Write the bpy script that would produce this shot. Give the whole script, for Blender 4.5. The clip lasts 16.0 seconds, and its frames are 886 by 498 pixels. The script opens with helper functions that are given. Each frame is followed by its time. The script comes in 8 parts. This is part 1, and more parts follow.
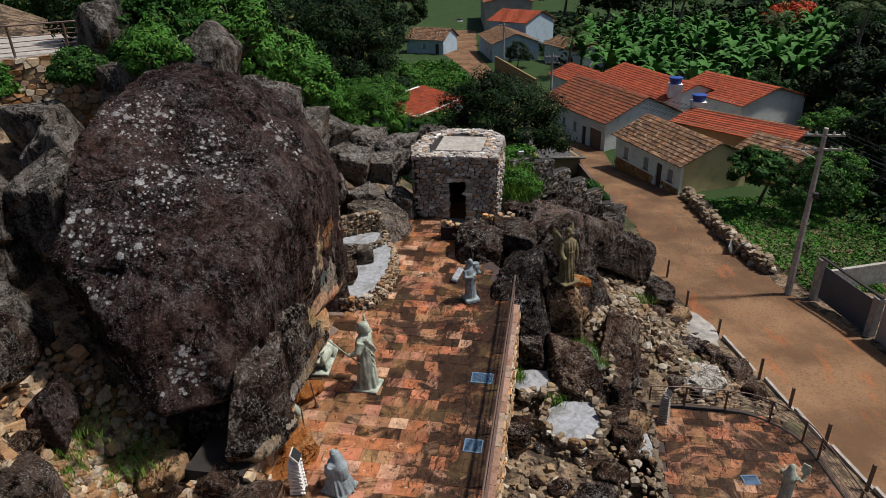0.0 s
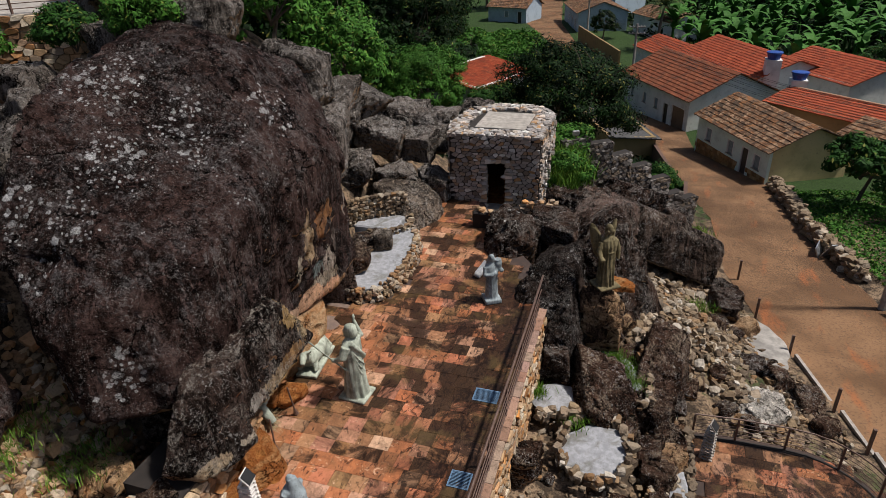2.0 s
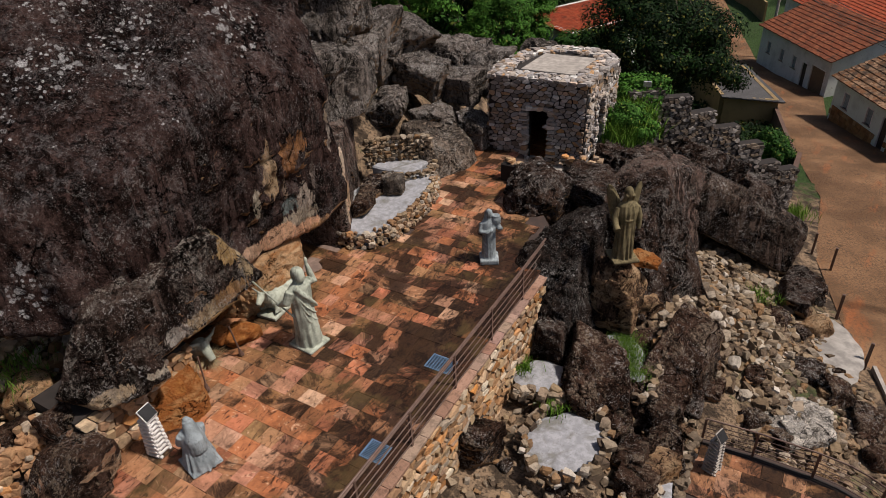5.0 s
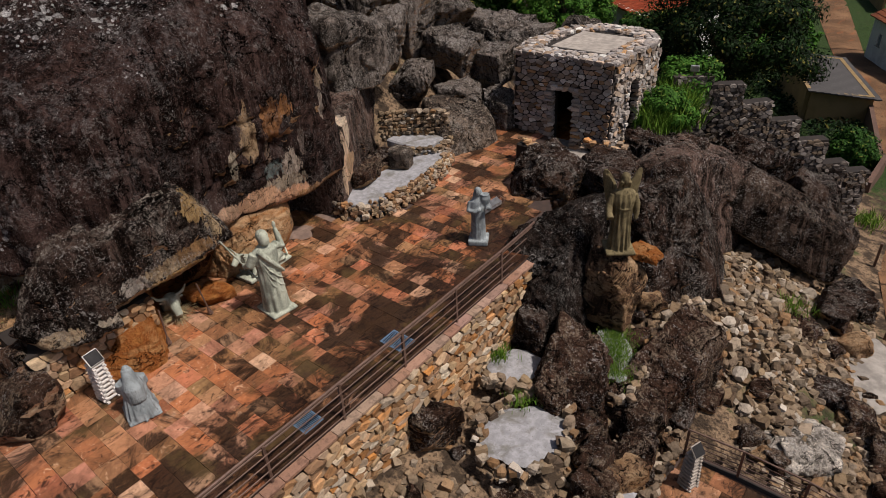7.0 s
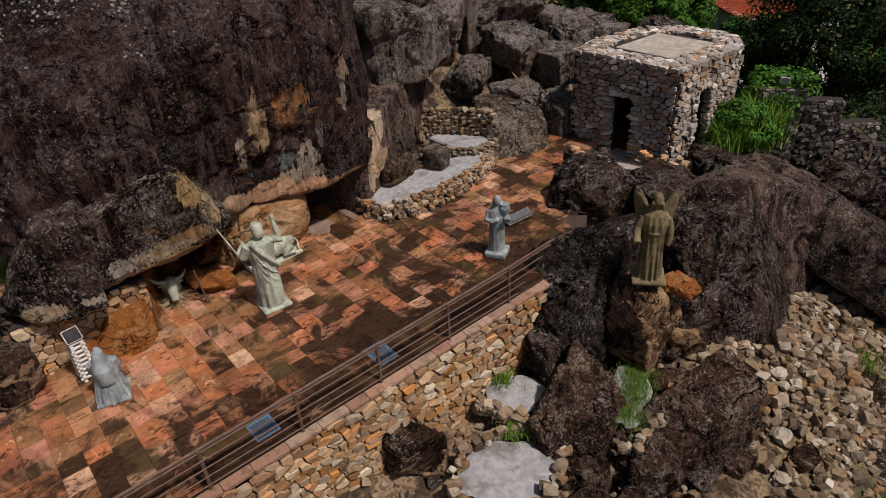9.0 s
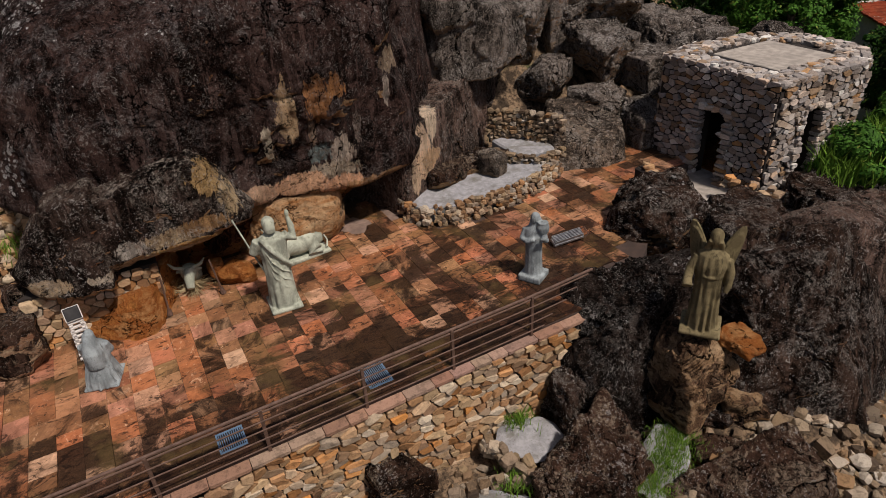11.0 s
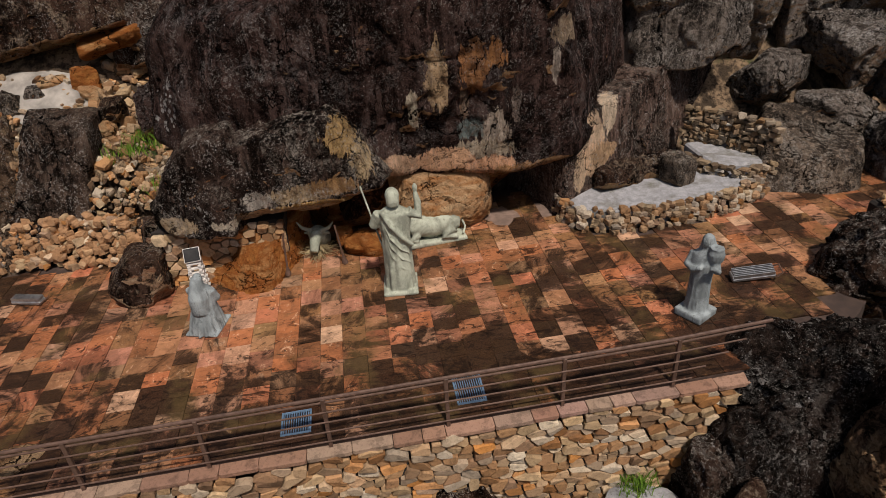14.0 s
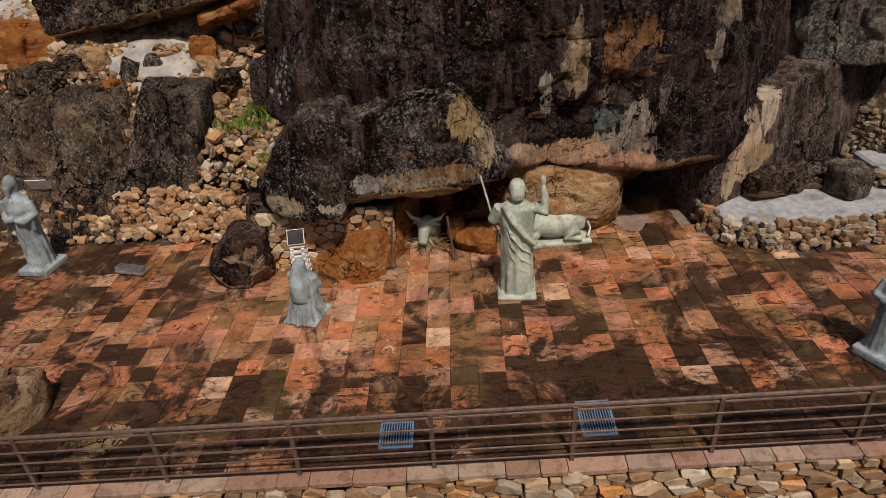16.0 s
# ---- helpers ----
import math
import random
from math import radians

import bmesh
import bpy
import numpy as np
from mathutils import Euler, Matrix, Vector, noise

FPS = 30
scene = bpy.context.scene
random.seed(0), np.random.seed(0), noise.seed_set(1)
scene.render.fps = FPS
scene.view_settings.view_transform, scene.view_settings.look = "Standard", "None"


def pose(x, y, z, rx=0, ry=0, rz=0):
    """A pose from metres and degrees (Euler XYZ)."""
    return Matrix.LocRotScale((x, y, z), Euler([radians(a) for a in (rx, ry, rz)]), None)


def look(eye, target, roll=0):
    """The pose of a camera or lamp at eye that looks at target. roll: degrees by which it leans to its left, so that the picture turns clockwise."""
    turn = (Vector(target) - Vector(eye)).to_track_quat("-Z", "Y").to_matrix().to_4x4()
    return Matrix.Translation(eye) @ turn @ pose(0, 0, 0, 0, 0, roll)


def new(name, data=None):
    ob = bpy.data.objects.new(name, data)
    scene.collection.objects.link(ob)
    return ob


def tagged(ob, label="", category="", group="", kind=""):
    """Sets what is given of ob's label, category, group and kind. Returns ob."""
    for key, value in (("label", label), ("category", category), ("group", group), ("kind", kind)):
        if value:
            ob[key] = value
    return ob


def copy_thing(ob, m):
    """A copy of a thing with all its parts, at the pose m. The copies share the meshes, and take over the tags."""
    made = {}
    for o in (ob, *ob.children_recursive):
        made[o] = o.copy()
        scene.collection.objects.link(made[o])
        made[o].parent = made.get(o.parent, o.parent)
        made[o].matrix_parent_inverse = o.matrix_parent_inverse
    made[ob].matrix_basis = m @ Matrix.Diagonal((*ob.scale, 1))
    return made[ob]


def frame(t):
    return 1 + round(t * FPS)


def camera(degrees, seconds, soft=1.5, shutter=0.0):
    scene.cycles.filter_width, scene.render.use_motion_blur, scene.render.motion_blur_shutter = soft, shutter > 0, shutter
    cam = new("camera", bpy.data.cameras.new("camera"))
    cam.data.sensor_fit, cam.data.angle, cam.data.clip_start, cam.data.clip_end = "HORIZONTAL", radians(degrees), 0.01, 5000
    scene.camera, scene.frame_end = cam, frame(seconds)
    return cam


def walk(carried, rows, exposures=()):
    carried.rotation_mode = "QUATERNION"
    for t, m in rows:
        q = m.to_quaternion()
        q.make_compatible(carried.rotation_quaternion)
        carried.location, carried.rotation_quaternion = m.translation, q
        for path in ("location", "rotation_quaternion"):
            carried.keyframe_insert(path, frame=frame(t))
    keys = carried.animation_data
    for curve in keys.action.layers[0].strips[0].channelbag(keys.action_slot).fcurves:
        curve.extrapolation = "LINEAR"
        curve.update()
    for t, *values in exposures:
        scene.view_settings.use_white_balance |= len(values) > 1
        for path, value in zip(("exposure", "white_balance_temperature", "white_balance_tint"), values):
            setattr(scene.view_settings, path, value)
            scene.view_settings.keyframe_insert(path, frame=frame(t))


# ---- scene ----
cam = camera(69.1, 16.0, 0.6)
METRES, EYE, TILT, LEAN, TURN = 20.0, 11.92, -25.5, 1.5, 10.0
ROWS = [
    (0.0, 0.0, 0.0, 0.0, -0.0, -0.0, -0.0),
    (0.5, 0.0259, 0.0373, 0.0146, 1.56, -0.44, -0.65),
    (1.0, 0.0496, 0.072, 0.0252, 3.15, -1.04, -1.31),
    (1.5, 0.0732, 0.1068, 0.0305, 5.14, -1.86, -2.15),
    (2.0, 0.0944, 0.1366, 0.0335, 7.12, -2.68, -2.98),
    (2.5, 0.1142, 0.1615, 0.0344, 9.14, -3.52, -3.81),
    (3.0, 0.1368, 0.1838, 0.035, 11.14, -4.38, -4.65),
    (3.5, 0.1651, 0.2061, 0.0361, 13.07, -5.21, -5.45),
    (4.0, 0.1972, 0.2283, 0.0379, 14.93, -6.11, -6.19),
    (4.5, 0.232, 0.25, 0.0393, 16.81, -7.0, -6.92),
    (7.0, 0.3879, 0.3509, 0.0471, 27.29, -10.46, -10.79),
    (7.5, 0.4114, 0.3732, 0.0511, 29.7, -10.92, -11.64),
    (8.0, 0.4307, 0.4004, 0.0574, 32.21, -11.52, -12.52),
    (8.5, 0.4449, 0.4302, 0.0653, 34.76, -12.14, -13.4),
    (11.0, 0.4683, 0.5834, 0.1019, 48.98, -16.25, -17.68),
    (11.5, 0.465, 0.6114, 0.107, 52.13, -17.3, -18.48),
    (12.0, 0.4608, 0.6374, 0.1079, 55.46, -18.4, -19.24),
    (12.5, 0.4557, 0.6598, 0.1076, 58.88, -19.65, -19.95),
    (13.0, 0.4482, 0.6772, 0.1054, 62.42, -20.98, -20.57),
    (13.5, 0.4376, 0.6881, 0.1004, 66.03, -22.31, -21.12),
    (14.0, 0.4242, 0.693, 0.0927, 69.72, -23.65, -21.54),
    (14.5, 0.4098, 0.6929, 0.0835, 73.46, -25.09, -21.87),
    (15.0, 0.3949, 0.692, 0.0734, 76.58, -26.29, -22.12),
    (15.5, 0.3781, 0.6919, 0.0637, 78.03, -26.86, -22.26),
    (16.0, 0.3603, 0.6933, 0.0547, 79.3, -27.44, -22.34),
]
walk(cam, [(t, pose(0, 0, EYE, TILT, LEAN, TURN) @ pose(METRES * x, METRES * y, METRES * z, 90 + pitch, roll, yaw)) for t, x, y, z, yaw, pitch, roll in ROWS],
     exposures=((0.0, 0.08, 6050, 10), (4.5, -0.04, 6400, 15), (8.5, -0.2, 6600, 17), (12.0, -0.29, 6700, 17), (16.0, -0.2, 6700, 13)))

# ---- world and sun ----
SUN_AZ, SUN_EL = 74.0, 60.0
world = bpy.data.worlds.new("world")
scene.world = world
world.use_nodes = True
wt = world.node_tree
sky = wt.nodes.new("ShaderNodeTexSky")
sky.sky_type, sky.sun_disc = "NISHITA", False
sky.sun_elevation, sky.sun_rotation = radians(SUN_EL), radians(SUN_AZ)
sky.air_density, sky.dust_density = 1.0, 3.0
wt.links.new(sky.outputs[0], wt.nodes["Background"].inputs[0])
wt.nodes["Background"].inputs[1].default_value = 0.064
sun = new("sun", bpy.data.lights.new("sun", "SUN"))
sun.data.energy, sun.data.angle, sun.data.color = 4.6, radians(4), (1.0, 0.92, 0.82)
_sd = Vector((math.sin(radians(SUN_AZ)) * math.cos(radians(SUN_EL)), math.cos(radians(SUN_AZ)) * math.cos(radians(SUN_EL)), math.sin(radians(SUN_EL))))
sun.matrix_world = look(_sd * 60, (0, 0, 0))


# ---- small tools ----
def thing(name, m=None, label="", category="", group="", kind=""):
    ob = new(name)
    ob.empty_display_size = 0.2
    if m is not None:
        ob.matrix_basis = m
    return tagged(ob, label, category, group, kind)


def to_mesh(bm, name):
    me = bpy.data.meshes.new(name)
    bm.to_mesh(me)
    bm.free()
    return me


def part(name, bm, material, parent=None, label="", smooth=False, m=None):
    """Link a bmesh (or a mesh) as one object under a thing or a part."""
    me = to_mesh(bm, name) if isinstance(bm, bmesh.types.BMesh) else bm
    if material is not None:
        me.materials.clear()
        me.materials.append(material)
    if smooth:
        me.shade_smooth()
    ob = new(name, me)
    if parent is not None:
        ob.parent = parent
    if m is not None:
        ob.matrix_basis = m
    if label:
        ob["label"] = label
    return ob


def solid(name, bm, material, m=None, label="", category="", group="", kind="", smooth=False):
    return tagged(part(name, bm, material, None, "", smooth, m), label, category, group, kind)


def pydata(name, verts, faces):
    me = bpy.data.meshes.new(name)
    me.from_pydata([tuple(v) for v in verts], [], [tuple(f) for f in faces])
    me.update()
    return me


def box(bm, x0, x1, y0, y1, z0, z1, bevel=0.0, m=None):
    vs = bmesh.ops.create_cube(bm, size=1)["verts"]
    bmesh.ops.scale(bm, vec=(x1 - x0, y1 - y0, z1 - z0), verts=vs)
    bmesh.ops.translate(bm, vec=((x0 + x1) / 2, (y0 + y1) / 2, (z0 + z1) / 2), verts=vs)
    if bevel:
        es = list({e for v in vs for e in v.link_edges})
        out = bmesh.ops.bevel(bm, geom=es, offset=bevel, segments=1, affect="EDGES")
        vs = out["verts"]
    if m is not None:
        bmesh.ops.transform(bm, matrix=m, verts=list({v for v in vs}))
    return bm


def boxed(x0, x1, y0, y1, z0, z1, bevel=0.0):
    return box(bmesh.new(), x0, x1, y0, y1, z0, z1, bevel)


def tube(bm, pts, radii, sides=8, caps=True):
    """A round tube along pts with a radius at each of them."""
    pts = [Vector(p) for p in pts]
    if not isinstance(radii, (list, tuple)):
        radii = [radii] * len(pts)
    rings, ref = [], None
    for i, p in enumerate(pts):
        d = (pts[min(i + 1, len(pts) - 1)] - pts[max(i - 1, 0)]).normalized()
        if ref is None:
            ref = d.orthogonal().normalized()
        ref = (ref - d * ref.dot(d)).normalized()
        s = d.cross(ref)
        rings.append([bm.verts.new(p + (ref * math.cos(a) + s * math.sin(a)) * radii[i]) for a in [2 * math.pi * k / sides for k in range(sides)]])
    for a, b in zip(rings, rings[1:]):
        for k in range(sides):
            bm.faces.new((a[k], a[(k + 1) % sides], b[(k + 1) % sides], b[k]))
    if caps:
        bm.faces.new(rings[0][::-1])
        bm.faces.new(rings[-1])
    return bm


def lathe(bm, rings, sides=16):
    """Rings of (x, y, z, rx, ry), stacked and closed."""
    made = [[bm.verts.new((x + rx * math.cos(2 * math.pi * k / sides), y + ry * math.sin(2 * math.pi * k / sides), z)) for k in range(sides)] for x, y, z, rx, ry in rings]
    for a, b in zip(made, made[1:]):
        for k in range(sides):
            bm.faces.new((a[k], a[(k + 1) % sides], b[(k + 1) % sides], b[k]))
    bm.faces.new(made[0][::-1])
    bm.faces.new(made[-1])
    return bm


def ball(bm, c, r, seg=12):
    vs = bmesh.ops.create_uvsphere(bm, u_segments=seg, v_segments=max(6, seg * 2 // 3), radius=1)["verts"]
    r = r if isinstance(r, (list, tuple)) else (r, r, r)
    bmesh.ops.scale(bm, vec=r, verts=vs)
    bmesh.ops.translate(bm, vec=c, verts=vs)
    return bm


# ---- noise on arrays ----
def _hash(i, j, k, seed):
    h = (i * 374761393 + j * 668265263 + k * 2147483647 + seed * 974634777) & 0xFFFFFFFF
    h = ((h ^ (h >> 13)) * 1274126177) & 0xFFFFFFFF
    h = ((h ^ (h >> 16)) * 2246822519) & 0xFFFFFFFF
    return ((h ^ (h >> 15)) & 0xFFFFFF) / float(0xFFFFFF)


def vnoise(p, seed=0):
    """Value noise from -1 to 1 at the rows of p."""
    p = np.asarray(p, float)
    b = np.floor(p).astype(np.int64)
    f = p - b
    f = f * f * f * (f * (f * 6 - 15) + 10)
    out = 0.0
    for dx in (0, 1):
        for dy in (0, 1):
            for dz in (0, 1):
                w = (f[:, 0] if dx else 1 - f[:, 0]) * (f[:, 1] if dy else 1 - f[:, 1]) * (f[:, 2] if dz else 1 - f[:, 2])
                out = out + w * _hash(b[:, 0] + dx, b[:, 1] + dy, b[:, 2] + dz, seed)
    return out * 2 - 1


def fbm(p, octaves=4, seed=0, gain=0.5):
    p = np.asarray(p, float)
    total, amp = 0.0, 1.0
    for o in range(octaves):
        total = total + amp * vnoise(p * 2.03 ** o + 17.3 * o, seed + o)
        amp *= gain
    return total


def ramp(x, a, b):
    t = np.clip((x - a) / (b - a), 0, 1)
    return t * t * (3 - 2 * t)


# ---- rocks: rounded polytopes with broken, layered surfaces ----
_SPHERES = {}


def sphere(sub):
    if sub not in _SPHERES:
        bm = bmesh.new()
        bmesh.ops.create_icosphere(bm, subdivisions=sub, radius=1)
        _SPHERES[sub] = (np.array([v.co[:] for v in bm.verts]), [tuple(v.index for v in f.verts) for f in bm.faces])
        bm.free()
    return _SPHERES[sub]


def rock_mesh(name, radii, seed, sub=4, sides=11, p=26, rough=0.06, planes=(), cut=(0.6, 1.0), grain=1.0, crack=0.05, rot=(0, 0, 0), skew=0.0, chips=40, chip=0.07):
    """A rock of half-planes. radii: its half sizes; planes: (nx, ny, nz, d) to cut it as well; rot: degrees."""
    u, faces = sphere(sub)
    rng = np.random.RandomState(seed)
    radii = np.array(radii, float)
    n = rng.normal(size=(sides, 3))
    n /= np.linalg.norm(n, axis=1)[:, None]
    n = np.vstack([n, np.eye(3), -np.eye(3)]) if sides else np.zeros((0, 3))
    d = np.sqrt(((n * radii) ** 2).sum(1)) * rng.uniform(cut[0], cut[1], len(n)) if len(n) else np.zeros(0)
    if len(planes):
        q = np.array(planes, float)
        m = q[:, :3] / np.linalg.norm(q[:, :3], axis=1)[:, None]
        n, d = np.vstack([n, m]), np.concatenate([d, q[:, 3]])
    dots = np.maximum(u @ n.T, 0) / d
    r = (dots ** p).sum(1) ** (-1.0 / p)
    v = u * r[:, None]
    size = float(radii.mean())
    w = v / size * 1.3 * grain + seed * 3.7
    off = rough * size * (0.8 * fbm(w, 5, seed, 0.55))
    ridge = np.abs(vnoise(w * 0.9 + fbm(w * 1.3, 3, seed + 5)[:, None] * 0.35, seed + 9))
    off -= crack * size * np.exp(-(ridge / 0.05) ** 2)
    ridge = np.abs(vnoise(w * (1.6, 1.6, 3.2) + fbm(w * 2.3, 3, seed + 15)[:, None] * 0.3, seed + 19))
    off -= 0.5 * crack * size * np.exp(-(ridge / 0.05) ** 2)
    if chips:
        c = v[rng.choice(len(v), chips, replace=False)]
        g = rng.normal(size=(chips, 3)) * 0.55
        h = rng.uniform(-0.5, 0.5, chips)
        q = v + size * 0.16 * np.stack([fbm(w * 1.4 + 31 * a, 3, seed + 40 + a) for a in range(3)], -1)
        i = ((q[:, None, :] - c[None]) ** 2).sum(2).argmin(1)
        off += chip * size * np.clip(h[i] + ((v - c[i]) * g[i]).sum(1) / size, -0.8, 0.8)
    v = v + u * off[:, None]
    if skew:
        v[:, 0] += skew * v[:, 2]
    e = np.array(Euler([radians(a) for a in rot]).to_matrix())
    v = v @ e.T
    me = pydata(name, v, faces)
    return me


def rock(name, at, radii, seed, material, label, category="rock", group="", **kw):
    me = rock_mesh(name, radii, seed, **kw)
    me.shade_smooth()
    return solid(name, me, material, Matrix.Translation(at), label, category, group)


def chunk(seed, p=14.0, rough=0.1, flat=0.0):
    """Verts and quads of a small broken stone in a unit box: 26 corners, 24 quads."""
    rng = np.random.RandomState(seed)
    idx, vs = {}, []
    for i in range(3):
        for j in range(3):
            for k in range(3):
                if 1 in (i, j, k) and i == j == k == 1:
                    continue
                idx[(i, j, k)] = len(vs)
                vs.append((i - 1, j - 1, k - 1))
    v = np.array(vs, float)
    n = np.vstack([np.eye(3), -np.eye(3), rng.normal(size=(7, 3))])
    n /= np.linalg.norm(n, axis=1)[:, None]
    d = np.concatenate([np.ones(6), rng.uniform(0.85, 1.3, 7)])
    u = v / np.linalg.norm(v, axis=1)[:, None]
    r = ((np.maximum(u @ n.T, 0) / d) ** p).sum(1) ** (-1 / p)
    v = u * r[:, None] * (1 + rough * rng.uniform(-1, 1, (len(v), 1)))
    v /= np.abs(v).max(0)
    f = []
    for ax in range(3):
        for side in (0, 2):
            for a in (0, 1):
                for b in (0, 1):
                    q = []
                    for da, db in ((0, 0), (1, 0), (1, 1), (0, 1)):
                        c = [0, 0, 0]
                        c[ax], c[(ax + 1) % 3], c[(ax + 2) % 3] = side, a + da, b + db
                        q.append(idx[tuple(c)])
                    f.append(q if side == 2 else q[::-1])
    return v * 0.5, f


CHUNKS = [chunk(100 + i) for i in range(10)]


def stones(name, places, material, parent=None, near=None, limit=300, flat=True, piece="stone", seed=0, label="", kind="stuff", category=""):
    """Lay stones at places (matrices that carry the size). Those that near() picks, up to the limit, are parts of their own;
    the rest are joined in one mesh."""
    near_list = [m for m in places if near is not None and near(m.translation)][:limit]
    ids = {id(m) for m in near_list}
    rest = [m for m in places if id(m) not in ids]
    rng = random.Random(seed)
    if near_list:
        shared = []
        for i, (v, f) in enumerate(CHUNKS):
            me = pydata(piece, v, f)
            me.materials.append(material)
            if not flat:
                me.shade_smooth()
            shared.append(me)
        for m in near_list:
            o = new(piece, rng.choice(shared))
            o.parent = parent
            o.matrix_basis = m
    if rest:
        vs, fs, n = [], [], 0
        for m in rest:
            v, f = rng.choice(CHUNKS)
            a = np.array(m)
            vs.append(v @ a[:3, :3].T + a[:3, 3])
            fs += [[k + n for k in q] for q in f]
            n += len(v)
        me = pydata(name, np.vstack(vs), fs)
        me.materials.append(material)
        if not flat:
            me.shade_smooth()
        o = new(name, me)
        if parent is not None:
            o.parent = parent
        tagged(o, label, category, "", kind)
        return o


def sized(x, y, z, sx, sy, sz, rx=0, ry=0, rz=0):
    return pose(x, y, z, rx, ry, rz) @ Matrix.Diagonal((sx, sy, sz, 1))


def clip(poly, px, py, nx, ny):
    """The part of a convex polygon where (p - (px, py)) . n <= 0."""
    out = []
    for i in range(len(poly)):
        a, b = poly[i], poly[(i + 1) % len(poly)]
        da, db = (a[0] - px) * nx + (a[1] - py) * ny, (b[0] - px) * nx + (b[1] - py) * ny
        if da <= 0:
            out.append(a)
        if (da < 0 < db) or (db < 0 < da):
            t = da / (da - db)
            out.append((a[0] + (b[0] - a[0]) * t, a[1] + (b[1] - a[1]) * t))
    return out


def cells_2d(length, height, cw, ch, rng):
    """Irregular stone outlines that fill a rectangle, as a mason would fit rubble: low and long where cw is more than ch."""
    nx, nz = max(1, int(length / cw)), max(1, int(height / ch))
    q = cw / ch
    site = {}
    for i in range(-1, nx + 1):
        for j in range(-1, nz + 1):
            site[(i, j)] = ((i + .5 + (j % 2) * .5 + rng.uniform(-.45, .45)) * length / nx, (j + .5 + rng.uniform(-.3, .3)) * height / nz * q)
    for key in list(site):
        if rng.random() < .22:
            del site[key]
    for i in range(nx):
        for j in range(nz):
            if (i, j) not in site:
                continue
            x, z = site[(i, j)]
            poly = [(x - cw * 1.4, z - cw), (x + cw * 1.4, z - cw), (x + cw * 1.4, z + cw), (x - cw * 1.4, z + cw)]
            for di in (-2, -1, 0, 1, 2):
                for dj in (-2, -1, 0, 1, 2):
                    o = site.get((i + di, j + dj))
                    if o is None or (di == dj == 0) or not poly:
                        continue
                    poly = clip(poly, (x + o[0]) / 2, (z + o[1]) / 2, o[0] - x, o[1] - z)
            for px, pz, ax, az in ((0, 0, -1, 0), (length, 0, 1, 0), (0, 0, 0, -1), (0, height * q, 0, 1)):
                if poly:
                    poly = clip(poly, px, pz, ax, az)
            if len(poly) > 2:
                worn = []
                for a, b in zip(poly, poly[1:] + poly[:1]):
                    f, g = rng.uniform(.05, .16), rng.uniform(.84, .95)
                    if math.hypot(b[0] - a[0], b[1] - a[1]) > .05:
                        worn += [(a[0] + (b[0] - a[0]) * f, a[1] + (b[1] - a[1]) * f), (a[0] + (b[0] - a[0]) * g, a[1] + (b[1] - a[1]) * g)]
                if len(worn) > 3:
                    yield x, z / q, [(u, v / q) for u, v in worn]


def masonry(name, a, b, z0, z1, material, rest, parent, rng, openings=(), cell=(.28, .18), top=None, near=None, limit=300, proud=.05, gap=.012):
    """Fitted rubble on the outer face of a wall from a to b (outer side to the right of that way): picked stones are parts, the rest is one mesh."""
    a, b = Vector((*a, 0)), Vector((*b, 0))
    d = (b - a).normalized()
    n = Vector((d.y, -d.x, 0))
    length = (b - a).length
    picked, vs, fs = 0, [], []
    for x, z, poly in cells_2d(length, z1 - z0, cell[0], cell[1], rng):
        if any(s0 < x < s1 and o0 < z + z0 < o1 for s0, s1, o0, o1 in openings) or (top is not None and z + z0 > top(x)):
            continue
        cx_ = sum(p[0] for p in poly) / len(poly)
        cz_ = sum(p[1] for p in poly) / len(poly)
        size = max(abs(p[0] - cx_) for p in poly) + max(abs(p[1] - cz_) for p in poly)
        tilt = (rng.uniform(-.22, .22), rng.uniform(-.22, .22))
        out = proud * rng.uniform(.3, 1.25)
        v, m = [], len(poly)
        for f, depth in ((1 - 2 * gap / size, -.05), (1 - 2.3 * gap / size, out * .8), (.9 - rng.uniform(0, .07), out)):
            for p in poly:
                u, w = cx_ + (p[0] - cx_) * f, cz_ + (p[1] - cz_) * f
                e = depth + ((u - cx_) * tilt[0] + (w - cz_) * tilt[1] if depth > 0 else 0) + rng.uniform(-.004, .004)
                v.append(a + d * u + n * e + Vector((0, 0, z0 + w)))
        f = [(i, (i + 1) % m, m + (i + 1) % m, m + i) for i in range(m)] + [(m + i, m + (i + 1) % m, 2 * m + (i + 1) % m, 2 * m + i) for i in range(m)] + [tuple(range(2 * m, 3 * m))]
        if near is not None and picked < limit and near(a + d * x + Vector((0, 0, z0 + z))):
            picked += 1
            part("stone", pydata("stone", v, f), material, parent)
        else:
            k0 = len(vs)
            vs += v
            fs += [tuple(i + k0 for i in q) for q in f]
    if vs:
        tagged(part(name, pydata(name, vs, fs), rest, parent), kind="stuff")
    return picked


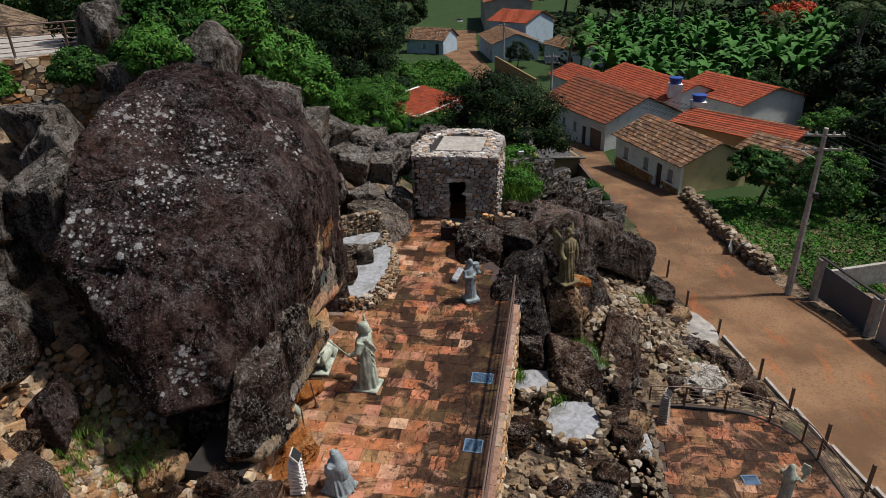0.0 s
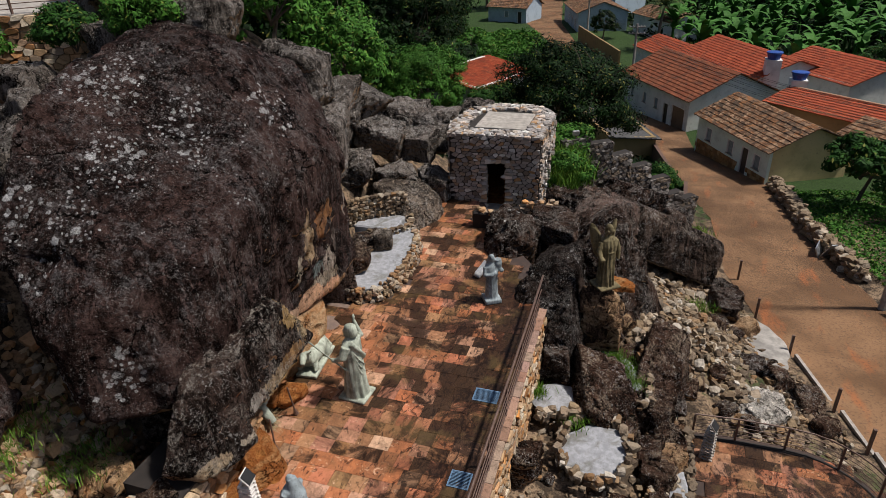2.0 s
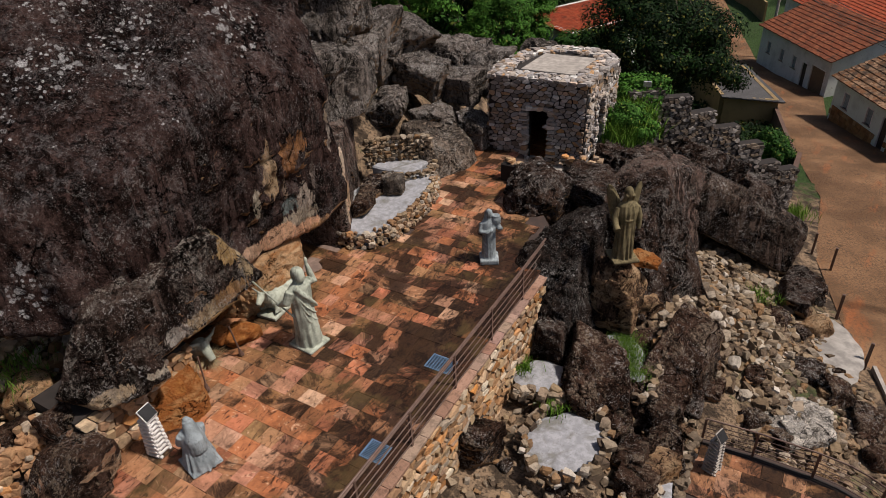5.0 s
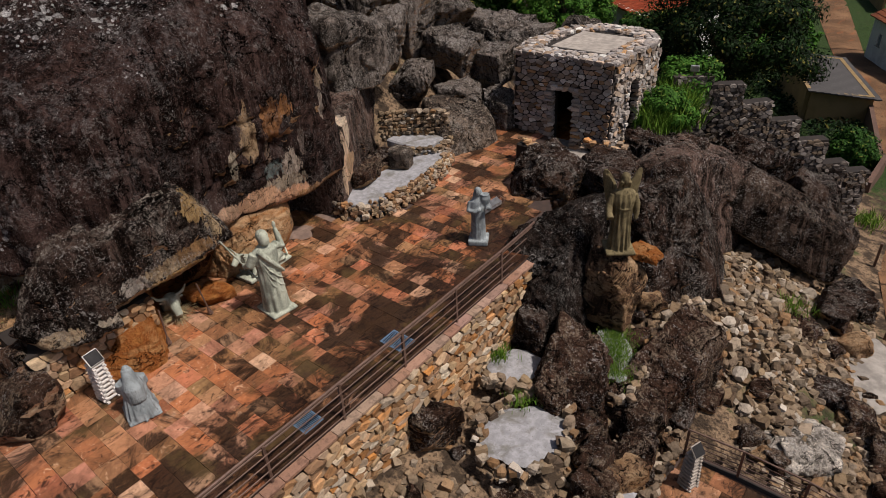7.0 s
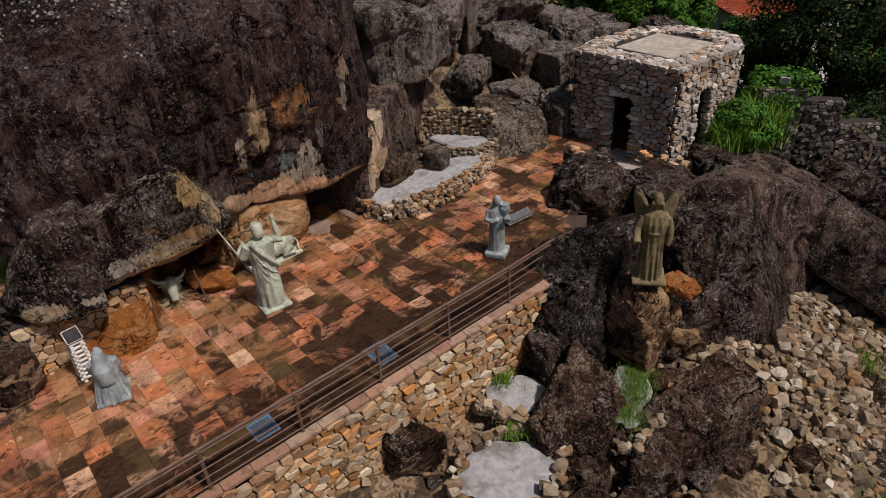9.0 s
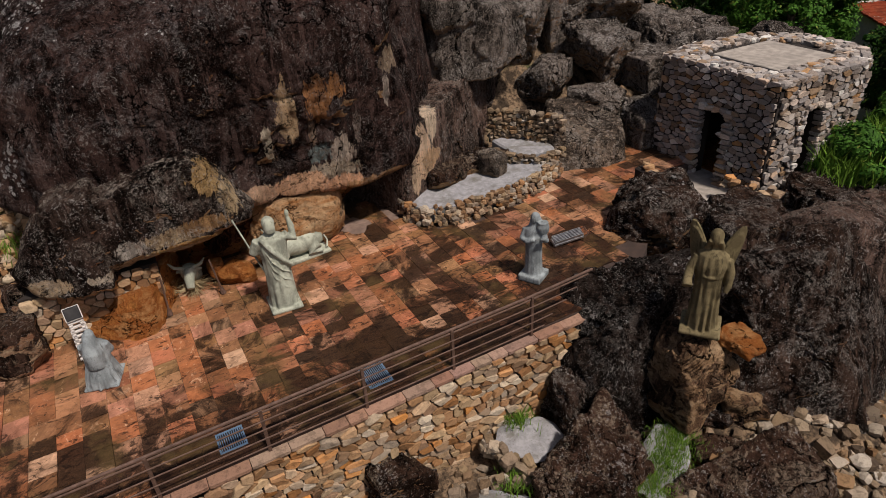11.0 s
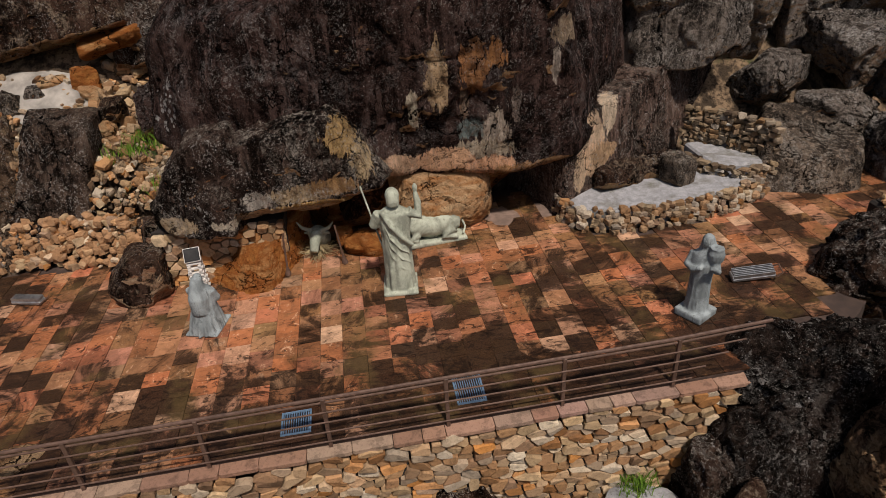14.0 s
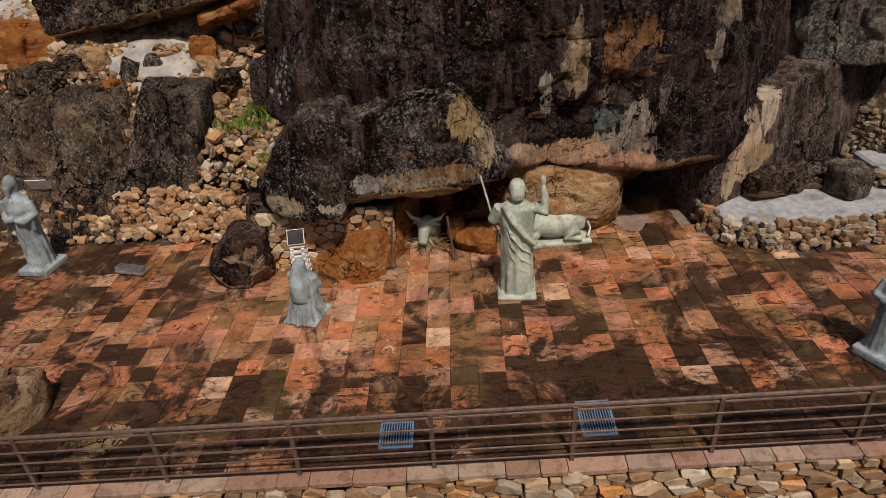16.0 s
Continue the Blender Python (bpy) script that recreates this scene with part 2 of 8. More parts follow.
# ---- materials ----
class Nodes:
    def __init__(self, name):
        self.mat = bpy.data.materials.new(name)
        self.mat.use_nodes = True
        self.t = self.mat.node_tree
        self.out = self.t.nodes["Principled BSDF"]
        self.pos = self.node("ShaderNodeNewGeometry").outputs["Position"]

    def node(self, kind, props=None, **inputs):
        n = self.t.nodes.new(kind)
        for k, v in (props or {}).items():
            setattr(n, k, v)
        for k, v in inputs.items():
            self.put(n.inputs[k.replace("_", " ")], v)
        return n

    def put(self, socket, v):
        if isinstance(v, bpy.types.NodeSocket):
            self.t.links.new(v, socket)
        elif isinstance(v, tuple) and len(v) == 3 and len(socket.default_value) == 4:
            socket.default_value = (*v, 1)
        else:
            socket.default_value = v

    def scaled(self, s, src=None):
        n = self.node("ShaderNodeVectorMath", {"operation": "MULTIPLY"})
        self.put(n.inputs[0], src or self.pos)
        n.inputs[1].default_value = s if isinstance(s, tuple) else (s, s, s)
        return n.outputs[0]

    def noise(self, scale, detail=4.0, rough=0.55, src=None, warp=0.0):
        n = self.node("ShaderNodeTexNoise", Scale=1.0, Detail=detail, Roughness=rough, Distortion=warp)
        self.t.links.new(self.scaled(scale, src), n.inputs["Vector"])
        return n.outputs["Fac"]

    def cells(self, scale, feature="F1", out="Distance", src=None, rnd=1.0):
        n = self.node("ShaderNodeTexVoronoi", {"feature": feature}, Scale=1.0, Randomness=rnd)
        self.t.links.new(self.scaled(scale, src), n.inputs["Vector"])
        return n.outputs[out]

    def map(self, v, a, b, c=0.0, d=1.0, smooth=True):
        n = self.node("ShaderNodeMapRange", {"interpolation_type": "SMOOTHSTEP" if smooth else "LINEAR"})
        for i, x in enumerate((v, a, b, c, d)):
            self.put(n.inputs[i], x)
        return n.outputs[0]

    def math(self, op, a, b=0.0):
        n = self.node("ShaderNodeMath", {"operation": op})
        self.put(n.inputs[0], a)
        self.put(n.inputs[1], b)
        return n.outputs[0]

    def mix(self, f, a, b):
        n = self.node("ShaderNodeMix", {"data_type": "RGBA"})
        self.put(n.inputs["Factor"], f)
        for s, v in ((n.inputs[6], a), (n.inputs[7], b)):
            self.put(s, v)
        return n.outputs[2]

    def palette(self, f, colours, step=False):
        n = self.node("ShaderNodeValToRGB")
        r = n.color_ramp
        r.interpolation = "CONSTANT" if step else "LINEAR"
        while len(r.elements) < len(colours):
            r.elements.new(0.5)
        for i, c in enumerate(colours):
            r.elements[i].position = i / (len(colours) if step else max(1, len(colours) - 1))
            r.elements[i].color = (*c, 1)
        self.put(n.inputs[0], f)
        return n.outputs[0]

    def random(self):
        return self.node("ShaderNodeObjectInfo").outputs["Random"]

    def island(self):
        return self.node("ShaderNodeNewGeometry").outputs["Random Per Island"]

    def up(self):
        s = self.node("ShaderNodeSeparateXYZ")
        self.t.links.new(self.node("ShaderNodeNewGeometry").outputs["Normal"], s.inputs[0])
        return s.outputs

    def bump(self, height, strength=0.5, distance=0.05, under=None):
        n = self.node("ShaderNodeBump", Strength=strength, Distance=distance, Height=height)
        if under is not None:
            self.t.links.new(under, n.inputs["Normal"])
        return n.outputs[0]

    def done(self, colour, rough=0.8, normal=None, metal=0.0, spec=0.5):
        self.put(self.out.inputs["Base Color"], colour)
        self.put(self.out.inputs["Roughness"], rough)
        self.put(self.out.inputs["Metallic"], metal)
        self.put(self.out.inputs["Specular IOR Level"], spec)
        if normal is not None:
            self.t.links.new(normal, self.out.inputs["Normal"])
        return self.mat


def plain(name, colour, rough=0.7, metal=0.0, vary=0.25, scale=8.0, bump=0.1):
    k = Nodes(name)
    a = k.noise(scale, 5)
    b = k.noise(scale * 0.15, 3)
    c = k.mix(k.map(a, 0.3, 0.7), tuple(x * (1 - vary) for x in colour), tuple(min(1, x * (1 + vary)) for x in colour))
    c = k.mix(k.map(b, 0.35, 0.7, 0, 0.45), c, tuple(x * 0.6 for x in colour))
    return k.done(c, k.map(a, 0.2, 0.8, max(0.05, rough - 0.12), min(1, rough + 0.1)), k.bump(a, bump, 0.02), metal)


def rock_material(name, black, brown, grey, film=0.6, lichen=0.5, warm=0.6, runs=0.5, patches=(), warm_colours=((0.42, 0.17, 0.05), (0.62, 0.42, 0.22), (0.26, 0.1, 0.04), (0.5, 0.3, 0.14)), warm_bias=0.0, colonies=(), crinkle=0.0, fleck=0.55, soil=1.0):
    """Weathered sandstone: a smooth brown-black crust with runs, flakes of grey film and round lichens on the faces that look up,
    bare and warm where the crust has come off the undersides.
    patches: (centre, radii, colour) of bare scars with a ragged outline; colonies: (centre, radius) where lichen grows thick."""
    k = Nodes(name)

    def reach(centre, radii):
        s = k.node("ShaderNodeVectorMath", {"operation": "SUBTRACT"})
        k.put(s.inputs[0], k.pos)
        s.inputs[1].default_value = centre
        d = k.node("ShaderNodeVectorMath", {"operation": "LENGTH"})
        k.t.links.new(k.scaled(tuple(1 / r for r in radii), s.outputs[0]), d.inputs[0])
        return d.outputs["Value"]

    big, mid_n, fine = k.noise(0.4, 5, 0.6, warp=0.7), k.noise(1.7, 9, 0.7, warp=0.9), k.noise(14.0, 7, 0.72)
    flake = k.noise((5.0, 5.0, 4.2), 9, 0.76, warp=0.9)
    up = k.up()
    c = k.mix(k.map(big, 0.42, 0.6), black, brown)
    c = k.mix(k.map(mid_n, 0.5, 0.6, 0, 0.8), c, tuple(x * 0.4 for x in black))
    c = k.mix(k.map(flake, 0.53, 0.6, 0, 0.6), c, tuple(x * 2.2 for x in brown))
    c = k.mix(k.map(flake, 0.46, 0.38, 0, 0.7), c, tuple(x * 0.3 for x in black))
    run = k.noise((3.2, 3.2, 0.45), 7, 0.68, warp=0.4)
    steep = k.map(k.math("ABSOLUTE", up[2]), 0.8, 0.3)
    c = k.mix(k.math("MULTIPLY", steep, k.map(run, 0.55, 0.63, 0, runs)), c, tuple(x * 2.0 + 0.015 for x in brown))
    c = k.mix(k.math("MULTIPLY", steep, k.map(run, 0.46, 0.38, 0, runs)), c, tuple(x * 0.35 for x in black))
    wide = k.noise((1.5, 1.5, 0.16), 8, 0.66, warp=0.5)
    c = k.mix(k.math("MULTIPLY", steep, k.map(wide, 0.54, 0.62, 0, runs)), c, tuple(x * 1.5 + 0.01 for x in brown))
    c = k.mix(k.math("MULTIPLY", steep, k.map(wide, 0.47, 0.41, 0, runs)), c, tuple(x * 0.3 for x in black))
    lift = k.map(up[2], -0.2, 0.75)
    zone = k.math("ADD", k.noise(0.75, 5, 0.62, warp=0.6), k.math("MULTIPLY", lift, 0.2))
    crust = k.math("MULTIPLY", k.map(zone, 0.55, 0.72), k.map(k.math("ADD", k.math("MULTIPLY", k.noise((2.6, 2.6, 1.5), 10, 0.72, warp=1.2), 0.65), k.math("MULTIPLY", fine, 0.35)), 0.5, 0.57))
    c = k.mix(k.math("MULTIPLY", crust, film), c, k.mix(k.map(fine, 0.4, 0.62), tuple(x * 0.35 for x in grey), grey))
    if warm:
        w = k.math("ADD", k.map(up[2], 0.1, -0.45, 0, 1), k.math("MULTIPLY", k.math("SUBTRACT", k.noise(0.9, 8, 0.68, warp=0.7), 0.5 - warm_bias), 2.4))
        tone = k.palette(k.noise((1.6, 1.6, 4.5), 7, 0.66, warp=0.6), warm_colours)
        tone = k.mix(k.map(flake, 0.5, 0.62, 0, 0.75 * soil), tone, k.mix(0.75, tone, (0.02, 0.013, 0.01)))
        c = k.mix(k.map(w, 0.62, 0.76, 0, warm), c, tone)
    if lichen:
        thick = k.map(zone, 0.74, 0.9)
        for centre, radius in colonies:
            d = k.math("ADD", reach(centre, (radius, radius, radius)), k.math("MULTIPLY", k.math("SUBTRACT", k.noise(1.3, 6, 0.66), 0.5), 2.2))
            thick = k.math("MAXIMUM", thick, k.map(d, 1.2, 0.35, 0, 1.25))
        m = None
        for scale, share, cap in ((3.0, 0.6, 0.34), (5.5, 0.52, 0.36), (10.0, 0.5, 0.36)):
            cell = k.node("ShaderNodeTexVoronoi", {"feature": "F1"}, Scale=1.0, Randomness=1.0)
            k.t.links.new(k.scaled(scale), cell.inputs["Vector"])
            ragged = k.math("ADD", cell.outputs["Distance"], k.math("MULTIPLY", k.math("SUBTRACT", k.noise(scale * 5, 6, 0.72), 0.5), 0.55))
            each = k.node("ShaderNodeSeparateColor")
            k.t.links.new(cell.outputs["Color"], each.inputs[0])
            grows = k.map(k.math("ADD", each.outputs[0], k.math("MULTIPLY", thick, 0.55)), share + 0.33, share + 0.72, 0.0, cap, False)
            disc = k.map(k.math("SUBTRACT", grows, ragged), 0.0, 0.05)
            disc = k.math("MULTIPLY", disc, k.map(each.outputs[1], 0, 1, 0.4, 1, False))
            m = disc if m is None else k.math("MAXIMUM", m, disc)
        c = k.mix(k.math("MULTIPLY", m, lichen), c, k.mix(k.map(k.noise(30, 4), 0.35, 0.65), (0.34, 0.34, 0.335), (0.78, 0.78, 0.77)))
    for centre, radii, colour, *even in patches:
        rag = 0.45 if even else 1.0
        wob = k.math("ADD", k.math("MULTIPLY", k.noise((2.6, 2.6, 1.2), 10, 0.74, warp=1.2), 2.6), k.math("MULTIPLY", k.noise((8, 8, 1.6), 8, 0.76), 2.2))
        edge = k.math("ADD", reach(centre, radii), k.math("MULTIPLY", k.math("SUBTRACT", wob, 2.58 if not even else 2.4), rag))
        tone = k.mix(k.map(k.noise((7, 7, 1.3), 7, 0.7), 0.4, 0.62), tuple(x * (0.68 if even else 0.45) for x in colour), colour)
        tone = k.mix(k.map(flake, 0.5, 0.64, 0, 0.3 if even else 0.6), tone, (0.3, 0.13, 0.05) if even else (0.16, 0.07, 0.03))
        c = k.mix(k.map(edge, 1.0, 0.9, 0, 0.95), c, tone)
    if crinkle:
        where = k.map(k.noise(1.1, 6, 0.65, warp=0.8), 0.5, 0.6)
        skin = k.map(k.math("ABSOLUTE", k.math("SUBTRACT", k.noise(5.5, 9, 0.74, warp=1.4), 0.53)), 0.045, 0.02)
        c = k.mix(k.math("MULTIPLY", k.math("MULTIPLY", where, skin), crinkle), c, k.mix(k.map(fine, 0.42, 0.58), tuple(x * 0.5 for x in grey), tuple(min(1, x * 1.25) for x in grey)))
    if fleck:
        spot = k.math("ADD", k.noise(9.0, 5, 0.72, warp=0.8), k.map(k.noise(0.9, 5, 0.6), 0.35, 0.65, -0.07, 0.05))
        c = k.mix(k.map(spot, 0.612, 0.635, 0, fleck), c, k.mix(k.map(fine, 0.4, 0.6), (0.3, 0.29, 0.275), (0.62, 0.6, 0.57)))
        small = k.math("ADD", k.noise(24.0, 4, 0.7, warp=0.5), k.map(k.noise(1.6, 5, 0.62), 0.35, 0.65, -0.06, 0.05))
        c = k.mix(k.map(small, 0.61, 0.63, 0, min(1.0, fleck * 1.1)), c, (0.5, 0.48, 0.45))
    pit = k.noise(17.0, 6, 0.78, warp=0.5)
    c = k.mix(k.map(pit, 0.57, 0.62, 0, 0.3 * soil), c, tuple(min(1, x * 2.6 + 0.01) for x in brown))
    c = k.mix(k.map(pit, 0.44, 0.38, 0, 0.7 * soil), c, tuple(x * 0.2 for x in black))
    speck = k.noise(45.0, 5, 0.75)
    c = k.mix(k.map(speck, 0.57, 0.66, 0, 0.4 * soil), c, tuple(min(1, x * 3.0) for x in brown))
    c = k.mix(k.map(speck, 0.45, 0.36, 0, 0.6 * soil), c, tuple(x * 0.3 for x in black))
    vein = k.map(k.math("ABSOLUTE", k.math("SUBTRACT", k.noise((0.42, 0.42, 0.7), 8, 0.62, warp=0.3), 0.5)), 0.007, 0.0)
    c = k.mix(k.math("MULTIPLY", vein, 0.9), c, tuple(x * 0.15 for x in black))
    bend = k.node("ShaderNodeVectorMath", {"operation": "ADD"})
    k.put(bend.inputs[0], k.pos)
    shift = k.node("ShaderNodeTexNoise", Scale=1.1, Detail=6.0, Roughness=0.6)
    k.put(shift.inputs["Vector"], k.pos)
    k.put(bend.inputs[1], k.scaled(1.3, shift.outputs["Color"]))
    split = k.cells((0.75, 0.75, 0.5), "DISTANCE_TO_EDGE", src=bend.outputs[0])
    split = k.math("MULTIPLY", k.map(split, 0.014, 0.004), k.map(k.noise(0.6, 4), 0.42, 0.52))
    c = k.mix(split, c, tuple(x * 0.12 for x in black))
    vein = k.math("MAXIMUM", vein, split)
    h = k.math("ADD", k.math("MULTIPLY", mid_n, 1.0), k.math("ADD", k.math("MULTIPLY", flake, 0.55), k.math("MULTIPLY", fine, 0.22)))
    h = k.math("ADD", k.math("ADD", h, k.math("ADD", k.math("MULTIPLY", speck, 0.07), k.math("MULTIPLY", pit, 0.1))), k.math("MULTIPLY", vein, -0.7))
    return k.done(c, k.map(fine, 0.3, 0.7, 0.5, 0.85), k.bump(h, 1.0, 0.3), 0, 0.02)


def stone_material(name, colours, rnd, dirt=0.5, scale=9.0):
    """Loose or laid stones, each with its own tone. rnd: 'object' or 'island'."""
    k = Nodes(name)
    r = k.random() if rnd == "object" else k.island()
    c = k.palette(r, colours)
    c = k.mix(k.map(k.math("FRACT", k.math("MULTIPLY", r, 7.31)), 0.0, 1.0, 0, 0.38, False), c, (0.03, 0.024, 0.02))
    fine, mid_n = k.noise(scale * 2.5, 7, 0.7), k.noise(scale * 0.5, 6, 0.65)
    c = k.mix(k.map(fine, 0.48, 0.66, 0, 0.6), c, k.mix(0.4, c, (0.012, 0.01, 0.008)))
    c = k.mix(k.map(mid_n, 0.5, 0.62, 0, dirt), c, (0.028, 0.022, 0.018))
    return k.done(c, 0.85, k.bump(k.math("ADD", fine, mid_n), 0.8, 0.04), 0, 0.1)

# ---- the materials of the place ----
CREAM = (0.62, 0.44, 0.26)
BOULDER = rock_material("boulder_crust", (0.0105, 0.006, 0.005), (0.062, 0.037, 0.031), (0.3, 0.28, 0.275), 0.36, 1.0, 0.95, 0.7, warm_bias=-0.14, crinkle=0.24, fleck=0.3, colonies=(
    ((-9.0, 15.3, 7.6), 0.6), ((-8.5, 14.6, 6.95), 0.75), ((-8.9, 14.4, 7.15), 0.6), ((-9.3, 13.3, 6.9), 1.0), ((-10.4, 14.8, 8.2), 1.1), ((-7.9, 16.9, 7.0), 0.8), ((-9.4, 11.6, 6.0), 0.8), ((-10.5, 11.6, 6.4), 0.8), ((-9.4, 10.1, 2.8), 1.1), ((-8.0, 10.8, 3.4), 0.7)), patches=(
    ((-6.75, 16.2, 3.7), (0.9, 0.2, 0.65), CREAM),
    ((-6.75, 16.75, 3.1), (0.9, 0.1, 0.4), (0.3, 0.22, 0.16)),
    ((-6.75, 17.9, 3.0), (0.9, 0.1, 0.4), (0.28, 0.23, 0.2)),
    ((-6.75, 17.4, 2.5), (0.9, 0.3, 0.35), (0.62, 0.52, 0.42)),
    ((-6.8, 18.75, 3.75), (0.9, 0.1, 0.35), (0.5, 0.43, 0.36)),
    ((-6.75, 16.95, 3.9), (0.9, 0.28, 0.45), (0.44, 0.21, 0.09)),
    ((-6.75, 17.42, 4.15), (0.9, 0.2, 0.3), (0.42, 0.2, 0.08)),
    ((-6.75, 15.67, 3.14), (0.9, 0.1, 0.4), (0.75, 0.66, 0.5)),
    ((-6.75, 16.9, 2.55), (0.9, 0.3, 0.24), (0.26, 0.34, 0.33)),
    ((-6.8, 17.1, 2.0), (0.9, 0.6, 0.24), (0.55, 0.46, 0.34)),
    # Cave lip: its own cream band, enlarged and paler to paint bounced light.
    ((-6.8, 15.3, 1.82), (1.0, 0.6, 0.3), (0.9, 0.6, 0.4), True),
    ((-6.8, 16.3, 1.86), (1.0, 0.75, 0.3), (0.9, 0.54, 0.33), True),
    ((-6.8, 17.3, 1.6), (1.0, 0.65, 0.3), (0.88, 0.5, 0.3), True),
    ((-6.85, 18.5, 1.25), (1.0, 0.6, 0.16), (0.5, 0.26, 0.13)),
    ((-6.9, 18.0, 1.4), (1.0, 0.5, 0.2), (0.6, 0.34, 0.16)),
    ((-7.2, 19.0, 4.35), (0.9, 0.3, 0.25), (0.5, 0.38, 0.26))))
FACE_ROCK = rock_material("brown_face_crust", (0.036, 0.025, 0.02), (0.15, 0.1, 0.08), (0.32, 0.275, 0.235), 0.55, 0.5, 0.8, 0.6, warm_bias=-0.08, crinkle=0.35, patches=(
    ((-8.1, 20.45, 2.25), (0.7, 0.3, 0.6), (0.92, 0.74, 0.54), True),
    ((-7.65, 19.85, 1.65), (0.7, 0.55, 0.7), (0.92, 0.68, 0.47), True),
    ((-7.7, 20.05, 1.2), (0.7, 0.62, 0.42), (0.9, 0.62, 0.4), True),
    ((-7.4, 19.5, 1.0), (0.7, 0.2, 0.45), (0.76, 0.56, 0.38), True),
    ((-7.9, 20.3, 1.25), (0.7, 0.55, 0.25), (0.7, 0.46, 0.27), True)))
BLOCK_ROCK = rock_material("brown_block_crust", (0.015, 0.0105, 0.0085), (0.08, 0.054, 0.04), (0.26, 0.22, 0.18), 0.5, 0.3, 0.85, 0.9, warm_bias=-0.05, warm_colours=((0.16, 0.1, 0.055), (0.42, 0.31, 0.19), (0.1, 0.06, 0.035), (0.34, 0.23, 0.12)), crinkle=0.3)
DARK_ROCK = rock_material("dark_crusted_rock", (0.0085, 0.0055, 0.0044), (0.058, 0.035, 0.025), (0.33, 0.305, 0.275), 0.5, 0.8, 0.8, 0.95, warm_bias=-0.03, crinkle=0.55, fleck=0.6)
SOOT_ROCK = rock_material("soot_black_rock", (0.006, 0.0044, 0.0038), (0.034, 0.023, 0.018), (0.28, 0.265, 0.245), 0.22, 0.6, 0.6, 0.8, warm_bias=-0.1, crinkle=0.3, fleck=0.4)
GREY_ROCK = rock_material("grey_weathered_rock", (0.045, 0.038, 0.032), (0.18, 0.152, 0.13), (0.42, 0.39, 0.355), 0.85, 0.45, 0.5, 0.7, crinkle=0.5)
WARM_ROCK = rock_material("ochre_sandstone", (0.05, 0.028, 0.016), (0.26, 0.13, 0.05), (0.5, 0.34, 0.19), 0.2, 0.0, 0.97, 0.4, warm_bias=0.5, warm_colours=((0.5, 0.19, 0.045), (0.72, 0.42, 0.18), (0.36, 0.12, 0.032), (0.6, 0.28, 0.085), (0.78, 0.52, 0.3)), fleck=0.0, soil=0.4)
RED_ROCK = rock_material("red_brown_rock", (0.03, 0.013, 0.008), (0.16, 0.065, 0.03), (0.3, 0.2, 0.13), 0.2, 0.0, 0.9, 0.4, warm_bias=0.2, warm_colours=((0.2, 0.07, 0.025), (0.34, 0.14, 0.05), (0.12, 0.04, 0.018)), fleck=0.0)
MIXED_ROCK = rock_material("half_crusted_sandstone", (0.015, 0.0088, 0.0066), (0.066, 0.037, 0.025), (0.38, 0.3, 0.22), 0.7, 0.3, 0.97, 0.7, warm_bias=0.06, crinkle=0.5)
OCHRE_FACE = rock_material("cracked_ochre_face", (0.032, 0.02, 0.014), (0.17, 0.1, 0.06), (0.36, 0.28, 0.19), 0.5, 0.2, 0.97, 0.7, warm_bias=0.3, warm_colours=((0.38, 0.21, 0.09), (0.64, 0.46, 0.28), (0.26, 0.13, 0.055), (0.54, 0.35, 0.18)), fleck=0.0)
HILL_SLAB = rock_material("brown_slab_crust", (0.026, 0.0175, 0.0135), (0.13, 0.085, 0.056), (0.3, 0.25, 0.19), 0.6, 0.2, 0.95, 0.7, warm_bias=0.2, warm_colours=((0.16, 0.1, 0.055), (0.42, 0.31, 0.19), (0.1, 0.06, 0.035), (0.34, 0.23, 0.12)))
BAND_ROCK = rock_material("banded_sandstone", (0.011, 0.007, 0.006), (0.07, 0.04, 0.027), (0.42, 0.33, 0.24), 0.5, 0.2, 0.97, 0.7, warm_bias=0.17, warm_colours=((0.4, 0.2, 0.09), (0.66, 0.5, 0.33), (0.3, 0.1, 0.045), (0.56, 0.34, 0.17)), fleck=0.3, soil=0.8)
TAN_SLAB = rock_material("grey_brown_slab", (0.05, 0.04, 0.032), (0.2, 0.155, 0.118), (0.4, 0.36, 0.31), 0.8, 0.5, 0.8, 0.4, warm_bias=-0.02, warm_colours=((0.3, 0.2, 0.12), (0.44, 0.34, 0.24), (0.2, 0.13, 0.08), (0.38, 0.25, 0.13)), crinkle=0.3, fleck=0.3)
PALE_WARM = rock_material("pale_ochre_stone", (0.09, 0.06, 0.04), (0.3, 0.2, 0.12), (0.55, 0.43, 0.3), 0.4, 0.1, 0.95, 0.4, warm_bias=0.4, warm_colours=((0.6, 0.31, 0.12), (0.74, 0.53, 0.31), (0.48, 0.21, 0.075), (0.7, 0.42, 0.21)), fleck=0.0, soil=0.6)
PALE_ROCK = rock_material("pale_worn_rock", (0.2, 0.175, 0.14), (0.55, 0.5, 0.43), (0.72, 0.68, 0.61), 0.9, 0.2, 0.4, 0.4, fleck=0.0)
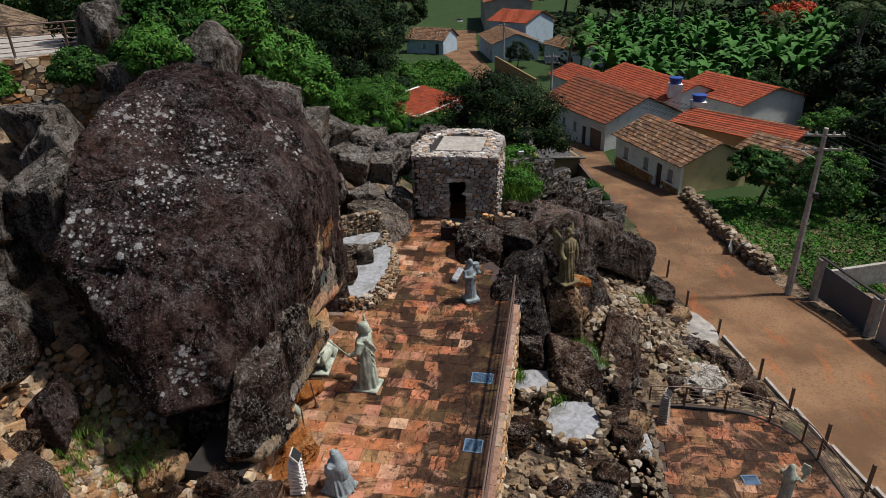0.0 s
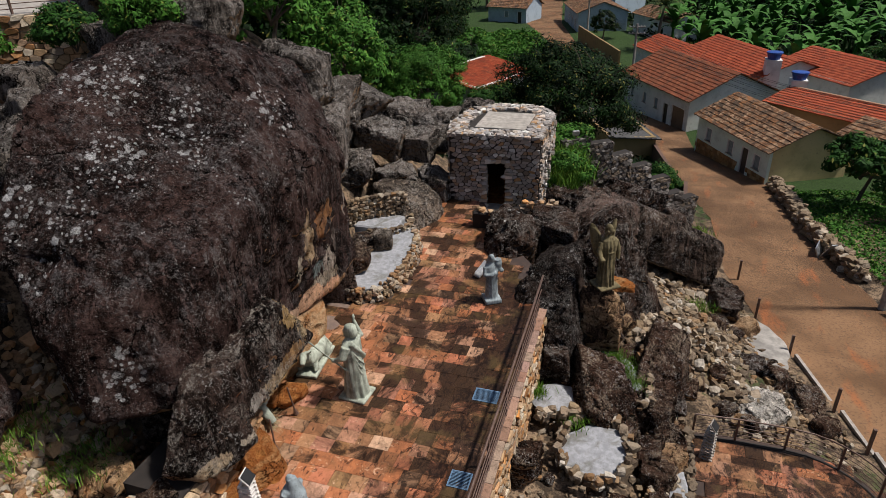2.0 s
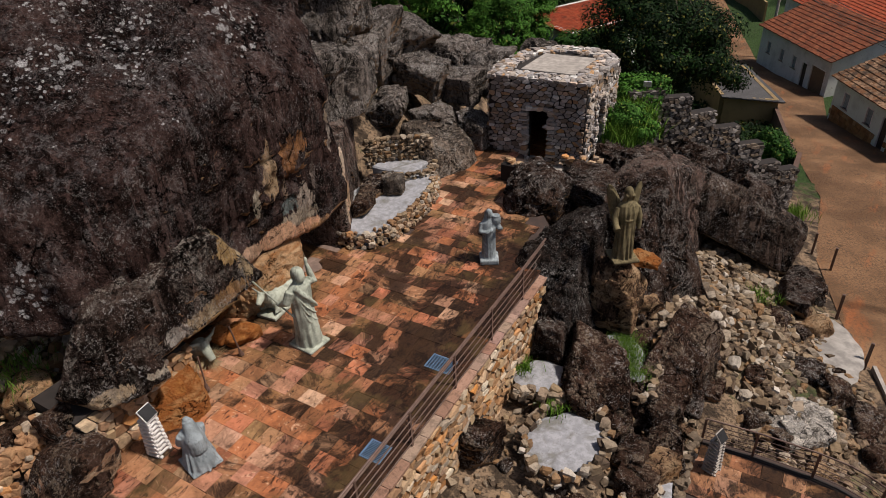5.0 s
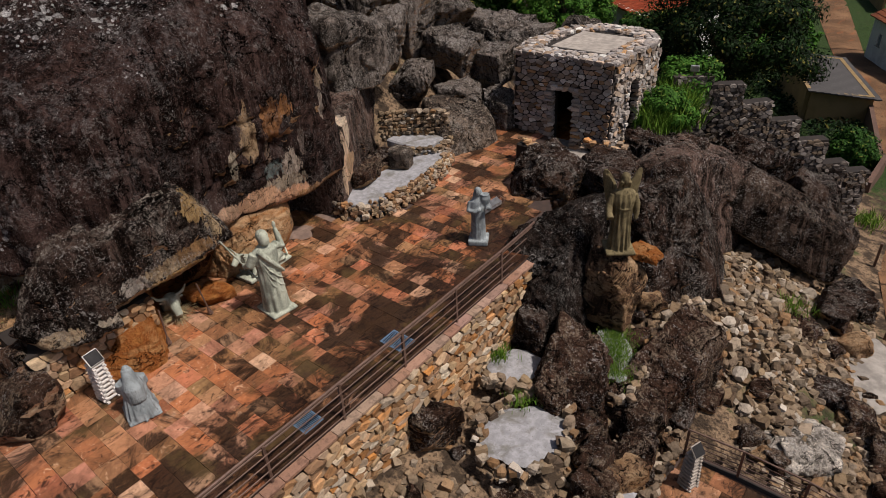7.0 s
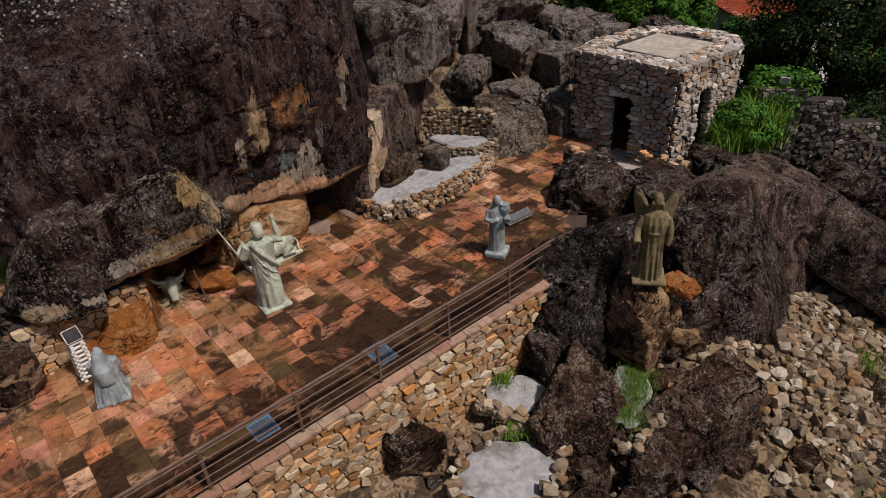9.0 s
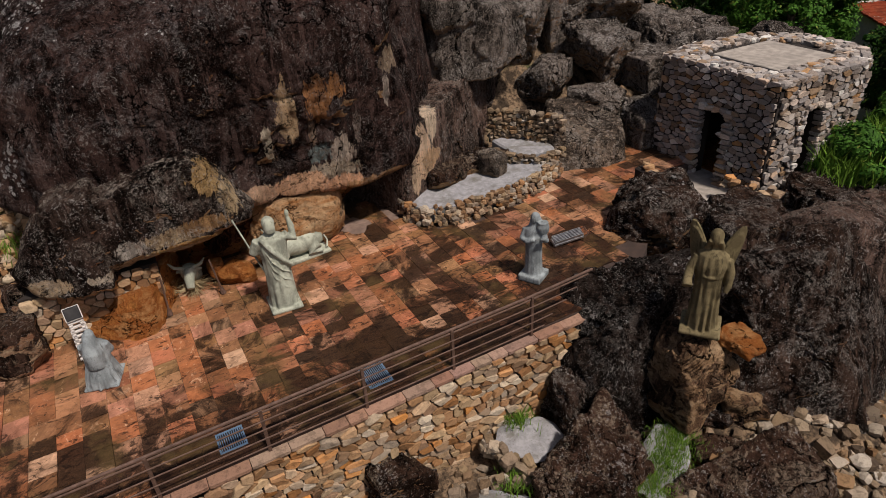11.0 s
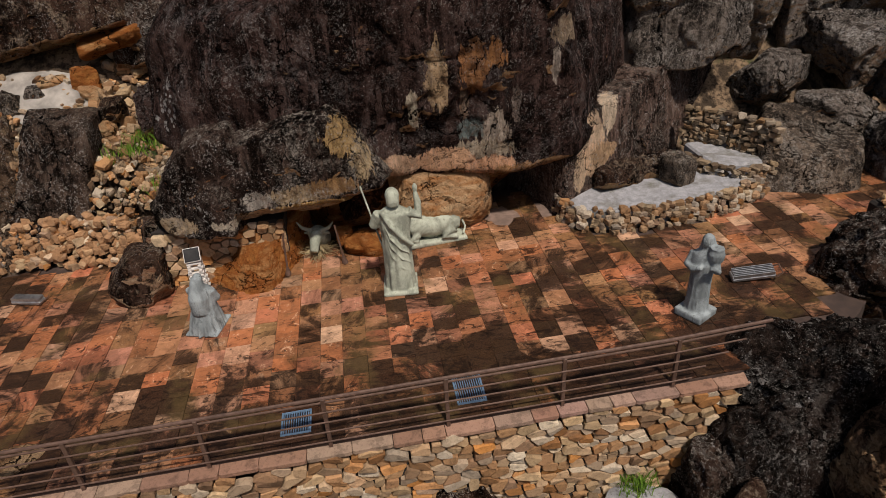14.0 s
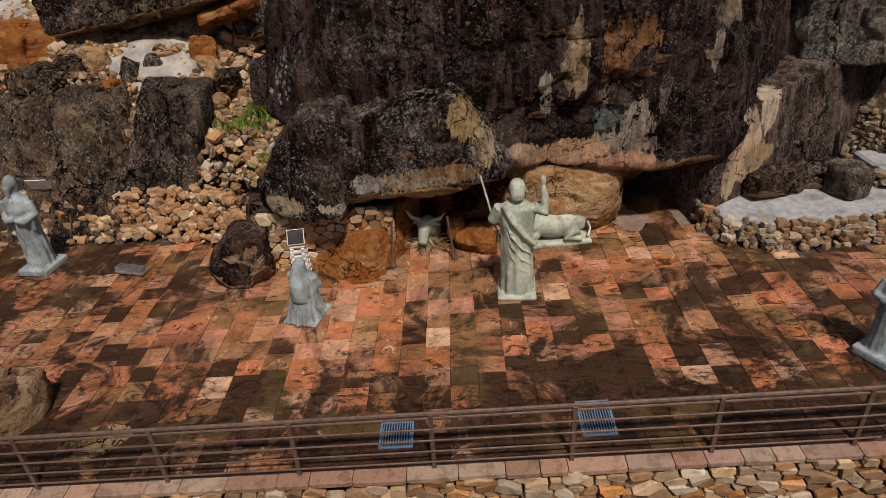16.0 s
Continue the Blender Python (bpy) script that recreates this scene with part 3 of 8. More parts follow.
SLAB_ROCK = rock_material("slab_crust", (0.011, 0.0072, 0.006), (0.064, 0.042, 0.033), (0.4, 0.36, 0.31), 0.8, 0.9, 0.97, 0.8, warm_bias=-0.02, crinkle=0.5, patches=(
    ((-6.4, 12.2, 1.36), (0.9, 0.9, 0.14), (0.72, 0.62, 0.48), True), ((-6.4, 13.5, 1.5), (0.9, 0.9, 0.16), (0.62, 0.38, 0.14), True), ((-6.45, 14.15, 2.9), (0.5, 0.34, 0.34), (0.6, 0.4, 0.18)), ((-6.45, 14.55, 2.35), (0.5, 0.25, 0.3), (0.66, 0.5, 0.3)), ((-6.35, 13.2, 1.8), (0.6, 0.6, 0.16), (0.56, 0.42, 0.26)), ((-6.35, 12.3, 1.75), (0.6, 0.3, 0.14), (0.6, 0.55, 0.48)), ((-6.35, 13.9, 1.9), (0.6, 0.4, 0.16), (0.5, 0.3, 0.14)), ((-6.35, 12.9, 1.42), (0.6, 1.0, 0.12), (0.72, 0.56, 0.36), True), ((-6.4, 10.6, 1.35), (0.6, 0.45, 0.22), (0.6, 0.46, 0.3), True)))
RUBBLE_TONES = ((0.74, 0.64, 0.48), (0.6, 0.36, 0.18), (0.36, 0.19, 0.085), (0.64, 0.46, 0.28), (0.22, 0.13, 0.075), (0.6, 0.27, 0.08), (0.7, 0.56, 0.4), (0.34, 0.22, 0.14), (0.58, 0.32, 0.15), (0.5, 0.36, 0.21), (0.62, 0.44, 0.25), (0.72, 0.62, 0.48), (0.3, 0.2, 0.12))
GREY_TONES = ((0.78, 0.74, 0.68), (0.56, 0.53, 0.5), (0.2, 0.17, 0.145), (0.68, 0.64, 0.6), (0.46, 0.26, 0.11), (0.42, 0.39, 0.36), (0.3, 0.28, 0.265), (0.46, 0.42, 0.38), (0.26, 0.2, 0.15), (0.38, 0.36, 0.35), (0.5, 0.45, 0.39), (0.3, 0.19, 0.1), (0.42, 0.38, 0.34))
GREY_TONES = tuple(tuple(min(.8, c * 1.08) for c in t) for t in GREY_TONES)
SCREE_TONES = ((0.58, 0.53, 0.45), (0.3, 0.22, 0.13), (0.16, 0.11, 0.07), (0.4, 0.32, 0.22), (0.1, 0.07, 0.048), (0.36, 0.27, 0.17), (0.28, 0.16, 0.075), (0.5, 0.43, 0.33), (0.2, 0.14, 0.09))
RUIN_TONES = ((0.2, 0.18, 0.16), (0.07, 0.06, 0.05), (0.34, 0.31, 0.28), (0.12, 0.1, 0.085), (0.26, 0.2, 0.14), (0.09, 0.08, 0.075), (0.42, 0.38, 0.34))
RUINSTONE, RUINSTONE_J = stone_material("ruin_stone", RUIN_TONES, "object", 0.4), stone_material("ruin_stone_rest", RUIN_TONES, "island", 0.4)
BEDSTONE = stone_material("bed_stone", tuple(tuple(c * f for c, f in zip(t, (.66, .68, .72))) for t in RUBBLE_TONES), "object", 0.5)
RUBBLE, RUBBLE_J = stone_material("rubble_stone", RUBBLE_TONES, "object", 0.3), stone_material("rubble_stone_rest", RUBBLE_TONES, "island", 0.3)
GREYSTONE, GREYSTONE_J = stone_material("grey_building_stone", GREY_TONES, "object", 0.12), stone_material("grey_building_stone_rest", GREY_TONES, "island", 0.12)
SCREE, SCREE_J = stone_material("scree_stone", SCREE_TONES, "object", 0.4), stone_material("scree_stone_rest", SCREE_TONES, "island", 0.4)
MORTAR = plain("dark_mortar", (0.022, 0.017, 0.014), 0.95, 0, 0.4, 6)
JOINT = plain("tile_bed", (0.055, 0.035, 0.027), 0.9, 0, 0.4, 5)
CONCRETE = plain("weathered_concrete", (0.34, 0.31, 0.27), 0.9, 0, 0.25, 5)
def sand_material():
    """Pale quartz sand, damp and dirty in patches, with grit."""
    k = Nodes("white_sand")
    a, b, f = k.noise(1.6, 7, 0.66, warp=0.6), k.noise(6.0, 6, 0.65), k.noise(30.0, 5, 0.7)
    c = k.mix(k.map(b, 0.36, 0.66), (0.24, 0.245, 0.255), (0.34, 0.345, 0.36))
    c = k.mix(k.map(a, 0.47, 0.66, 0, 0.75), c, (0.13, 0.125, 0.1))
    c = k.mix(k.map(f, 0.58, 0.66, 0, 0.6), c, (0.09, 0.08, 0.065))
    return k.done(c, 0.95, k.bump(k.math("ADD", b, k.math("MULTIPLY", f, 0.4)), 0.3, 0.015), 0, 0.1)


SAND = sand_material()
SAND_DIRTY = plain("dirty_sand", (0.29, 0.27, 0.24), 0.95, 0, 0.35, 2.5, 0.8)


def cement(name, colour, grime=0.6):
    """Painted cement in the weather: chalky patches, dark runs down the folds and small pits."""
    k = Nodes(name)
    broad, fine = k.noise(2.6, 6, 0.66, warp=0.6), k.noise(38.0, 5, 0.72)
    c = k.mix(k.map(broad, 0.36, 0.64), tuple(x * 0.62 for x in colour), tuple(min(1, x * 1.15) for x in colour))
    run = k.noise((11.0, 11.0, 1.6), 6, 0.68, warp=0.4)
    c = k.mix(k.map(run, 0.54, 0.66, 0, grime), c, tuple(x * 0.3 for x in colour))
    c = k.mix(k.map(fine, 0.56, 0.66, 0, grime * 0.8), c, tuple(x * 0.4 for x in colour))
    return k.done(c, 0.85, k.bump(k.math("ADD", k.math("MULTIPLY", run, 0.6), k.math("MULTIPLY", fine, 0.5)), 0.6, 0.03), 0, 0.15)


STATUE, STATUE_BLUE, STATUE_OLD = cement("pale_green_cement", (0.38, 0.41, 0.33), 0.45), cement("blue_grey_cement", (0.27, 0.31, 0.32), 0.7), cement("mossy_old_cement", (0.17, 0.14, 0.075), 0.8)
IRON = plain("brown_painted_iron", (0.13, 0.08, 0.06), 0.45, 0.2, 0.25, 12)
STEEL = plain("galvanised_steel", (0.42, 0.43, 0.44), 0.4, 0.8, 0.2, 12)
PANEL = plain("black_lamp_panel", (0.006, 0.006, 0.007), 0.75)
BLACK = plain("black_plastic", (0.015, 0.015, 0.017), 0.4)
WHITE_WOOD = plain("white_painted_wood", (0.72, 0.7, 0.66), 0.7, 0, 0.12, 12)
GRATE_BLUE = plain("blue_grey_iron", (0.13, 0.22, 0.33), 0.5, 0.2, 0.2, 12)
STRAW = plain("dry_straw", (0.33, 0.26, 0.14), 0.9, 0, 0.3, 20)


def floor_material(name, rnd):
    """Split slate tiles in brick, rose, ochre and brown, blackened in patches and a little wet."""
    k = Nodes(name)
    r = k.random() if rnd == "object" else k.island()
    base = k.palette(r, ((0.5, 0.17, 0.075), (0.3, 0.13, 0.06), (0.58, 0.3, 0.16), (0.24, 0.12, 0.06), (0.42, 0.23, 0.1), (0.6, 0.2, 0.11), (0.27, 0.16, 0.075), (0.7, 0.45, 0.29), (0.36, 0.12, 0.07), (0.36, 0.22, 0.1), (0.56, 0.25, 0.17), (0.2, 0.1, 0.055), (0.48, 0.17, 0.07), (0.64, 0.38, 0.26)))
    base = k.mix(0.24, base, k.mix(k.map(k.noise(0.5, 4), 0.35, 0.65), (0.38, 0.135, 0.058), (0.2, 0.1, 0.044)))
    grain = k.noise((6, 4, 6), 8, 0.7, warp=1.2)
    fine = k.noise(45, 5, 0.7)
    c = k.mix(k.map(grain, 0.42, 0.64, 0, 0.55), base, k.mix(0.6, base, (0.03, 0.018, 0.013)))
    c = k.mix(k.map(k.noise((4, 6, 4), 8, 0.72, warp=1.2), 0.585, 0.64, 0, 0.7), c, (0.68, 0.43, 0.27))
    sx = k.node("ShaderNodeSeparateXYZ")
    k.t.links.new(k.pos, sx.inputs[0])
    wet = k.math("ADD", k.map(sx.outputs[0], -4.4, -1.8, 0, 0.12), k.map(sx.outputs[1], 13.0, 17.0, 0, 0.04))
    wet = k.math("ADD", wet, k.map(sx.outputs[1], 9.5, 6.0, 0, 0.085))
    wet = k.math("ADD", k.math("MULTIPLY", wet, k.map(sx.outputs[0], 1.5, 0.5)), k.map(sx.outputs[0], 1.5, 3.0, 0, 0.07))
    blotch = k.math("ADD", k.math("ADD", k.noise(0.75, 10, 0.72, warp=1.0), wet), k.math("MULTIPLY", k.math("SUBTRACT", k.math("FRACT", k.math("MULTIPLY", r, 5.7)), 0.5), 0.2))
    c = k.mix(k.map(blotch, 0.4, 0.5, 0, 0.8), c, k.mix(0.5, c, (0.06, 0.03, 0.015)))
    c = k.mix(k.map(blotch, 0.5, 0.61, 0, 0.92), c, k.mix(k.map(fine, 0.4, 0.62), (0.006, 0.004, 0.003), (0.045, 0.024, 0.014)))
    patchy = k.map(k.math("ADD", k.noise((4.5, 2.2, 4.5), 9, 0.76, warp=1.6), k.math("MULTIPLY", wet, 0.5)), 0.55, 0.62, 0, 0.85)
    c = k.mix(patchy, c, (0.012, 0.007, 0.005))
    moss = k.map(k.noise(0.8, 7, 0.68), 0.52, 0.64, 0, 0.4)
    c = k.mix(moss, c, (0.12, 0.08, 0.03))
    rough = k.map(k.noise(1.6, 4), 0.35, 0.65, 0.3, 0.62)
    return k.done(c, rough, k.bump(k.math("ADD", grain, k.math("MULTIPLY", fine, 0.3)), 0.45, 0.025), 0, 0.12)


TILE, TILE_J = floor_material("slate_floor_tile", "object"), floor_material("slate_floor_tile_rest", "island")


def ground_material():
    """Earth, with grass and litter where the noise lets them grow."""
    k = Nodes("earth_and_grass")
    a, b, f = k.noise(0.35, 5), k.noise(2.0, 6, 0.65), k.noise(12, 5, 0.6)
    earth = k.mix(k.map(b, 0.4, 0.6), (0.05, 0.036, 0.024), (0.25, 0.175, 0.11))
    earth = k.mix(k.map(f, 0.5, 0.62, 0, 0.7), earth, (0.02, 0.015, 0.011))
    grass = k.mix(k.map(f, 0.35, 0.65), (0.012, 0.026, 0.007), (0.04, 0.075, 0.018))
    s = k.node("ShaderNodeSeparateXYZ")
    k.t.links.new(k.pos, s.inputs[0])
    far = k.map(s.outputs[1], 36, 55, 0, 0.35)
    g = k.map(k.math("ADD", k.math("ADD", a, k.math("MULTIPLY", b, 0.4)), far), 0.79, 0.92)
    return k.done(k.mix(g, earth, grass), 0.95, k.bump(k.math("ADD", b, f), 0.7, 0.1), 0, 0.2)


def road_material():
    """Ochre earth over worn cobbles, with pale ruts and damp patches."""
    k = Nodes("dirt_over_cobbles")
    a, b, f = k.noise(0.3, 5), k.noise((1.3, 0.35, 1), 5), k.noise(9, 6, 0.65)
    c = k.mix(k.map(a, 0.35, 0.65), (0.12, 0.064, 0.03), (0.24, 0.135, 0.068))
    c = k.mix(k.map(b, 0.55, 0.75, 0, 0.7), c, (0.34, 0.11, 0.035))
    c = k.mix(k.map(f, 0.48, 0.66, 0, 0.6), c, (0.09, 0.055, 0.035))
    cob = k.cells(6.5, "DISTANCE_TO_EDGE")
    s = k.node("ShaderNodeSeparateXYZ")
    k.t.links.new(k.pos, s.inputs[0])
    far = k.math("MULTIPLY", k.map(s.outputs[1], 26, 38), k.map(k.noise(0.5, 3), 0.3, 0.5))
    c = k.mix(k.math("MULTIPLY", k.map(cob, 0.1, 0.0), k.math("MULTIPLY", far, 0.9)), c, (0.06, 0.036, 0.02))
    h = k.math("ADD", k.math("MULTIPLY", f, 0.5), k.math("MULTIPLY", k.map(cob, 0.0, 0.15), far))
    return k.done(c, 0.9, k.bump(h, 0.5, 0.05), 0, 0.25)


GROUND, ROAD = ground_material(), road_material()

# ---- levels ----
ROAD_L = ((0, 16), (14, 11.3), (17.5, 10.6), (21.5, 9.5), (24, 8.8), (30, 7.0), (35, 5.9), (43, 5.7), (46, 4.9), (59, 1.8), (66, -0.3), (80, -5), (100, -11.2), (116, -16), (138, -24.8), (190, -32), (400, -62))
ROAD_R = ((0, 22), (14, 17.5), (28, 14.4), (33, 12.6), (39.5, 11.0), (51.7, 9.9), (60, 5.3), (67.5, 4.7), (79, -1.9), (100, -7.5), (118, -12.3), (138, -17.6), (190, -24.8), (400, -52))


def road_l(y):
    return np.interp(y, [p[0] for p in ROAD_L], [p[1] for p in ROAD_L])


def road_r(y):
    return np.interp(y, [p[0] for p in ROAD_R], [p[1] for p in ROAD_R])


def road_z(y):
    return np.interp(y, (-50, 0, 25, 75, 110, 400), (-3.2, -3.4, -5.0, -9.0, -9.4, -9.0))


def terrace_z(y):
    return 0.03 * (y - 17)


def ground_z(x, y):
    """The lie of the land: the road, the garden beyond it, the broken slope up to the terrace and the hill behind."""
    x, y = np.asarray(x, float), np.asarray(y, float)
    gz = road_z(y)
    u = road_l(y) - x
    near = 1 - ramp(y, 27, 52)
    low = np.interp(u, (0, 1.5, 5, 8, 12), (0.0, 0.3, 0.9, 1.75, 2.1))
    high = np.interp(u, (0, 1.5, 4, 6.5, 9, 12), (0.0, 0.4, 1.6, 2.6, 3.8, 4.4))
    turn = ramp(y, 20, 25)
    slope = (low * (1 - turn) + high * turn) * near
    z = gz + slope
    hill = np.interp(-x, (8.2, 9, 12, 18, 30, 60), (0, 1.1, 4.2, 9.0, 12.0, 16.0)) * (1 - ramp(y, 24, 58)) * 1.0
    hill = hill + np.interp(-x, (7.9, 9.0, 10.5, 11.6, 13, 20), (0, 0.9, 1.55, 1.05, 0.6, 0)) * (1 - ramp(y, 7.5, 10)) * ramp(y, -6, 2)
    base = np.where(x < -6, np.maximum(z, -1.2 * near + gz * (1 - near)), z)
    z = base + hill
    v = x - road_r(y)
    z = np.where(v > 0, gz + 0.25 * ramp(v, 0, 2) + 0.06 * np.clip(v - 25, 0, 60), z)
    far = ramp(np.hypot(x, y - 20), 150, 320)
    z = z + far * 26 * (0.5 + 0.5 * vnoise(np.stack([x * 0.008, y * 0.008, 0 * x], -1).reshape(-1, 3), 3).reshape(x.shape))
    bumps = vnoise(np.stack([x * 0.5, y * 0.5, 0 * x], -1).reshape(-1, 3), 7).reshape(x.shape)
    on_road = (v < 0.4) & (u < 0.4)
    return z + np.where(on_road, 0.0, 0.18 * bumps)


def build_ground():
    a = np.sinh(np.linspace(-4.6, 4.6, 241)) / np.sinh(4.6) * 900
    xs = a + 2.0
    ys = np.sinh(np.linspace(-4.6, 4.6, 281)) / np.sinh(4.6) * 1000 + 24
    gx, gy = np.meshgrid(xs, ys)
    gz = ground_z(gx, gy)
    under = (gx > -9.0) & (gx < -0.6) & (gy > -3) & (gy < 26.5)
    gz = np.where(under, np.minimum(gz, -2.2), gz)
    low = (gx > 2.6) & (gx < 9.6) & (gy > 4) & (gy < 20.6)
    gz = np.where(low, np.minimum(gz, -4.4), gz)
    verts = np.stack([gx, gy, gz], -1).reshape(-1, 3)
    w = len(xs)
    faces = [(j * w + i, j * w + i + 1, (j + 1) * w + i + 1, (j + 1) * w + i) for j in range(len(ys) - 1) for i in range(w - 1)]
    me = pydata("ground", verts, faces)
    me.shade_smooth()
    solid("ground", me, GROUND, None, "brown earth with grass, sloping down to the village road", "ground", "", "structure")


build_ground()


def build_road():
    ys = np.concatenate([np.arange(2, 90, 0.5), np.arange(90, 260, 4)])
    n = 15
    verts, faces = [], []
    for j, y in enumerate(ys):
        a, b = float(road_l(y)), float(road_r(y))
        for i in range(n):
            s = i / (n - 1)
            x = a + (b - a) * s
            z = float(road_z(y)) + 0.05 + 0.05 * math.sin(math.pi * s) + 0.02 * math.sin(x * 2.3 + y * 0.3) * math.sin(y * 1.1)
            verts.append((x, y, z))
    for j in range(len(ys) - 1):
        for i in range(n - 1):
            faces.append((j * n + i, j * n + i + 1, (j + 1) * n + i + 1, (j + 1) * n + i))
    me = pydata("road", verts, faces)
    me.shade_smooth()
    solid("road", me, ROAD, None, "ochre dirt road with worn cobbles, running downhill", "road", "", "structure")


build_road()

# ---- terrace slab, its coping line and the lower terrace ----
WALL_X = -1.12


def slab(name, corners, top, thick, material, label, category="floor", kind="structure"):
    bm = bmesh.new()
    up = [bm.verts.new((x, y, top(x, y))) for x, y in corners]
    dn = [bm.verts.new((x, y, top(x, y) - thick)) for x, y in corners]
    bm.faces.new(up)
    bm.faces.new(dn[::-1])
    n = len(corners)
    for i in range(n):
        bm.faces.new((up[i], dn[i], dn[(i + 1) % n], up[(i + 1) % n]))
    bmesh.ops.recalc_face_normals(bm, faces=bm.faces)
    return solid(name, bm, material, None, label, category, "", kind)


terrace = slab("terrace_floor", ((-9.0, -2), (-1.29, -2), (-1.29, 20.2), (-1.9, 22.6), (-3.3, 24.4), (-5.0, 27.4), (-8.2, 27.4), (-9.0, 20)),
               lambda x, y: terrace_z(y) - 0.02, 2.3, JOINT, "terrace of split slate tiles, brick red and black-stained", "floor")
LOW_Z = -3.6
LOW_EDGE = [(3.55, 5.0)] + [(3.55, 19.9), (5.0, 20.05), (6.5, 20.05)] + [(6.5 + 2.55 * math.sin(a), 17.5 + 2.55 * math.cos(a)) for a in np.linspace(0.15, 1.35, 8)] + [(9.6, 14.5), (10.3, 12), (11.4, 8), (12, 5)]
lower_terrace = slab("lower_terrace_floor", LOW_EDGE, lambda x, y: LOW_Z - 0.02, 1.5, JOINT, "lower terrace of brown slate tiles with a rounded corner", "floor")

# ---- the great boulder and its cave ----
def through_planes(centre, rows):
    """Half-planes (nx, ny, nz, d) about centre, from normals and a point on each."""
    out = []
    for nx, ny, nz, px, py, pz in rows:
        n = Vector((nx, ny, nz)).normalized()
        out.append((*n, n.dot(Vector((px, py, pz)) - Vector(centre))))
    return out


BC = (-10.4, 15.6, 4.6)
boulder_planes = through_planes(BC, (
    (1, 0, -0.06, -6.84, 15.5, 4.3),
    (0.62, 0.78, 0.1, -7.35, 19.35, 3.0),
    (0.8, 0.05, 0.6, -7.35, 15.8, 6.45),
    (0.62, 0.2, 0.75, -8.3, 18.2, 7.75),
    (0.45, -0.35, 0.8, -9.5, 14.6, 7.5),
    (0.2, -0.7, 0.65, -10.0, 12.0, 6.75),
    (0.0, -1, 0.12, -8.9, 10.05, 4.6),
    (0.72, -0.68, 0.2, -7.4, 11.4, 4.2),
    (0.05, -0.2, 0.97, -10.95, 15.8, 8.6),
    (0.1, 0.5, 0.86, -10.5, 18.2, 8.75),
    (0.3, 0.9, 0.25, -9.5, 21.8, 6.0),
    (-0.965, -0.26, 0.12, -11.2, 12.2, 6.2),
    (-0.8, 0.0, 0.6, -12.4, 16.5, 8.0),
    (-0.62, -0.75, -0.2, -10.75, 11.1, 5.0),
    (-0.5, -0.62, -0.62, -10.4, 10.8, 3.0),
    (0.15, 0.05, -1, -6.8, 15.6, 1.4),
    (0.15, -0.22, -1, -6.8, 17.3, 1.0)))
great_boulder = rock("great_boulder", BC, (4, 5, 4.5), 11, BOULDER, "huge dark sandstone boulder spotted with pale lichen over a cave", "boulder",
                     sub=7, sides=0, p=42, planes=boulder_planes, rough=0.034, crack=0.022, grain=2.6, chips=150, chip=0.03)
rock("boulder_horn", (-10.75, 19.2, 8.75), (0.9, 1.3, 1.6), 17, GREY_ROCK, "pointed rock crowning the great boulder", "rock", sub=5, rough=0.06, rot=(-8, 0, 0),
     planes=((0.75, 0, 0.66, 0.8), (-0.75, 0, 0.66, 0.8), (0, -0.8, 0.6, 1.0)))
OC = (-7.4, 13.1, 2.2)
rock("overhang_slab", OC, (1.15, 2.0, 1.05), 23, SLAB_ROCK, "slab of dark rock leaning under the boulder with an ochre underside", "rock",
     sub=6, sides=0, p=44, rough=0.05, crack=0.03, chips=34, chip=0.06, grain=1.6, planes=through_planes(OC, (
         (1, -0.03, 0.1, -6.28, 13.0, 2.3), (0.5, 0.03, -0.85, -6.6, 12.7, 1.3), (0.3, -0.2, 0.93, -6.4, 13.0, 3.14), (0.25, 0.82, 0.55, -6.4, 14.25, 2.85),
         (0.2, 1, -0.1, -6.5, 15.4, 1.8), (0.15, -1, 0.1, -6.6, 11.75, 2.0), (0.2, 0.08, -1, -6.5, 12.8, 1.27), (0.15, 0.3, -1, -6.5, 14.4, 1.58), (-1, 0, 0, -8.8, 12.6, 2))))
GC = (-7.2, 11.1, 2.0)
rock("boulder_spur", GC, (0.9, 0.9, 1.0), 31, SLAB_ROCK, "lumpy grey-crusted rock below the boulder", "rock", sub=6, sides=0, p=26, rough=0.09, crack=0.05, chips=34, chip=0.1, planes=through_planes(GC, (
    (0.95, -0.25, 0.2, -6.32, 11.1, 1.9), (0.2, -0.8, 0.55, -6.5, 10.72, 2.45), (0.35, -0.2, 0.9, -6.6, 11.5, 3.05), (0.15, -0.85, -0.5, -6.5, 10.22, 1.4), (0.1, -0.1, -1, -6.5, 11.0, 1.08), (0.2, 1, 0, -6.6, 11.9, 2), (-1, -0.2, 0.12, -7.2, 11, 2))))
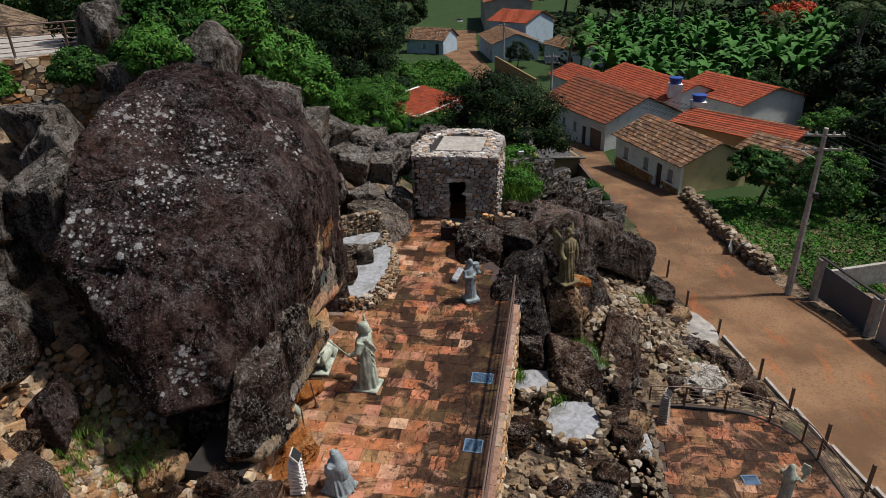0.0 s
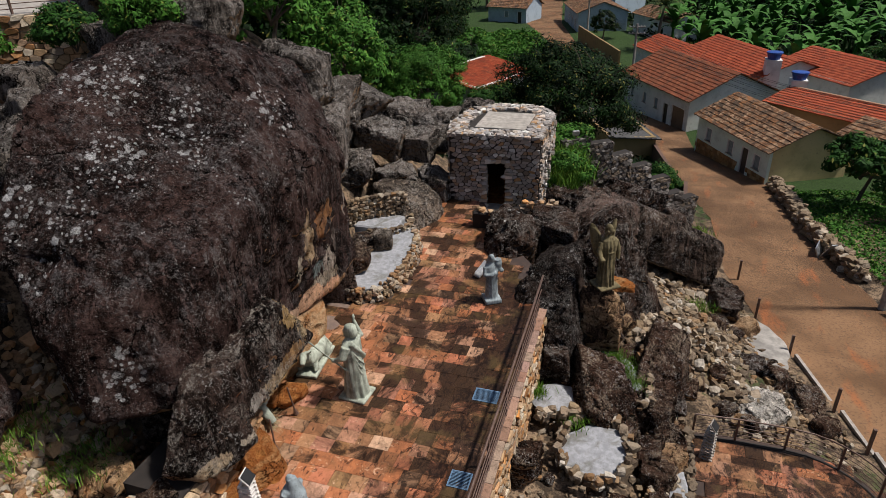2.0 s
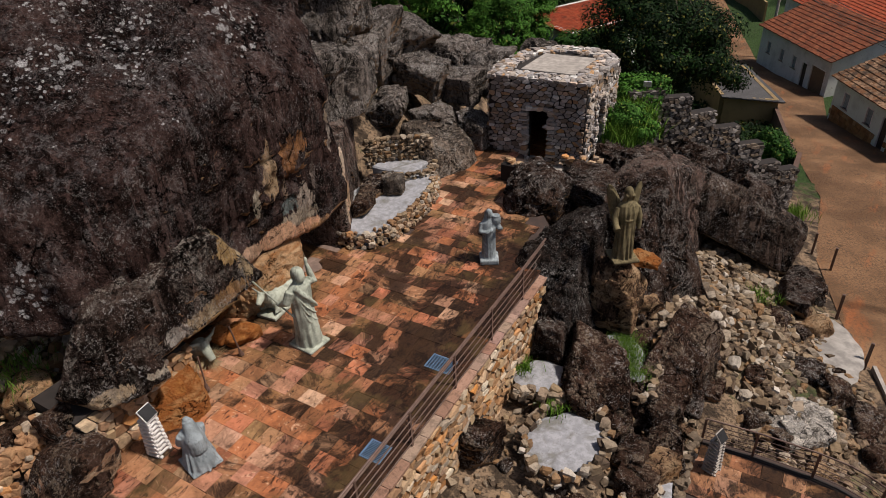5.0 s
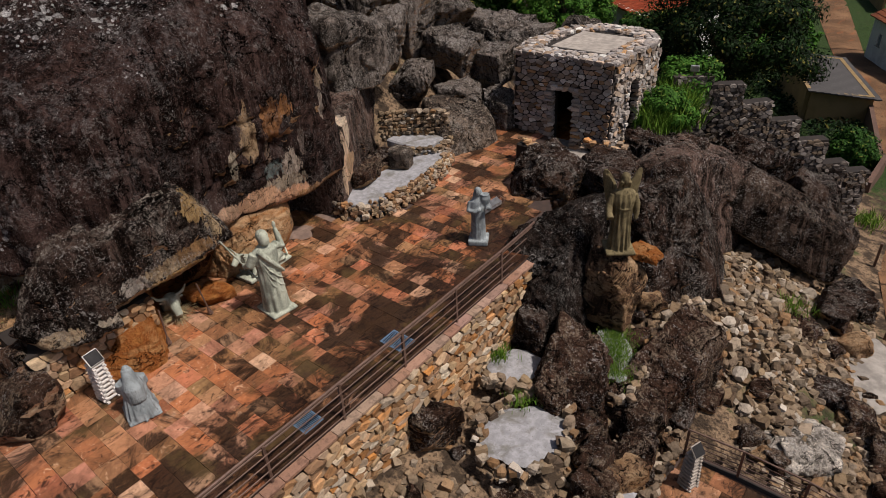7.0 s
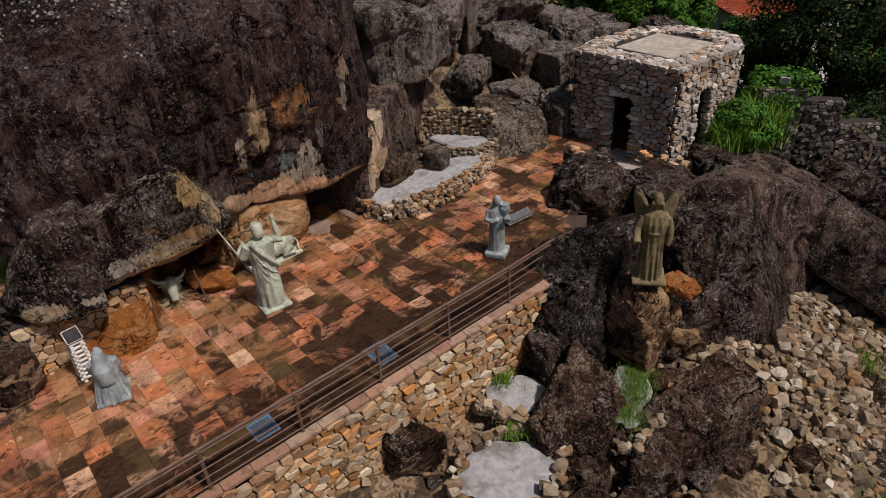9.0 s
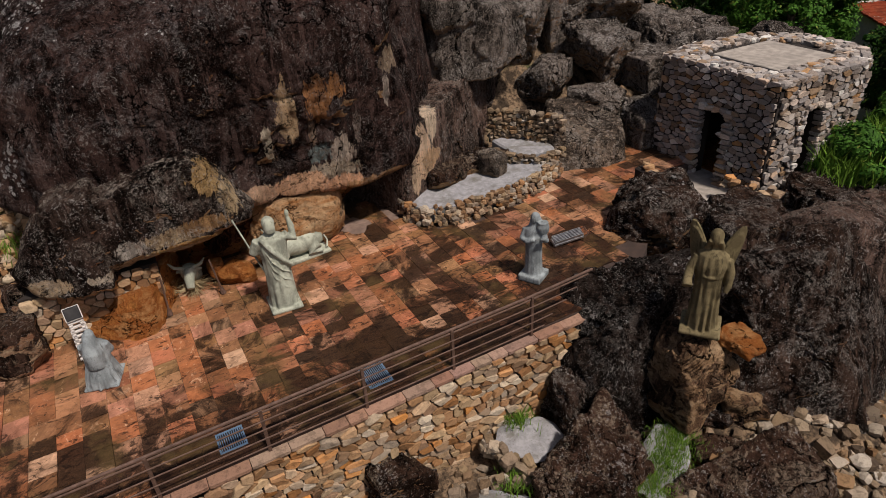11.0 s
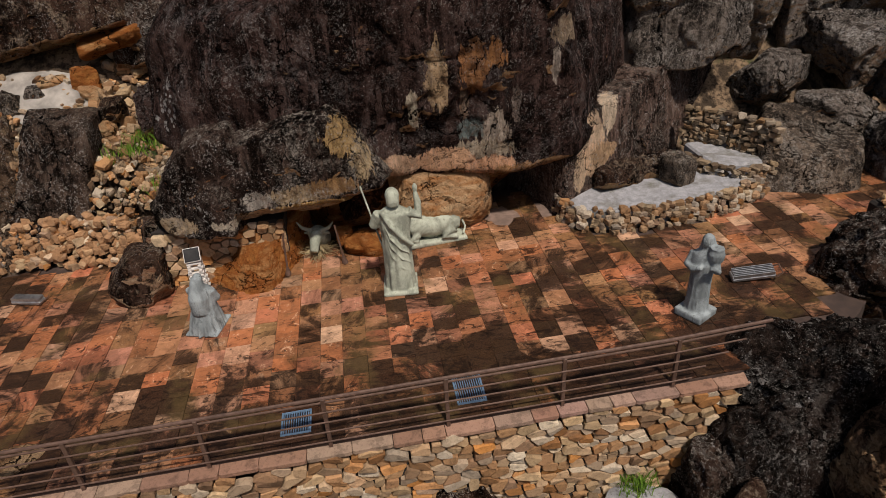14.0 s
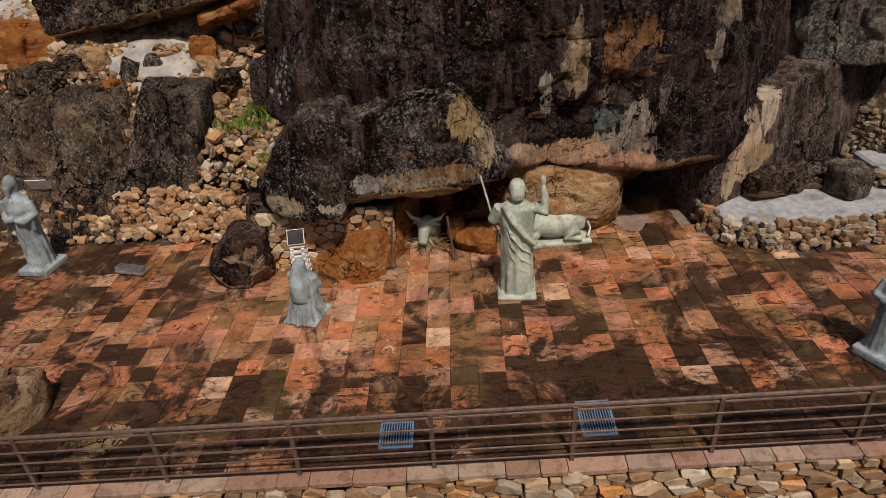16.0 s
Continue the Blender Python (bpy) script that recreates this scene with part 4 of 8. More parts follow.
# the hollow under the boulder
rock("cave_back_rock", (-9.3, 15.2, 0.6), (1.2, 3.6, 1.6), 41, WARM_ROCK, "ochre rock at the back of the cave", "rock", sub=5, rough=0.08)
LC = (-7.75, 16.1, 0.7)
rock("cave_side_rock", LC, (0.8, 1.2, 0.8), 43, PALE_WARM, "rounded ochre rock under the boulder", "rock", sub=6, sides=0, p=7, rough=0.07, chips=14, chip=0.06, crack=0.06, grain=1.5,
     planes=through_planes(LC, ((0.95, 0.1, 0.15, -6.92, 16.3, 0.9), (0.5, 0.1, 0.86, -7.1, 16.2, 1.55), (0.6, 0.8, -0.1, -7.1, 17.25, 0.9), (0.7, -0.7, 0.1, -7.15, 15.3, 0.9), (0.3, -1, 0.2, -7.5, 14.9, 0.8), (0.8, 0.1, -0.6, -7.0, 16.4, 0.35), (-1, 0, 0, -8.6, 16, 1), (0, 0, -1, -7.5, 16, -0.2), (0, 1, 0, -7.5, 17.5, 0.6))))
rock("cave_inner_rock", (-8.2, 14.5, 0.8), (0.8, 0.9, 0.75), 45, RED_ROCK, "dark red-brown rock deeper under the boulder", "rock", sub=5, p=12, rough=0.07)
KC = (-6.8, 12.0, 0.0)
rock("cave_floor_rock", KC, (0.95, 1.1, 0.5), 47, WARM_ROCK, "orange rock sloping down to the tiles", "rock", sub=6, sides=0, p=34, rough=0.04, crack=0.05, chips=12, chip=0.05, grain=1.6,
     planes=through_planes(KC, ((0.6, -0.52, 0.6, -6.2, 11.75, 0.25), (0.45, 0.9, 0.1, -6.4, 12.55, 0.3), (0.35, -0.85, 0.45, -6.3, 10.95, -0.1), (0.9, 0.1, 0.35, -5.72, 11.7, -0.1), (0.2, -0.1, 1, -6.8, 12.4, 0.72), (-1, 0, 0, -7.8, 12, 0), (0, 0, -1, -7, 12, -0.6))))
FC = (-9.6, 21.6, 1.0)
rock("grey_face_rock", FC, (1.7, 2.3, 1.9), 53, FACE_ROCK, "brown rock face with a cream scar behind the planting bed", "rock", sub=6, sides=0, p=40, rough=0.04, crack=0.02, chips=30, chip=0.05,
     planes=through_planes(FC, ((0.83, 0.56, 0.08, -7.3, 19.42, 1.4), (0.05, -0.1, 1, -8.6, 21.2, 2.6), (0.3, -1, 0.05, -7.6, 18.9, 1.0), (0.1, 1, 0.1, -9.6, 24.6, 1.0), (-1, 0, 0, -12, 21, 1), (0, 0, -1, -9, 21, -1.2))))
SC = (-7.9, 25.9, 0.6)
rock("leaning_slab_rock", SC, (1, 1.4, 0.9), 57, TAN_SLAB, "pale grey-brown slab leaning beside the planting bed", "rock", sub=5, sides=0, p=28, rough=0.05, crack=0.03, chips=30, chip=0.07,
     planes=through_planes(SC, ((0.75, -0.4, 0.5, -6.8, 24.8, 0.75), (0.3, 0.0, 0.95, -7.3, 25.2, 1.22), (0.5, 0.85, 0.1, -6.7, 26.4, 0.6), (-0.3, -0.9, 0.3, -7.5, 24.1, 0.6), (0.95, 0, 0.2, -6.25, 25, 0.3), (-1, 0.2, 0, -8.8, 26, 0.6), (0, 0, -1, -8, 26, -0.8))))
rock("crusted_stone", (-7.5, 20.6, 0.8), (0.42, 1.0, 0.46), 61, MIXED_ROCK, "long crusted stone lying on the white sand", "rock", sub=5, rough=0.1, chips=24, chip=.08, rot=(0, 0, 16))
rock("bed_earth", (-8.05, 21.9, 0.5), (0.6, 1.3, 0.4), 65, MIXED_ROCK, "reddish earth and stone heaped behind the white sand", "earth", sub=5, rough=0.1, rot=(0, 0, 20))
rock("squarish_stone", (-7.3, 22.0, 0.82), (0.36, 0.42, 0.44), 63, TAN_SLAB, "squarish grey stone standing on the white sand", "rock", sub=4, rough=0.06, cut=(0.8, 1.0), rot=(0, 0, 20))

# ---- grey rocks behind the terrace ----
for i, (at, r, rot) in enumerate((
        ((-10.5, 23.0, 3.7), (1.3, 1.6, 1.6), (6, 0, 20)), ((-10.8, 25.2, 3.6), (0.75, 0.8, 1.6), (6, 12, 30)), ((-11.3, 27.0, 3.8), (1.1, 1.2, 1.8), (10, 10, 0)),
        ((-8.6, 26.7, 1.2), (1.1, 0.9, 0.7), (0, 0, 40)), ((-9.6, 27.8, 2.6), (1.3, 1.2, 1.0), (0, 15, 10)), ((-8.4, 28.6, 2.2), (1.1, 1.0, 0.9), (10, 0, 0)),
        ((-11.5, 28.6, 3.8), (2.0, 1.8, 1.3), (0, 20, 30)), ((-8.0, 30.2, 2.4), (1.2, 1.3, 1.0), (0, 0, 70)), ((-9.8, 30.5, 2.6), (1.6, 1.4, 1.0), (0, 10, 20)),
        ((-7.2, 27.6, 0.8), (0.7, 0.9, 0.8), (0, 0, 0)), ((-9.9, 25.6, 2.0), (1.1, 1.1, 0.8), (0, 0, 20)), ((-12.5, 25.5, 5.2), (2.2, 2.4, 1.9), (0, 20, 30)),
        ((-6.4, 32.2, 2.6), (1.0, 0.8, 1.0), (0, 0, 20)), ((-10.5, 33.0, 2.0), (1.8, 1.4, 1.1), (0, 0, 20)))):
    rock("grey_rock", at, r, 200 + i, GREY_ROCK, "weathered grey rock in a tumbled heap behind the terrace", "rock", "grey rocks behind the terrace", sub=6, rough=0.08, crack=0.05, chips=26, chip=0.13, p=34, rot=rot)

def cut_rock(at, rows, seed, material, label, rough=.09):
    """A large rock cut by the planes that its faces lie in."""
    rock("dark_rock", at, (1.4, 1.6, 1.4), seed, material, label, "rock", "rocks below the terrace", sub=6, sides=0, p=24, planes=through_planes(at, rows), rough=rough, crack=.07, chips=60, chip=.11, grain=2.0)


cut_rock((-1.0, 21.9, -0.7), ((0.95, -0.1, 0.28, -0.1, 21.6, -0.6), (0.1, -0.75, 0.66, -0.9, 20.2, -0.2), (0.25, -0.3, 0.93, -1.1, 22.0, 0.75), (-0.5, 0.1, 0.86, -1.8, 22.2, 0.35), (-0.95, 0.1, 0.2, -2.2, 21.6, -0.5), (0.1, -0.98, 0, -0.7, 19.65, -1.2),
         (0.1, 0.6, 0.8, -1.2, 24.2, 0.5), (0, 1, 0, -1, 24.6, 0), (0, 0, -1, -1, 22, -2.6)), 303, SOOT_ROCK, "long sloping dark rock at the end of the railing")
cut_rock((0.9, 24.6, -0.6), ((0.85, -0.4, 0.3, 1.45, 23.8, -0.6), (0.2, -0.95, 0.25, 0.8, 22.85, -0.6), (0.3, -0.3, 0.9, 0.9, 24.2, 1.15), (-0.6, 0.0, 0.8, -0.2, 24.4, 0.9), (-1, -0.1, 0.1, -0.65, 24.6, 0), (0.9, 0.3, 0.4, 1.7, 25.2, -0.5), (0.3, 0.7, 0.65, 1.0, 26.6, 0.3),
         (0, 1, 0, 0.8, 27.3, -0.6), (0, 0, -1, 0, 24, -3)), 309, DARK_ROCK, "tall cracked dark rock with streaked faces beside the angel")
cut_rock((0.2, 28.5, -1.0), ((0.97, -0.17, 0.17, 1.2, 28.0, -1.3), (0.25, 0.32, 0.92, 0.7, 27.3, 0.8), (0, 1, 0, 0, 31.2, -1), (0.25, -0.95, 0.15, 0.8, 26.2, -1), (-1, 0, 0.1, -1.3, 28, -1), (-0.4, 0.1, 0.9, -0.6, 28, 0.8), (0, 0, -1, 0, 28, -3.2)), 317, FACE_ROCK, "brown rock with pale streaks running down its side", rough=.06)
cut_rock((1.0, 18.7, -2.1), ((0.2, -0.25, 0.95, 0.95, 18.7, -1.35), (0.75, -0.6, 0.25, 1.6, 18.1, -1.9), (-0.9, -0.3, 0.2, 0.25, 18.6, -1.8), (0.1, 1, 0.2, 1.0, 20.0, -1.8), (0.9, 0.3, 0.2, 1.75, 19.2, -1.9), (-0.2, -1, 0.1, 0.8, 17.7, -2.2), (0, 0, -1, 1, 18.7, -3.2)), 319, MIXED_ROCK, "flat brown rock between the sand beds", rough=.07)
cut_rock((2.5, 20.9, -2.7), ((0.45, -0.3, 0.84, 2.5, 20.8, -1.8), (0.9, -0.2, 0.2, 3.2, 20.6, -2.6), (-0.95, 0.1, 0.2, 1.85, 20.9, -2.4), (0.1, 1, 0.1, 2.3, 22.7, -2.2), (0.1, -1, 0.15, 2.7, 19.1, -2.8), (0, 0, -1, 2, 20, -4)), 321, MIXED_ROCK, "long brown rock above the lower terrace", rough=.07)
# ---- dark rocks between the terrace and the road ----
for at, r, seed, m, label, kw in (
        ((-3.1, 24.1, 0.15), (1.2, 1.65, 1.3), 301, DARK_ROCK, "rounded dark rock beside the path", {}),
        ((-0.55, 19.7, -1.5), (0.6, 0.7, 0.9), 305, DARK_ROCK, "dark rock at the foot of the wall", {}),
        ((0.42, 21.8, -0.85), (0.9, 0.95, 1.15), 307, OCHRE_FACE, "tall ochre rock under the angel statue", {}),
        ((-1.7, 25.6, 0.05), (1.4, 1.4, 1.1), 311, DARK_ROCK, "rounded dark rock before the stone hut", {}),
        ((-0.9, 28.4, -0.3), (1.7, 2.2, 1.25), 313, DARK_ROCK, "broad dark rock below the hut", {"rot": (0, 10, 0)}),
        ((0.6, 32.6, -1.2), (1.5, 2.0, 1.0), 318, DARK_ROCK, "dark rock against the ruined wall", {"rot": (0, 20, 40)}),
        ((2.6, 34.6, -3.2), (1.4, 2.0, 1.1), 316, DARK_ROCK, "dark rock below the ruined wall", {"rot": (0, 20, 40)}),
        ((1.0, 22.4, 0.0), (0.55, 0.5, 0.13), 337, WARM_ROCK, "orange crumbling stone beside the angel", {}),
        ((-0.72, 15.72, -1.95), (0.55, 0.75, 0.68), 323, MIXED_ROCK, "crusted rock at the foot of the wall", {}),
        ((1.55, 15.5, -2.9), (0.85, 0.7, 0.7), 325, MIXED_ROCK, "crusted rock beside the sand bed", {}),
        ((2.65, 17.2, -3.0), (0.6, 0.85, 0.6), 326, MIXED_ROCK, "pale-edged rock above the lower terrace", {}),
        ((0.5, 13.2, -2.9), (1.2, 1.1, 0.9), 327, MIXED_ROCK, "crusted rock below the wall", {}),
        ((5.8, 21.9, -4.25), (1.5, 1.1, 0.8), 329, PALE_ROCK, "pale worn rock beside the lower railing", {}),
        ((5.9, 24.6, -4.3), (0.9, 0.8, 0.55), 331, DARK_ROCK, "low dark rock in the scree", {}),
        ((5.2, 28.9, -4.2), (0.9, 1.2, 0.7), 333, DARK_ROCK, "dark rock near the roadside posts", {}),
        ((5.7, 31.0, -4.9), (0.9, 1.2, 0.6), 334, DARK_ROCK, "low dark rock beside the road", {"rot": (0, 0, 40)}),
        ((4.6, 26.6, -3.9), (0.8, 1.0, 0.5), 336, MIXED_ROCK, "brown rock half sunk in the scree", {}),
        ((7.4, 23.2, -4.6), (0.6, 0.8, 0.45), 335, DARK_ROCK, "dark rock by the fence", {})):
    rock("dark_rock", at, r, seed, m, label, "rock", "rocks below the terrace", sub=6, rough=0.09, crack=0.045, chips=22, chip=0.12, p=34, grain=1.4, **kw)

rock("long_dark_rock", (3.0, 30.55, -1.85), (2.3, 0.75, 0.7), 315, BLOCK_ROCK, "long smooth dark rock running down to the road", "rock", "rocks below the terrace", sub=6, sides=0, p=22, rough=0.05, crack=0.03, chips=20, chip=0.06, rot=(0, 28, 20),
     planes=((1, 0, 0.2, 2.2), (-1, 0, 0.2, 2.2), (0, 1, 0.3, 0.85), (0, -1, 0.15, 0.8), (0, 0.25, 1, 0.62), (0, -0.45, 0.9, 0.7), (0, 0, -1, 1.3)))

# ---- rocks on the hillside behind the boulder ----
for at, r, seed, m, label, kw in (
        ((-14.4, 12.7, 5.3), (1.6, 1.9, 2.2), 501, GREY_ROCK, "dark hillside rock with an ochre foot", {}),
        ((-12.7, 11.2, 3.4), (0.9, 1.1, 1.3), 503, GREY_ROCK, "dark rock in the hollow below the boulder", {}),
        ((-14.9, 16.3, 7.2), (1.2, 1.0, 0.95), 505, GREY_ROCK, "pale grey rock among bushes", {}),
        ((-13.5, 15.0, 6.9), (0.95, 0.9, 1.1), 507, GREY_ROCK, "grey rock beside the boulder", {}),
        ((-12.6, 13.4, 6.2), (0.75, 0.8, 1.35), 509, GREY_ROCK, "upright grey rock against the boulder", {}),
        ((-14.6, 19.6, 9.4), (0.9, 0.9, 1.8), 511, GREY_ROCK, "tall grey rock at the corner of the upper terrace", {}),
        ((-12.8, 18.2, 8.2), (1.2, 1.2, 0.8), 513, GREY_ROCK, "low grey rock under shrubs", {}),
        ((-11.4, 3.2, 3.6), (1.0, 1.5, 0.8), 519, WARM_ROCK, "ochre rock ledge on the slope", {}),
        ((-10.6, 8.4, 2.6), (0.4, 0.6, 0.35), 521, MIXED_ROCK, "flat stone on the rubble slope", {}),
        ((-11.75, 8.75, 4.1), (0.7, 1.15, 0.3), 523, WARM_ROCK, "ochre slab slanting under the overhang", {"rot": (14, 12, 0)}),
        # Added where the hollow is only in shadow; its black crust paints that.
        ((-10.85, 9.75, 2.5), (0.7, 0.75, 0.85), 545, BOULDER, "black rock standing in for the shade beside the boulder", {}),
        ((-11.15, 7.95, 3.3), (0.34, 0.38, 0.3), 547, WARM_ROCK, "rounded orange stone below the overhang", {}),
        ((-11.2, 7.15, 3.25), (0.3, 0.52, 0.16), 549, PALE_WARM, "flat pale ochre slab on the sand", {"rot": (0, 14, 8)}),
        ((-10.85, 5.5, 3.2), (0.3, 0.34, 0.46), 551, PALE_WARM, "upright pinkish stone on the slope", {"rot": (0, 10, 30)}),
        ((-10.65, 6.3, 2.95), (0.28, 0.34, 0.4), 553, TAN_SLAB, "upright grey-brown stone on the slope", {}),
        ((-10.4, 5.9, 2.75), (0.24, 0.28, 0.22), 555, WARM_ROCK, "orange stone above the slab", {}),
        ((-10.85, 6.85, 3.1), (0.24, 0.26, 0.24), 557, GREY_ROCK, "dark grey stone on the sand", {}),
        ((-10.25, 7.2, 2.72), (0.18, 0.38, 0.13), 559, PALE_ROCK, "long white stone lying above the dark block", {}),
        ((-10.25, 7.75, 2.62), (0.2, 0.22, 0.2), 561, PALE_ROCK, "angular pale grey stone", {}),
        ((-10.85, 8.15, 3.0), (0.26, 0.34, 0.26), 563, PALE_WARM, "pinkish stone below the overhang", {}),
        ((-10.3, 8.35, 2.3), (0.25, 0.38, 0.22), 565, PALE_WARM, "ochre stone beside the dark block", {}),
        ((-10.75, 4.9, 3.05), (0.42, 0.62, 0.4), 567, HILL_SLAB, "leaning tan rock on the slope", {"rot": (20, 0, 20)}),
        ((-10.6, 3.85, 2.95), (0.6, 0.8, 0.45), 569, HILL_SLAB, "layered brown rock on the slope", {}),
        # Raised and dark-crusted to stand in for shade between boulder and overhang.
        ((-12.7, 9.6, 4.4), (1.2, 1.3, 1.7), 525, DARK_ROCK, "dark rock added for the shade deep under the overhang", {}),
        ((-8.9, 10.3, 0.6), (0.8, 0.7, 0.5), 527, PALE_WARM, "flat brown rock below the boulder", {}),
        ((-8.2, 9.5, 0.3), (0.6, 0.55, 0.5), 529, BAND_ROCK, "ochre rock in the rubble", {})):
    rock("hill_rock", at, r, seed, m, label, "rock", "hillside rocks", sub=5, rough=0.09, crack=0.045, chips=26, chip=0.12, p=30, **kw)

VC = (-12.7, 6.3, 5.0)
rock("overhanging_rock", VC, (1.4, 2.8, 1.0), 515, MIXED_ROCK, "long black overhanging rock with ochre streaks above the rubble slope", "rock", "hillside rocks", sub=6, sides=0, p=30, rough=0.06, crack=0.05, chips=40, chip=0.09, grain=1.6,
     planes=through_planes(VC, ((0.95, -0.06, 0.3, -11.35, 6.0, 4.6), (0.25, 0.17, -1, -11.45, 6.2, 3.95), (0.3, 0, 0.95, -12.0, 6.0, 6.0), (0.3, -0.95, 0.15, -12.0, 3.9, 4.5), (0.35, 0.94, 0.1, -12.0, 9.3, 5.0), (-1, 0, 0, -14.3, 6, 5))))
HC = (-9.9, 4.6, 1.2)
rock("brown_hill_slab", HC, (1.3, 2.1, 1.6), 541, HILL_SLAB, "broad brown-black slab of rock rising from the edge of the tiles", "rock", "hillside rocks", sub=6, sides=0, p=44, rough=0.035, crack=0.03, chips=16, chip=0.07,
     planes=through_planes(HC, ((0.9, -0.06, 0.42, -9.0, 5.0, 1.2), (0.3, 0.0, 0.95, -9.4, 5.0, 2.45), (0.15, 1, 0.2, -9.2, 6.3, 1.4), (0.3, -1, 0.1, -8.9, 2.2, 1.2), (0.7, 0.5, 0.45, -9.15, 5.75, 1.75), (-1, 0, 0, -11.3, 6, 1), (0, 0, -1, -9, 6, -1.4))))
HB = (-10.0, 7.2, 1.3)
rock("brown_hill_block", HB, (1.0, 1.0, 1.6), 543, BLOCK_ROCK, "squared dark brown block of rock beside the slab", "rock", "hillside rocks", sub=6, sides=0, p=50, rough=0.03, crack=0.03, chips=14, chip=0.05,
     planes=through_planes(HB, ((0.93, 0.04, 0.36, -9.1, 7.2, 1.4), (0.3, 0.05, 0.95, -9.35, 7.4, 2.65), (0.25, 1, -0.1, -9.2, 8.05, 1.8), (0.1, -1, 0.3, -9.2, 6.42, 1.4), (-1, 0, 0, -10.3, 6, 1), (0, 0, -1, -9, 6, -1.4))))

# ---- many middling rocks strewn over the slope ----
rng = random.Random(58)
pool = []
for i in range(6):
    me = rock_mesh("slope_rock", (.5, .42, .34), 600 + i, sub=4, rough=.1, crack=.05, chips=16, chip=.14, p=30)
    me.shade_smooth()
    pool.append(me)
kinds = []
for me in pool:
    for m in (MIXED_ROCK, MIXED_ROCK, OCHRE_FACE, DARK_ROCK):
        c = me.copy()
        c.materials.append(m)
        kinds.append(c)
spots = []
while len(spots) < 85:
    x, y = rng.uniform(-1.0, 8.5), rng.uniform(11.5, 33)
    if x > float(road_l(y)) - 1.2 or (3.4 < x < 9.6 and y < 20.4) or (x < -.6 and y > 19):
        continue
    if ((x - .95) / 1.0) ** 2 + ((y - 16.8) / 1.4) ** 2 < 1 or (-1.0 < x < .4 and 17.8 < y < 19.2) or abs(x - (2.05 - (y - 19.2) * .68)) < .5 and 19 < y < 21.5:
        continue
    if 1.3 < x < 4.6 and 22.6 < y < 30.5 and rng.random() < .9:
        continue
    spots.append((x, y))
for x, y in spots:
    s = rng.choice((.5, .7, .9, 1.2, 1.5))
    o = new("slope_rock", rng.choice(kinds))
    o.matrix_basis = pose(x, y, float(ground_z(np.array([x]), np.array([y]))[0]) + .1 * s, rng.uniform(-20, 20), rng.uniform(-20, 20), rng.uniform(0, 360)) @ Matrix.Diagonal((s, s, s, 1))
    tagged(o, "broken brown-black rock on the slope below the terrace", "rock", "broken rocks on the slope")

# ---- stone hut (walls as blocks, faced with stone further down) ----
HUT = ((-6.4, 27.3), (-2.65, 27.45), (-2.65, 31.0), (-3.4, 32.0), (-5.2, 32.2), (-6.5, 31.1), (-6.75, 28.8))
HUT_Z0, HUT_Z1 = -0.3, 3.05


def wall_blocks(name, a, b, z0, z1, thick, openings, material, parent):
    """A wall from a to b (outer face on that line, its body to the left), with openings (s0, s1, z0, z1) cut through."""
    a, b = Vector((*a, 0)), Vector((*b, 0))
    d = (b - a).normalized()
    n = Vector((-d.y, d.x, 0))
    m = Matrix(((d.x, n.x, 0, a.x), (d.y, n.y, 0, a.y), (0, 0, 1, 0), (0, 0, 0, 1)))
    length = (b - a).length
    bm = bmesh.new()
    cuts = sorted(openings)
    s = 0.0
    for s0, s1, y0, y1 in cuts:
        box(bm, s, s0, 0, thick, z0, z1, 0, m)
        if y0 > z0:
            box(bm, s0, s1, 0, thick, z0, y0, 0, m)
        if y1 < z1:
            box(bm, s0, s1, 0, thick, y1, z1, 0, m)
        s = s1
    box(bm, s, length, 0, thick, z0, z1, 0, m)
    return part(name, bm, material, parent)


hut = thing("stone_hut", None, "small stone hut with a flat concrete roof and dark doorway", "hut")
HUT_OPEN = {0: [(1.55, 2.4, -0.3, 2.1)], 1: [(1.15, 1.85, -0.3, 2.35)]}
for i in range(len(HUT)):
    wall_blocks("wall", HUT[i], HUT[(i + 1) % len(HUT)], HUT_Z0, HUT_Z1, 0.4, HUT_OPEN.get(i, []), MORTAR, hut)
bm = bmesh.new()
cx, cy = -4.75, 29.6
ring = [bm.verts.new((cx + (x - cx) * 0.97, cy + (y - cy) * 0.97, HUT_Z1)) for x, y in HUT]
top = [bm.verts.new((cx + (x - cx) * 0.97, cy + (y - cy) * 0.97, HUT_Z1 + 0.1)) for x, y in HUT]
bm.faces.new(ring[::-1])
bm.faces.new(top)
for i in range(len(HUT)):
    bm.faces.new((ring[i], ring[(i + 1) % len(HUT)], top[(i + 1) % len(HUT)], top[i]))
part("roof_bed", bm, MORTAR, hut)
part("roof_slab", boxed(-5.6, -3.45, 28.35, 30.7, HUT_Z1 + 0.06, HUT_Z1 + 0.2, 0.02), CONCRETE, hut, "weathered concrete roof slab")
part("floor", boxed(-6.6, -2.9, 27.8, 31.2, HUT_Z0 - .2, .04), WARM_ROCK, hut, "orange earth floor")

# ---- the village along the road ----
def wash(name, colour, stain=.5):
    """Lime-washed plaster with damp stains and flaking."""
    k = Nodes(name)
    a, b = k.noise(.8, 6, .65), k.noise(6, 5, .6)
    c = k.mix(k.map(a, .45, .7, 0, stain), colour, tuple(x * .55 for x in colour))
    c = k.mix(k.map(b, .6, .72, 0, .5), c, (.2, .16, .12))
    return k.done(c, .9, k.bump(b, .3, .02), 0, .3)


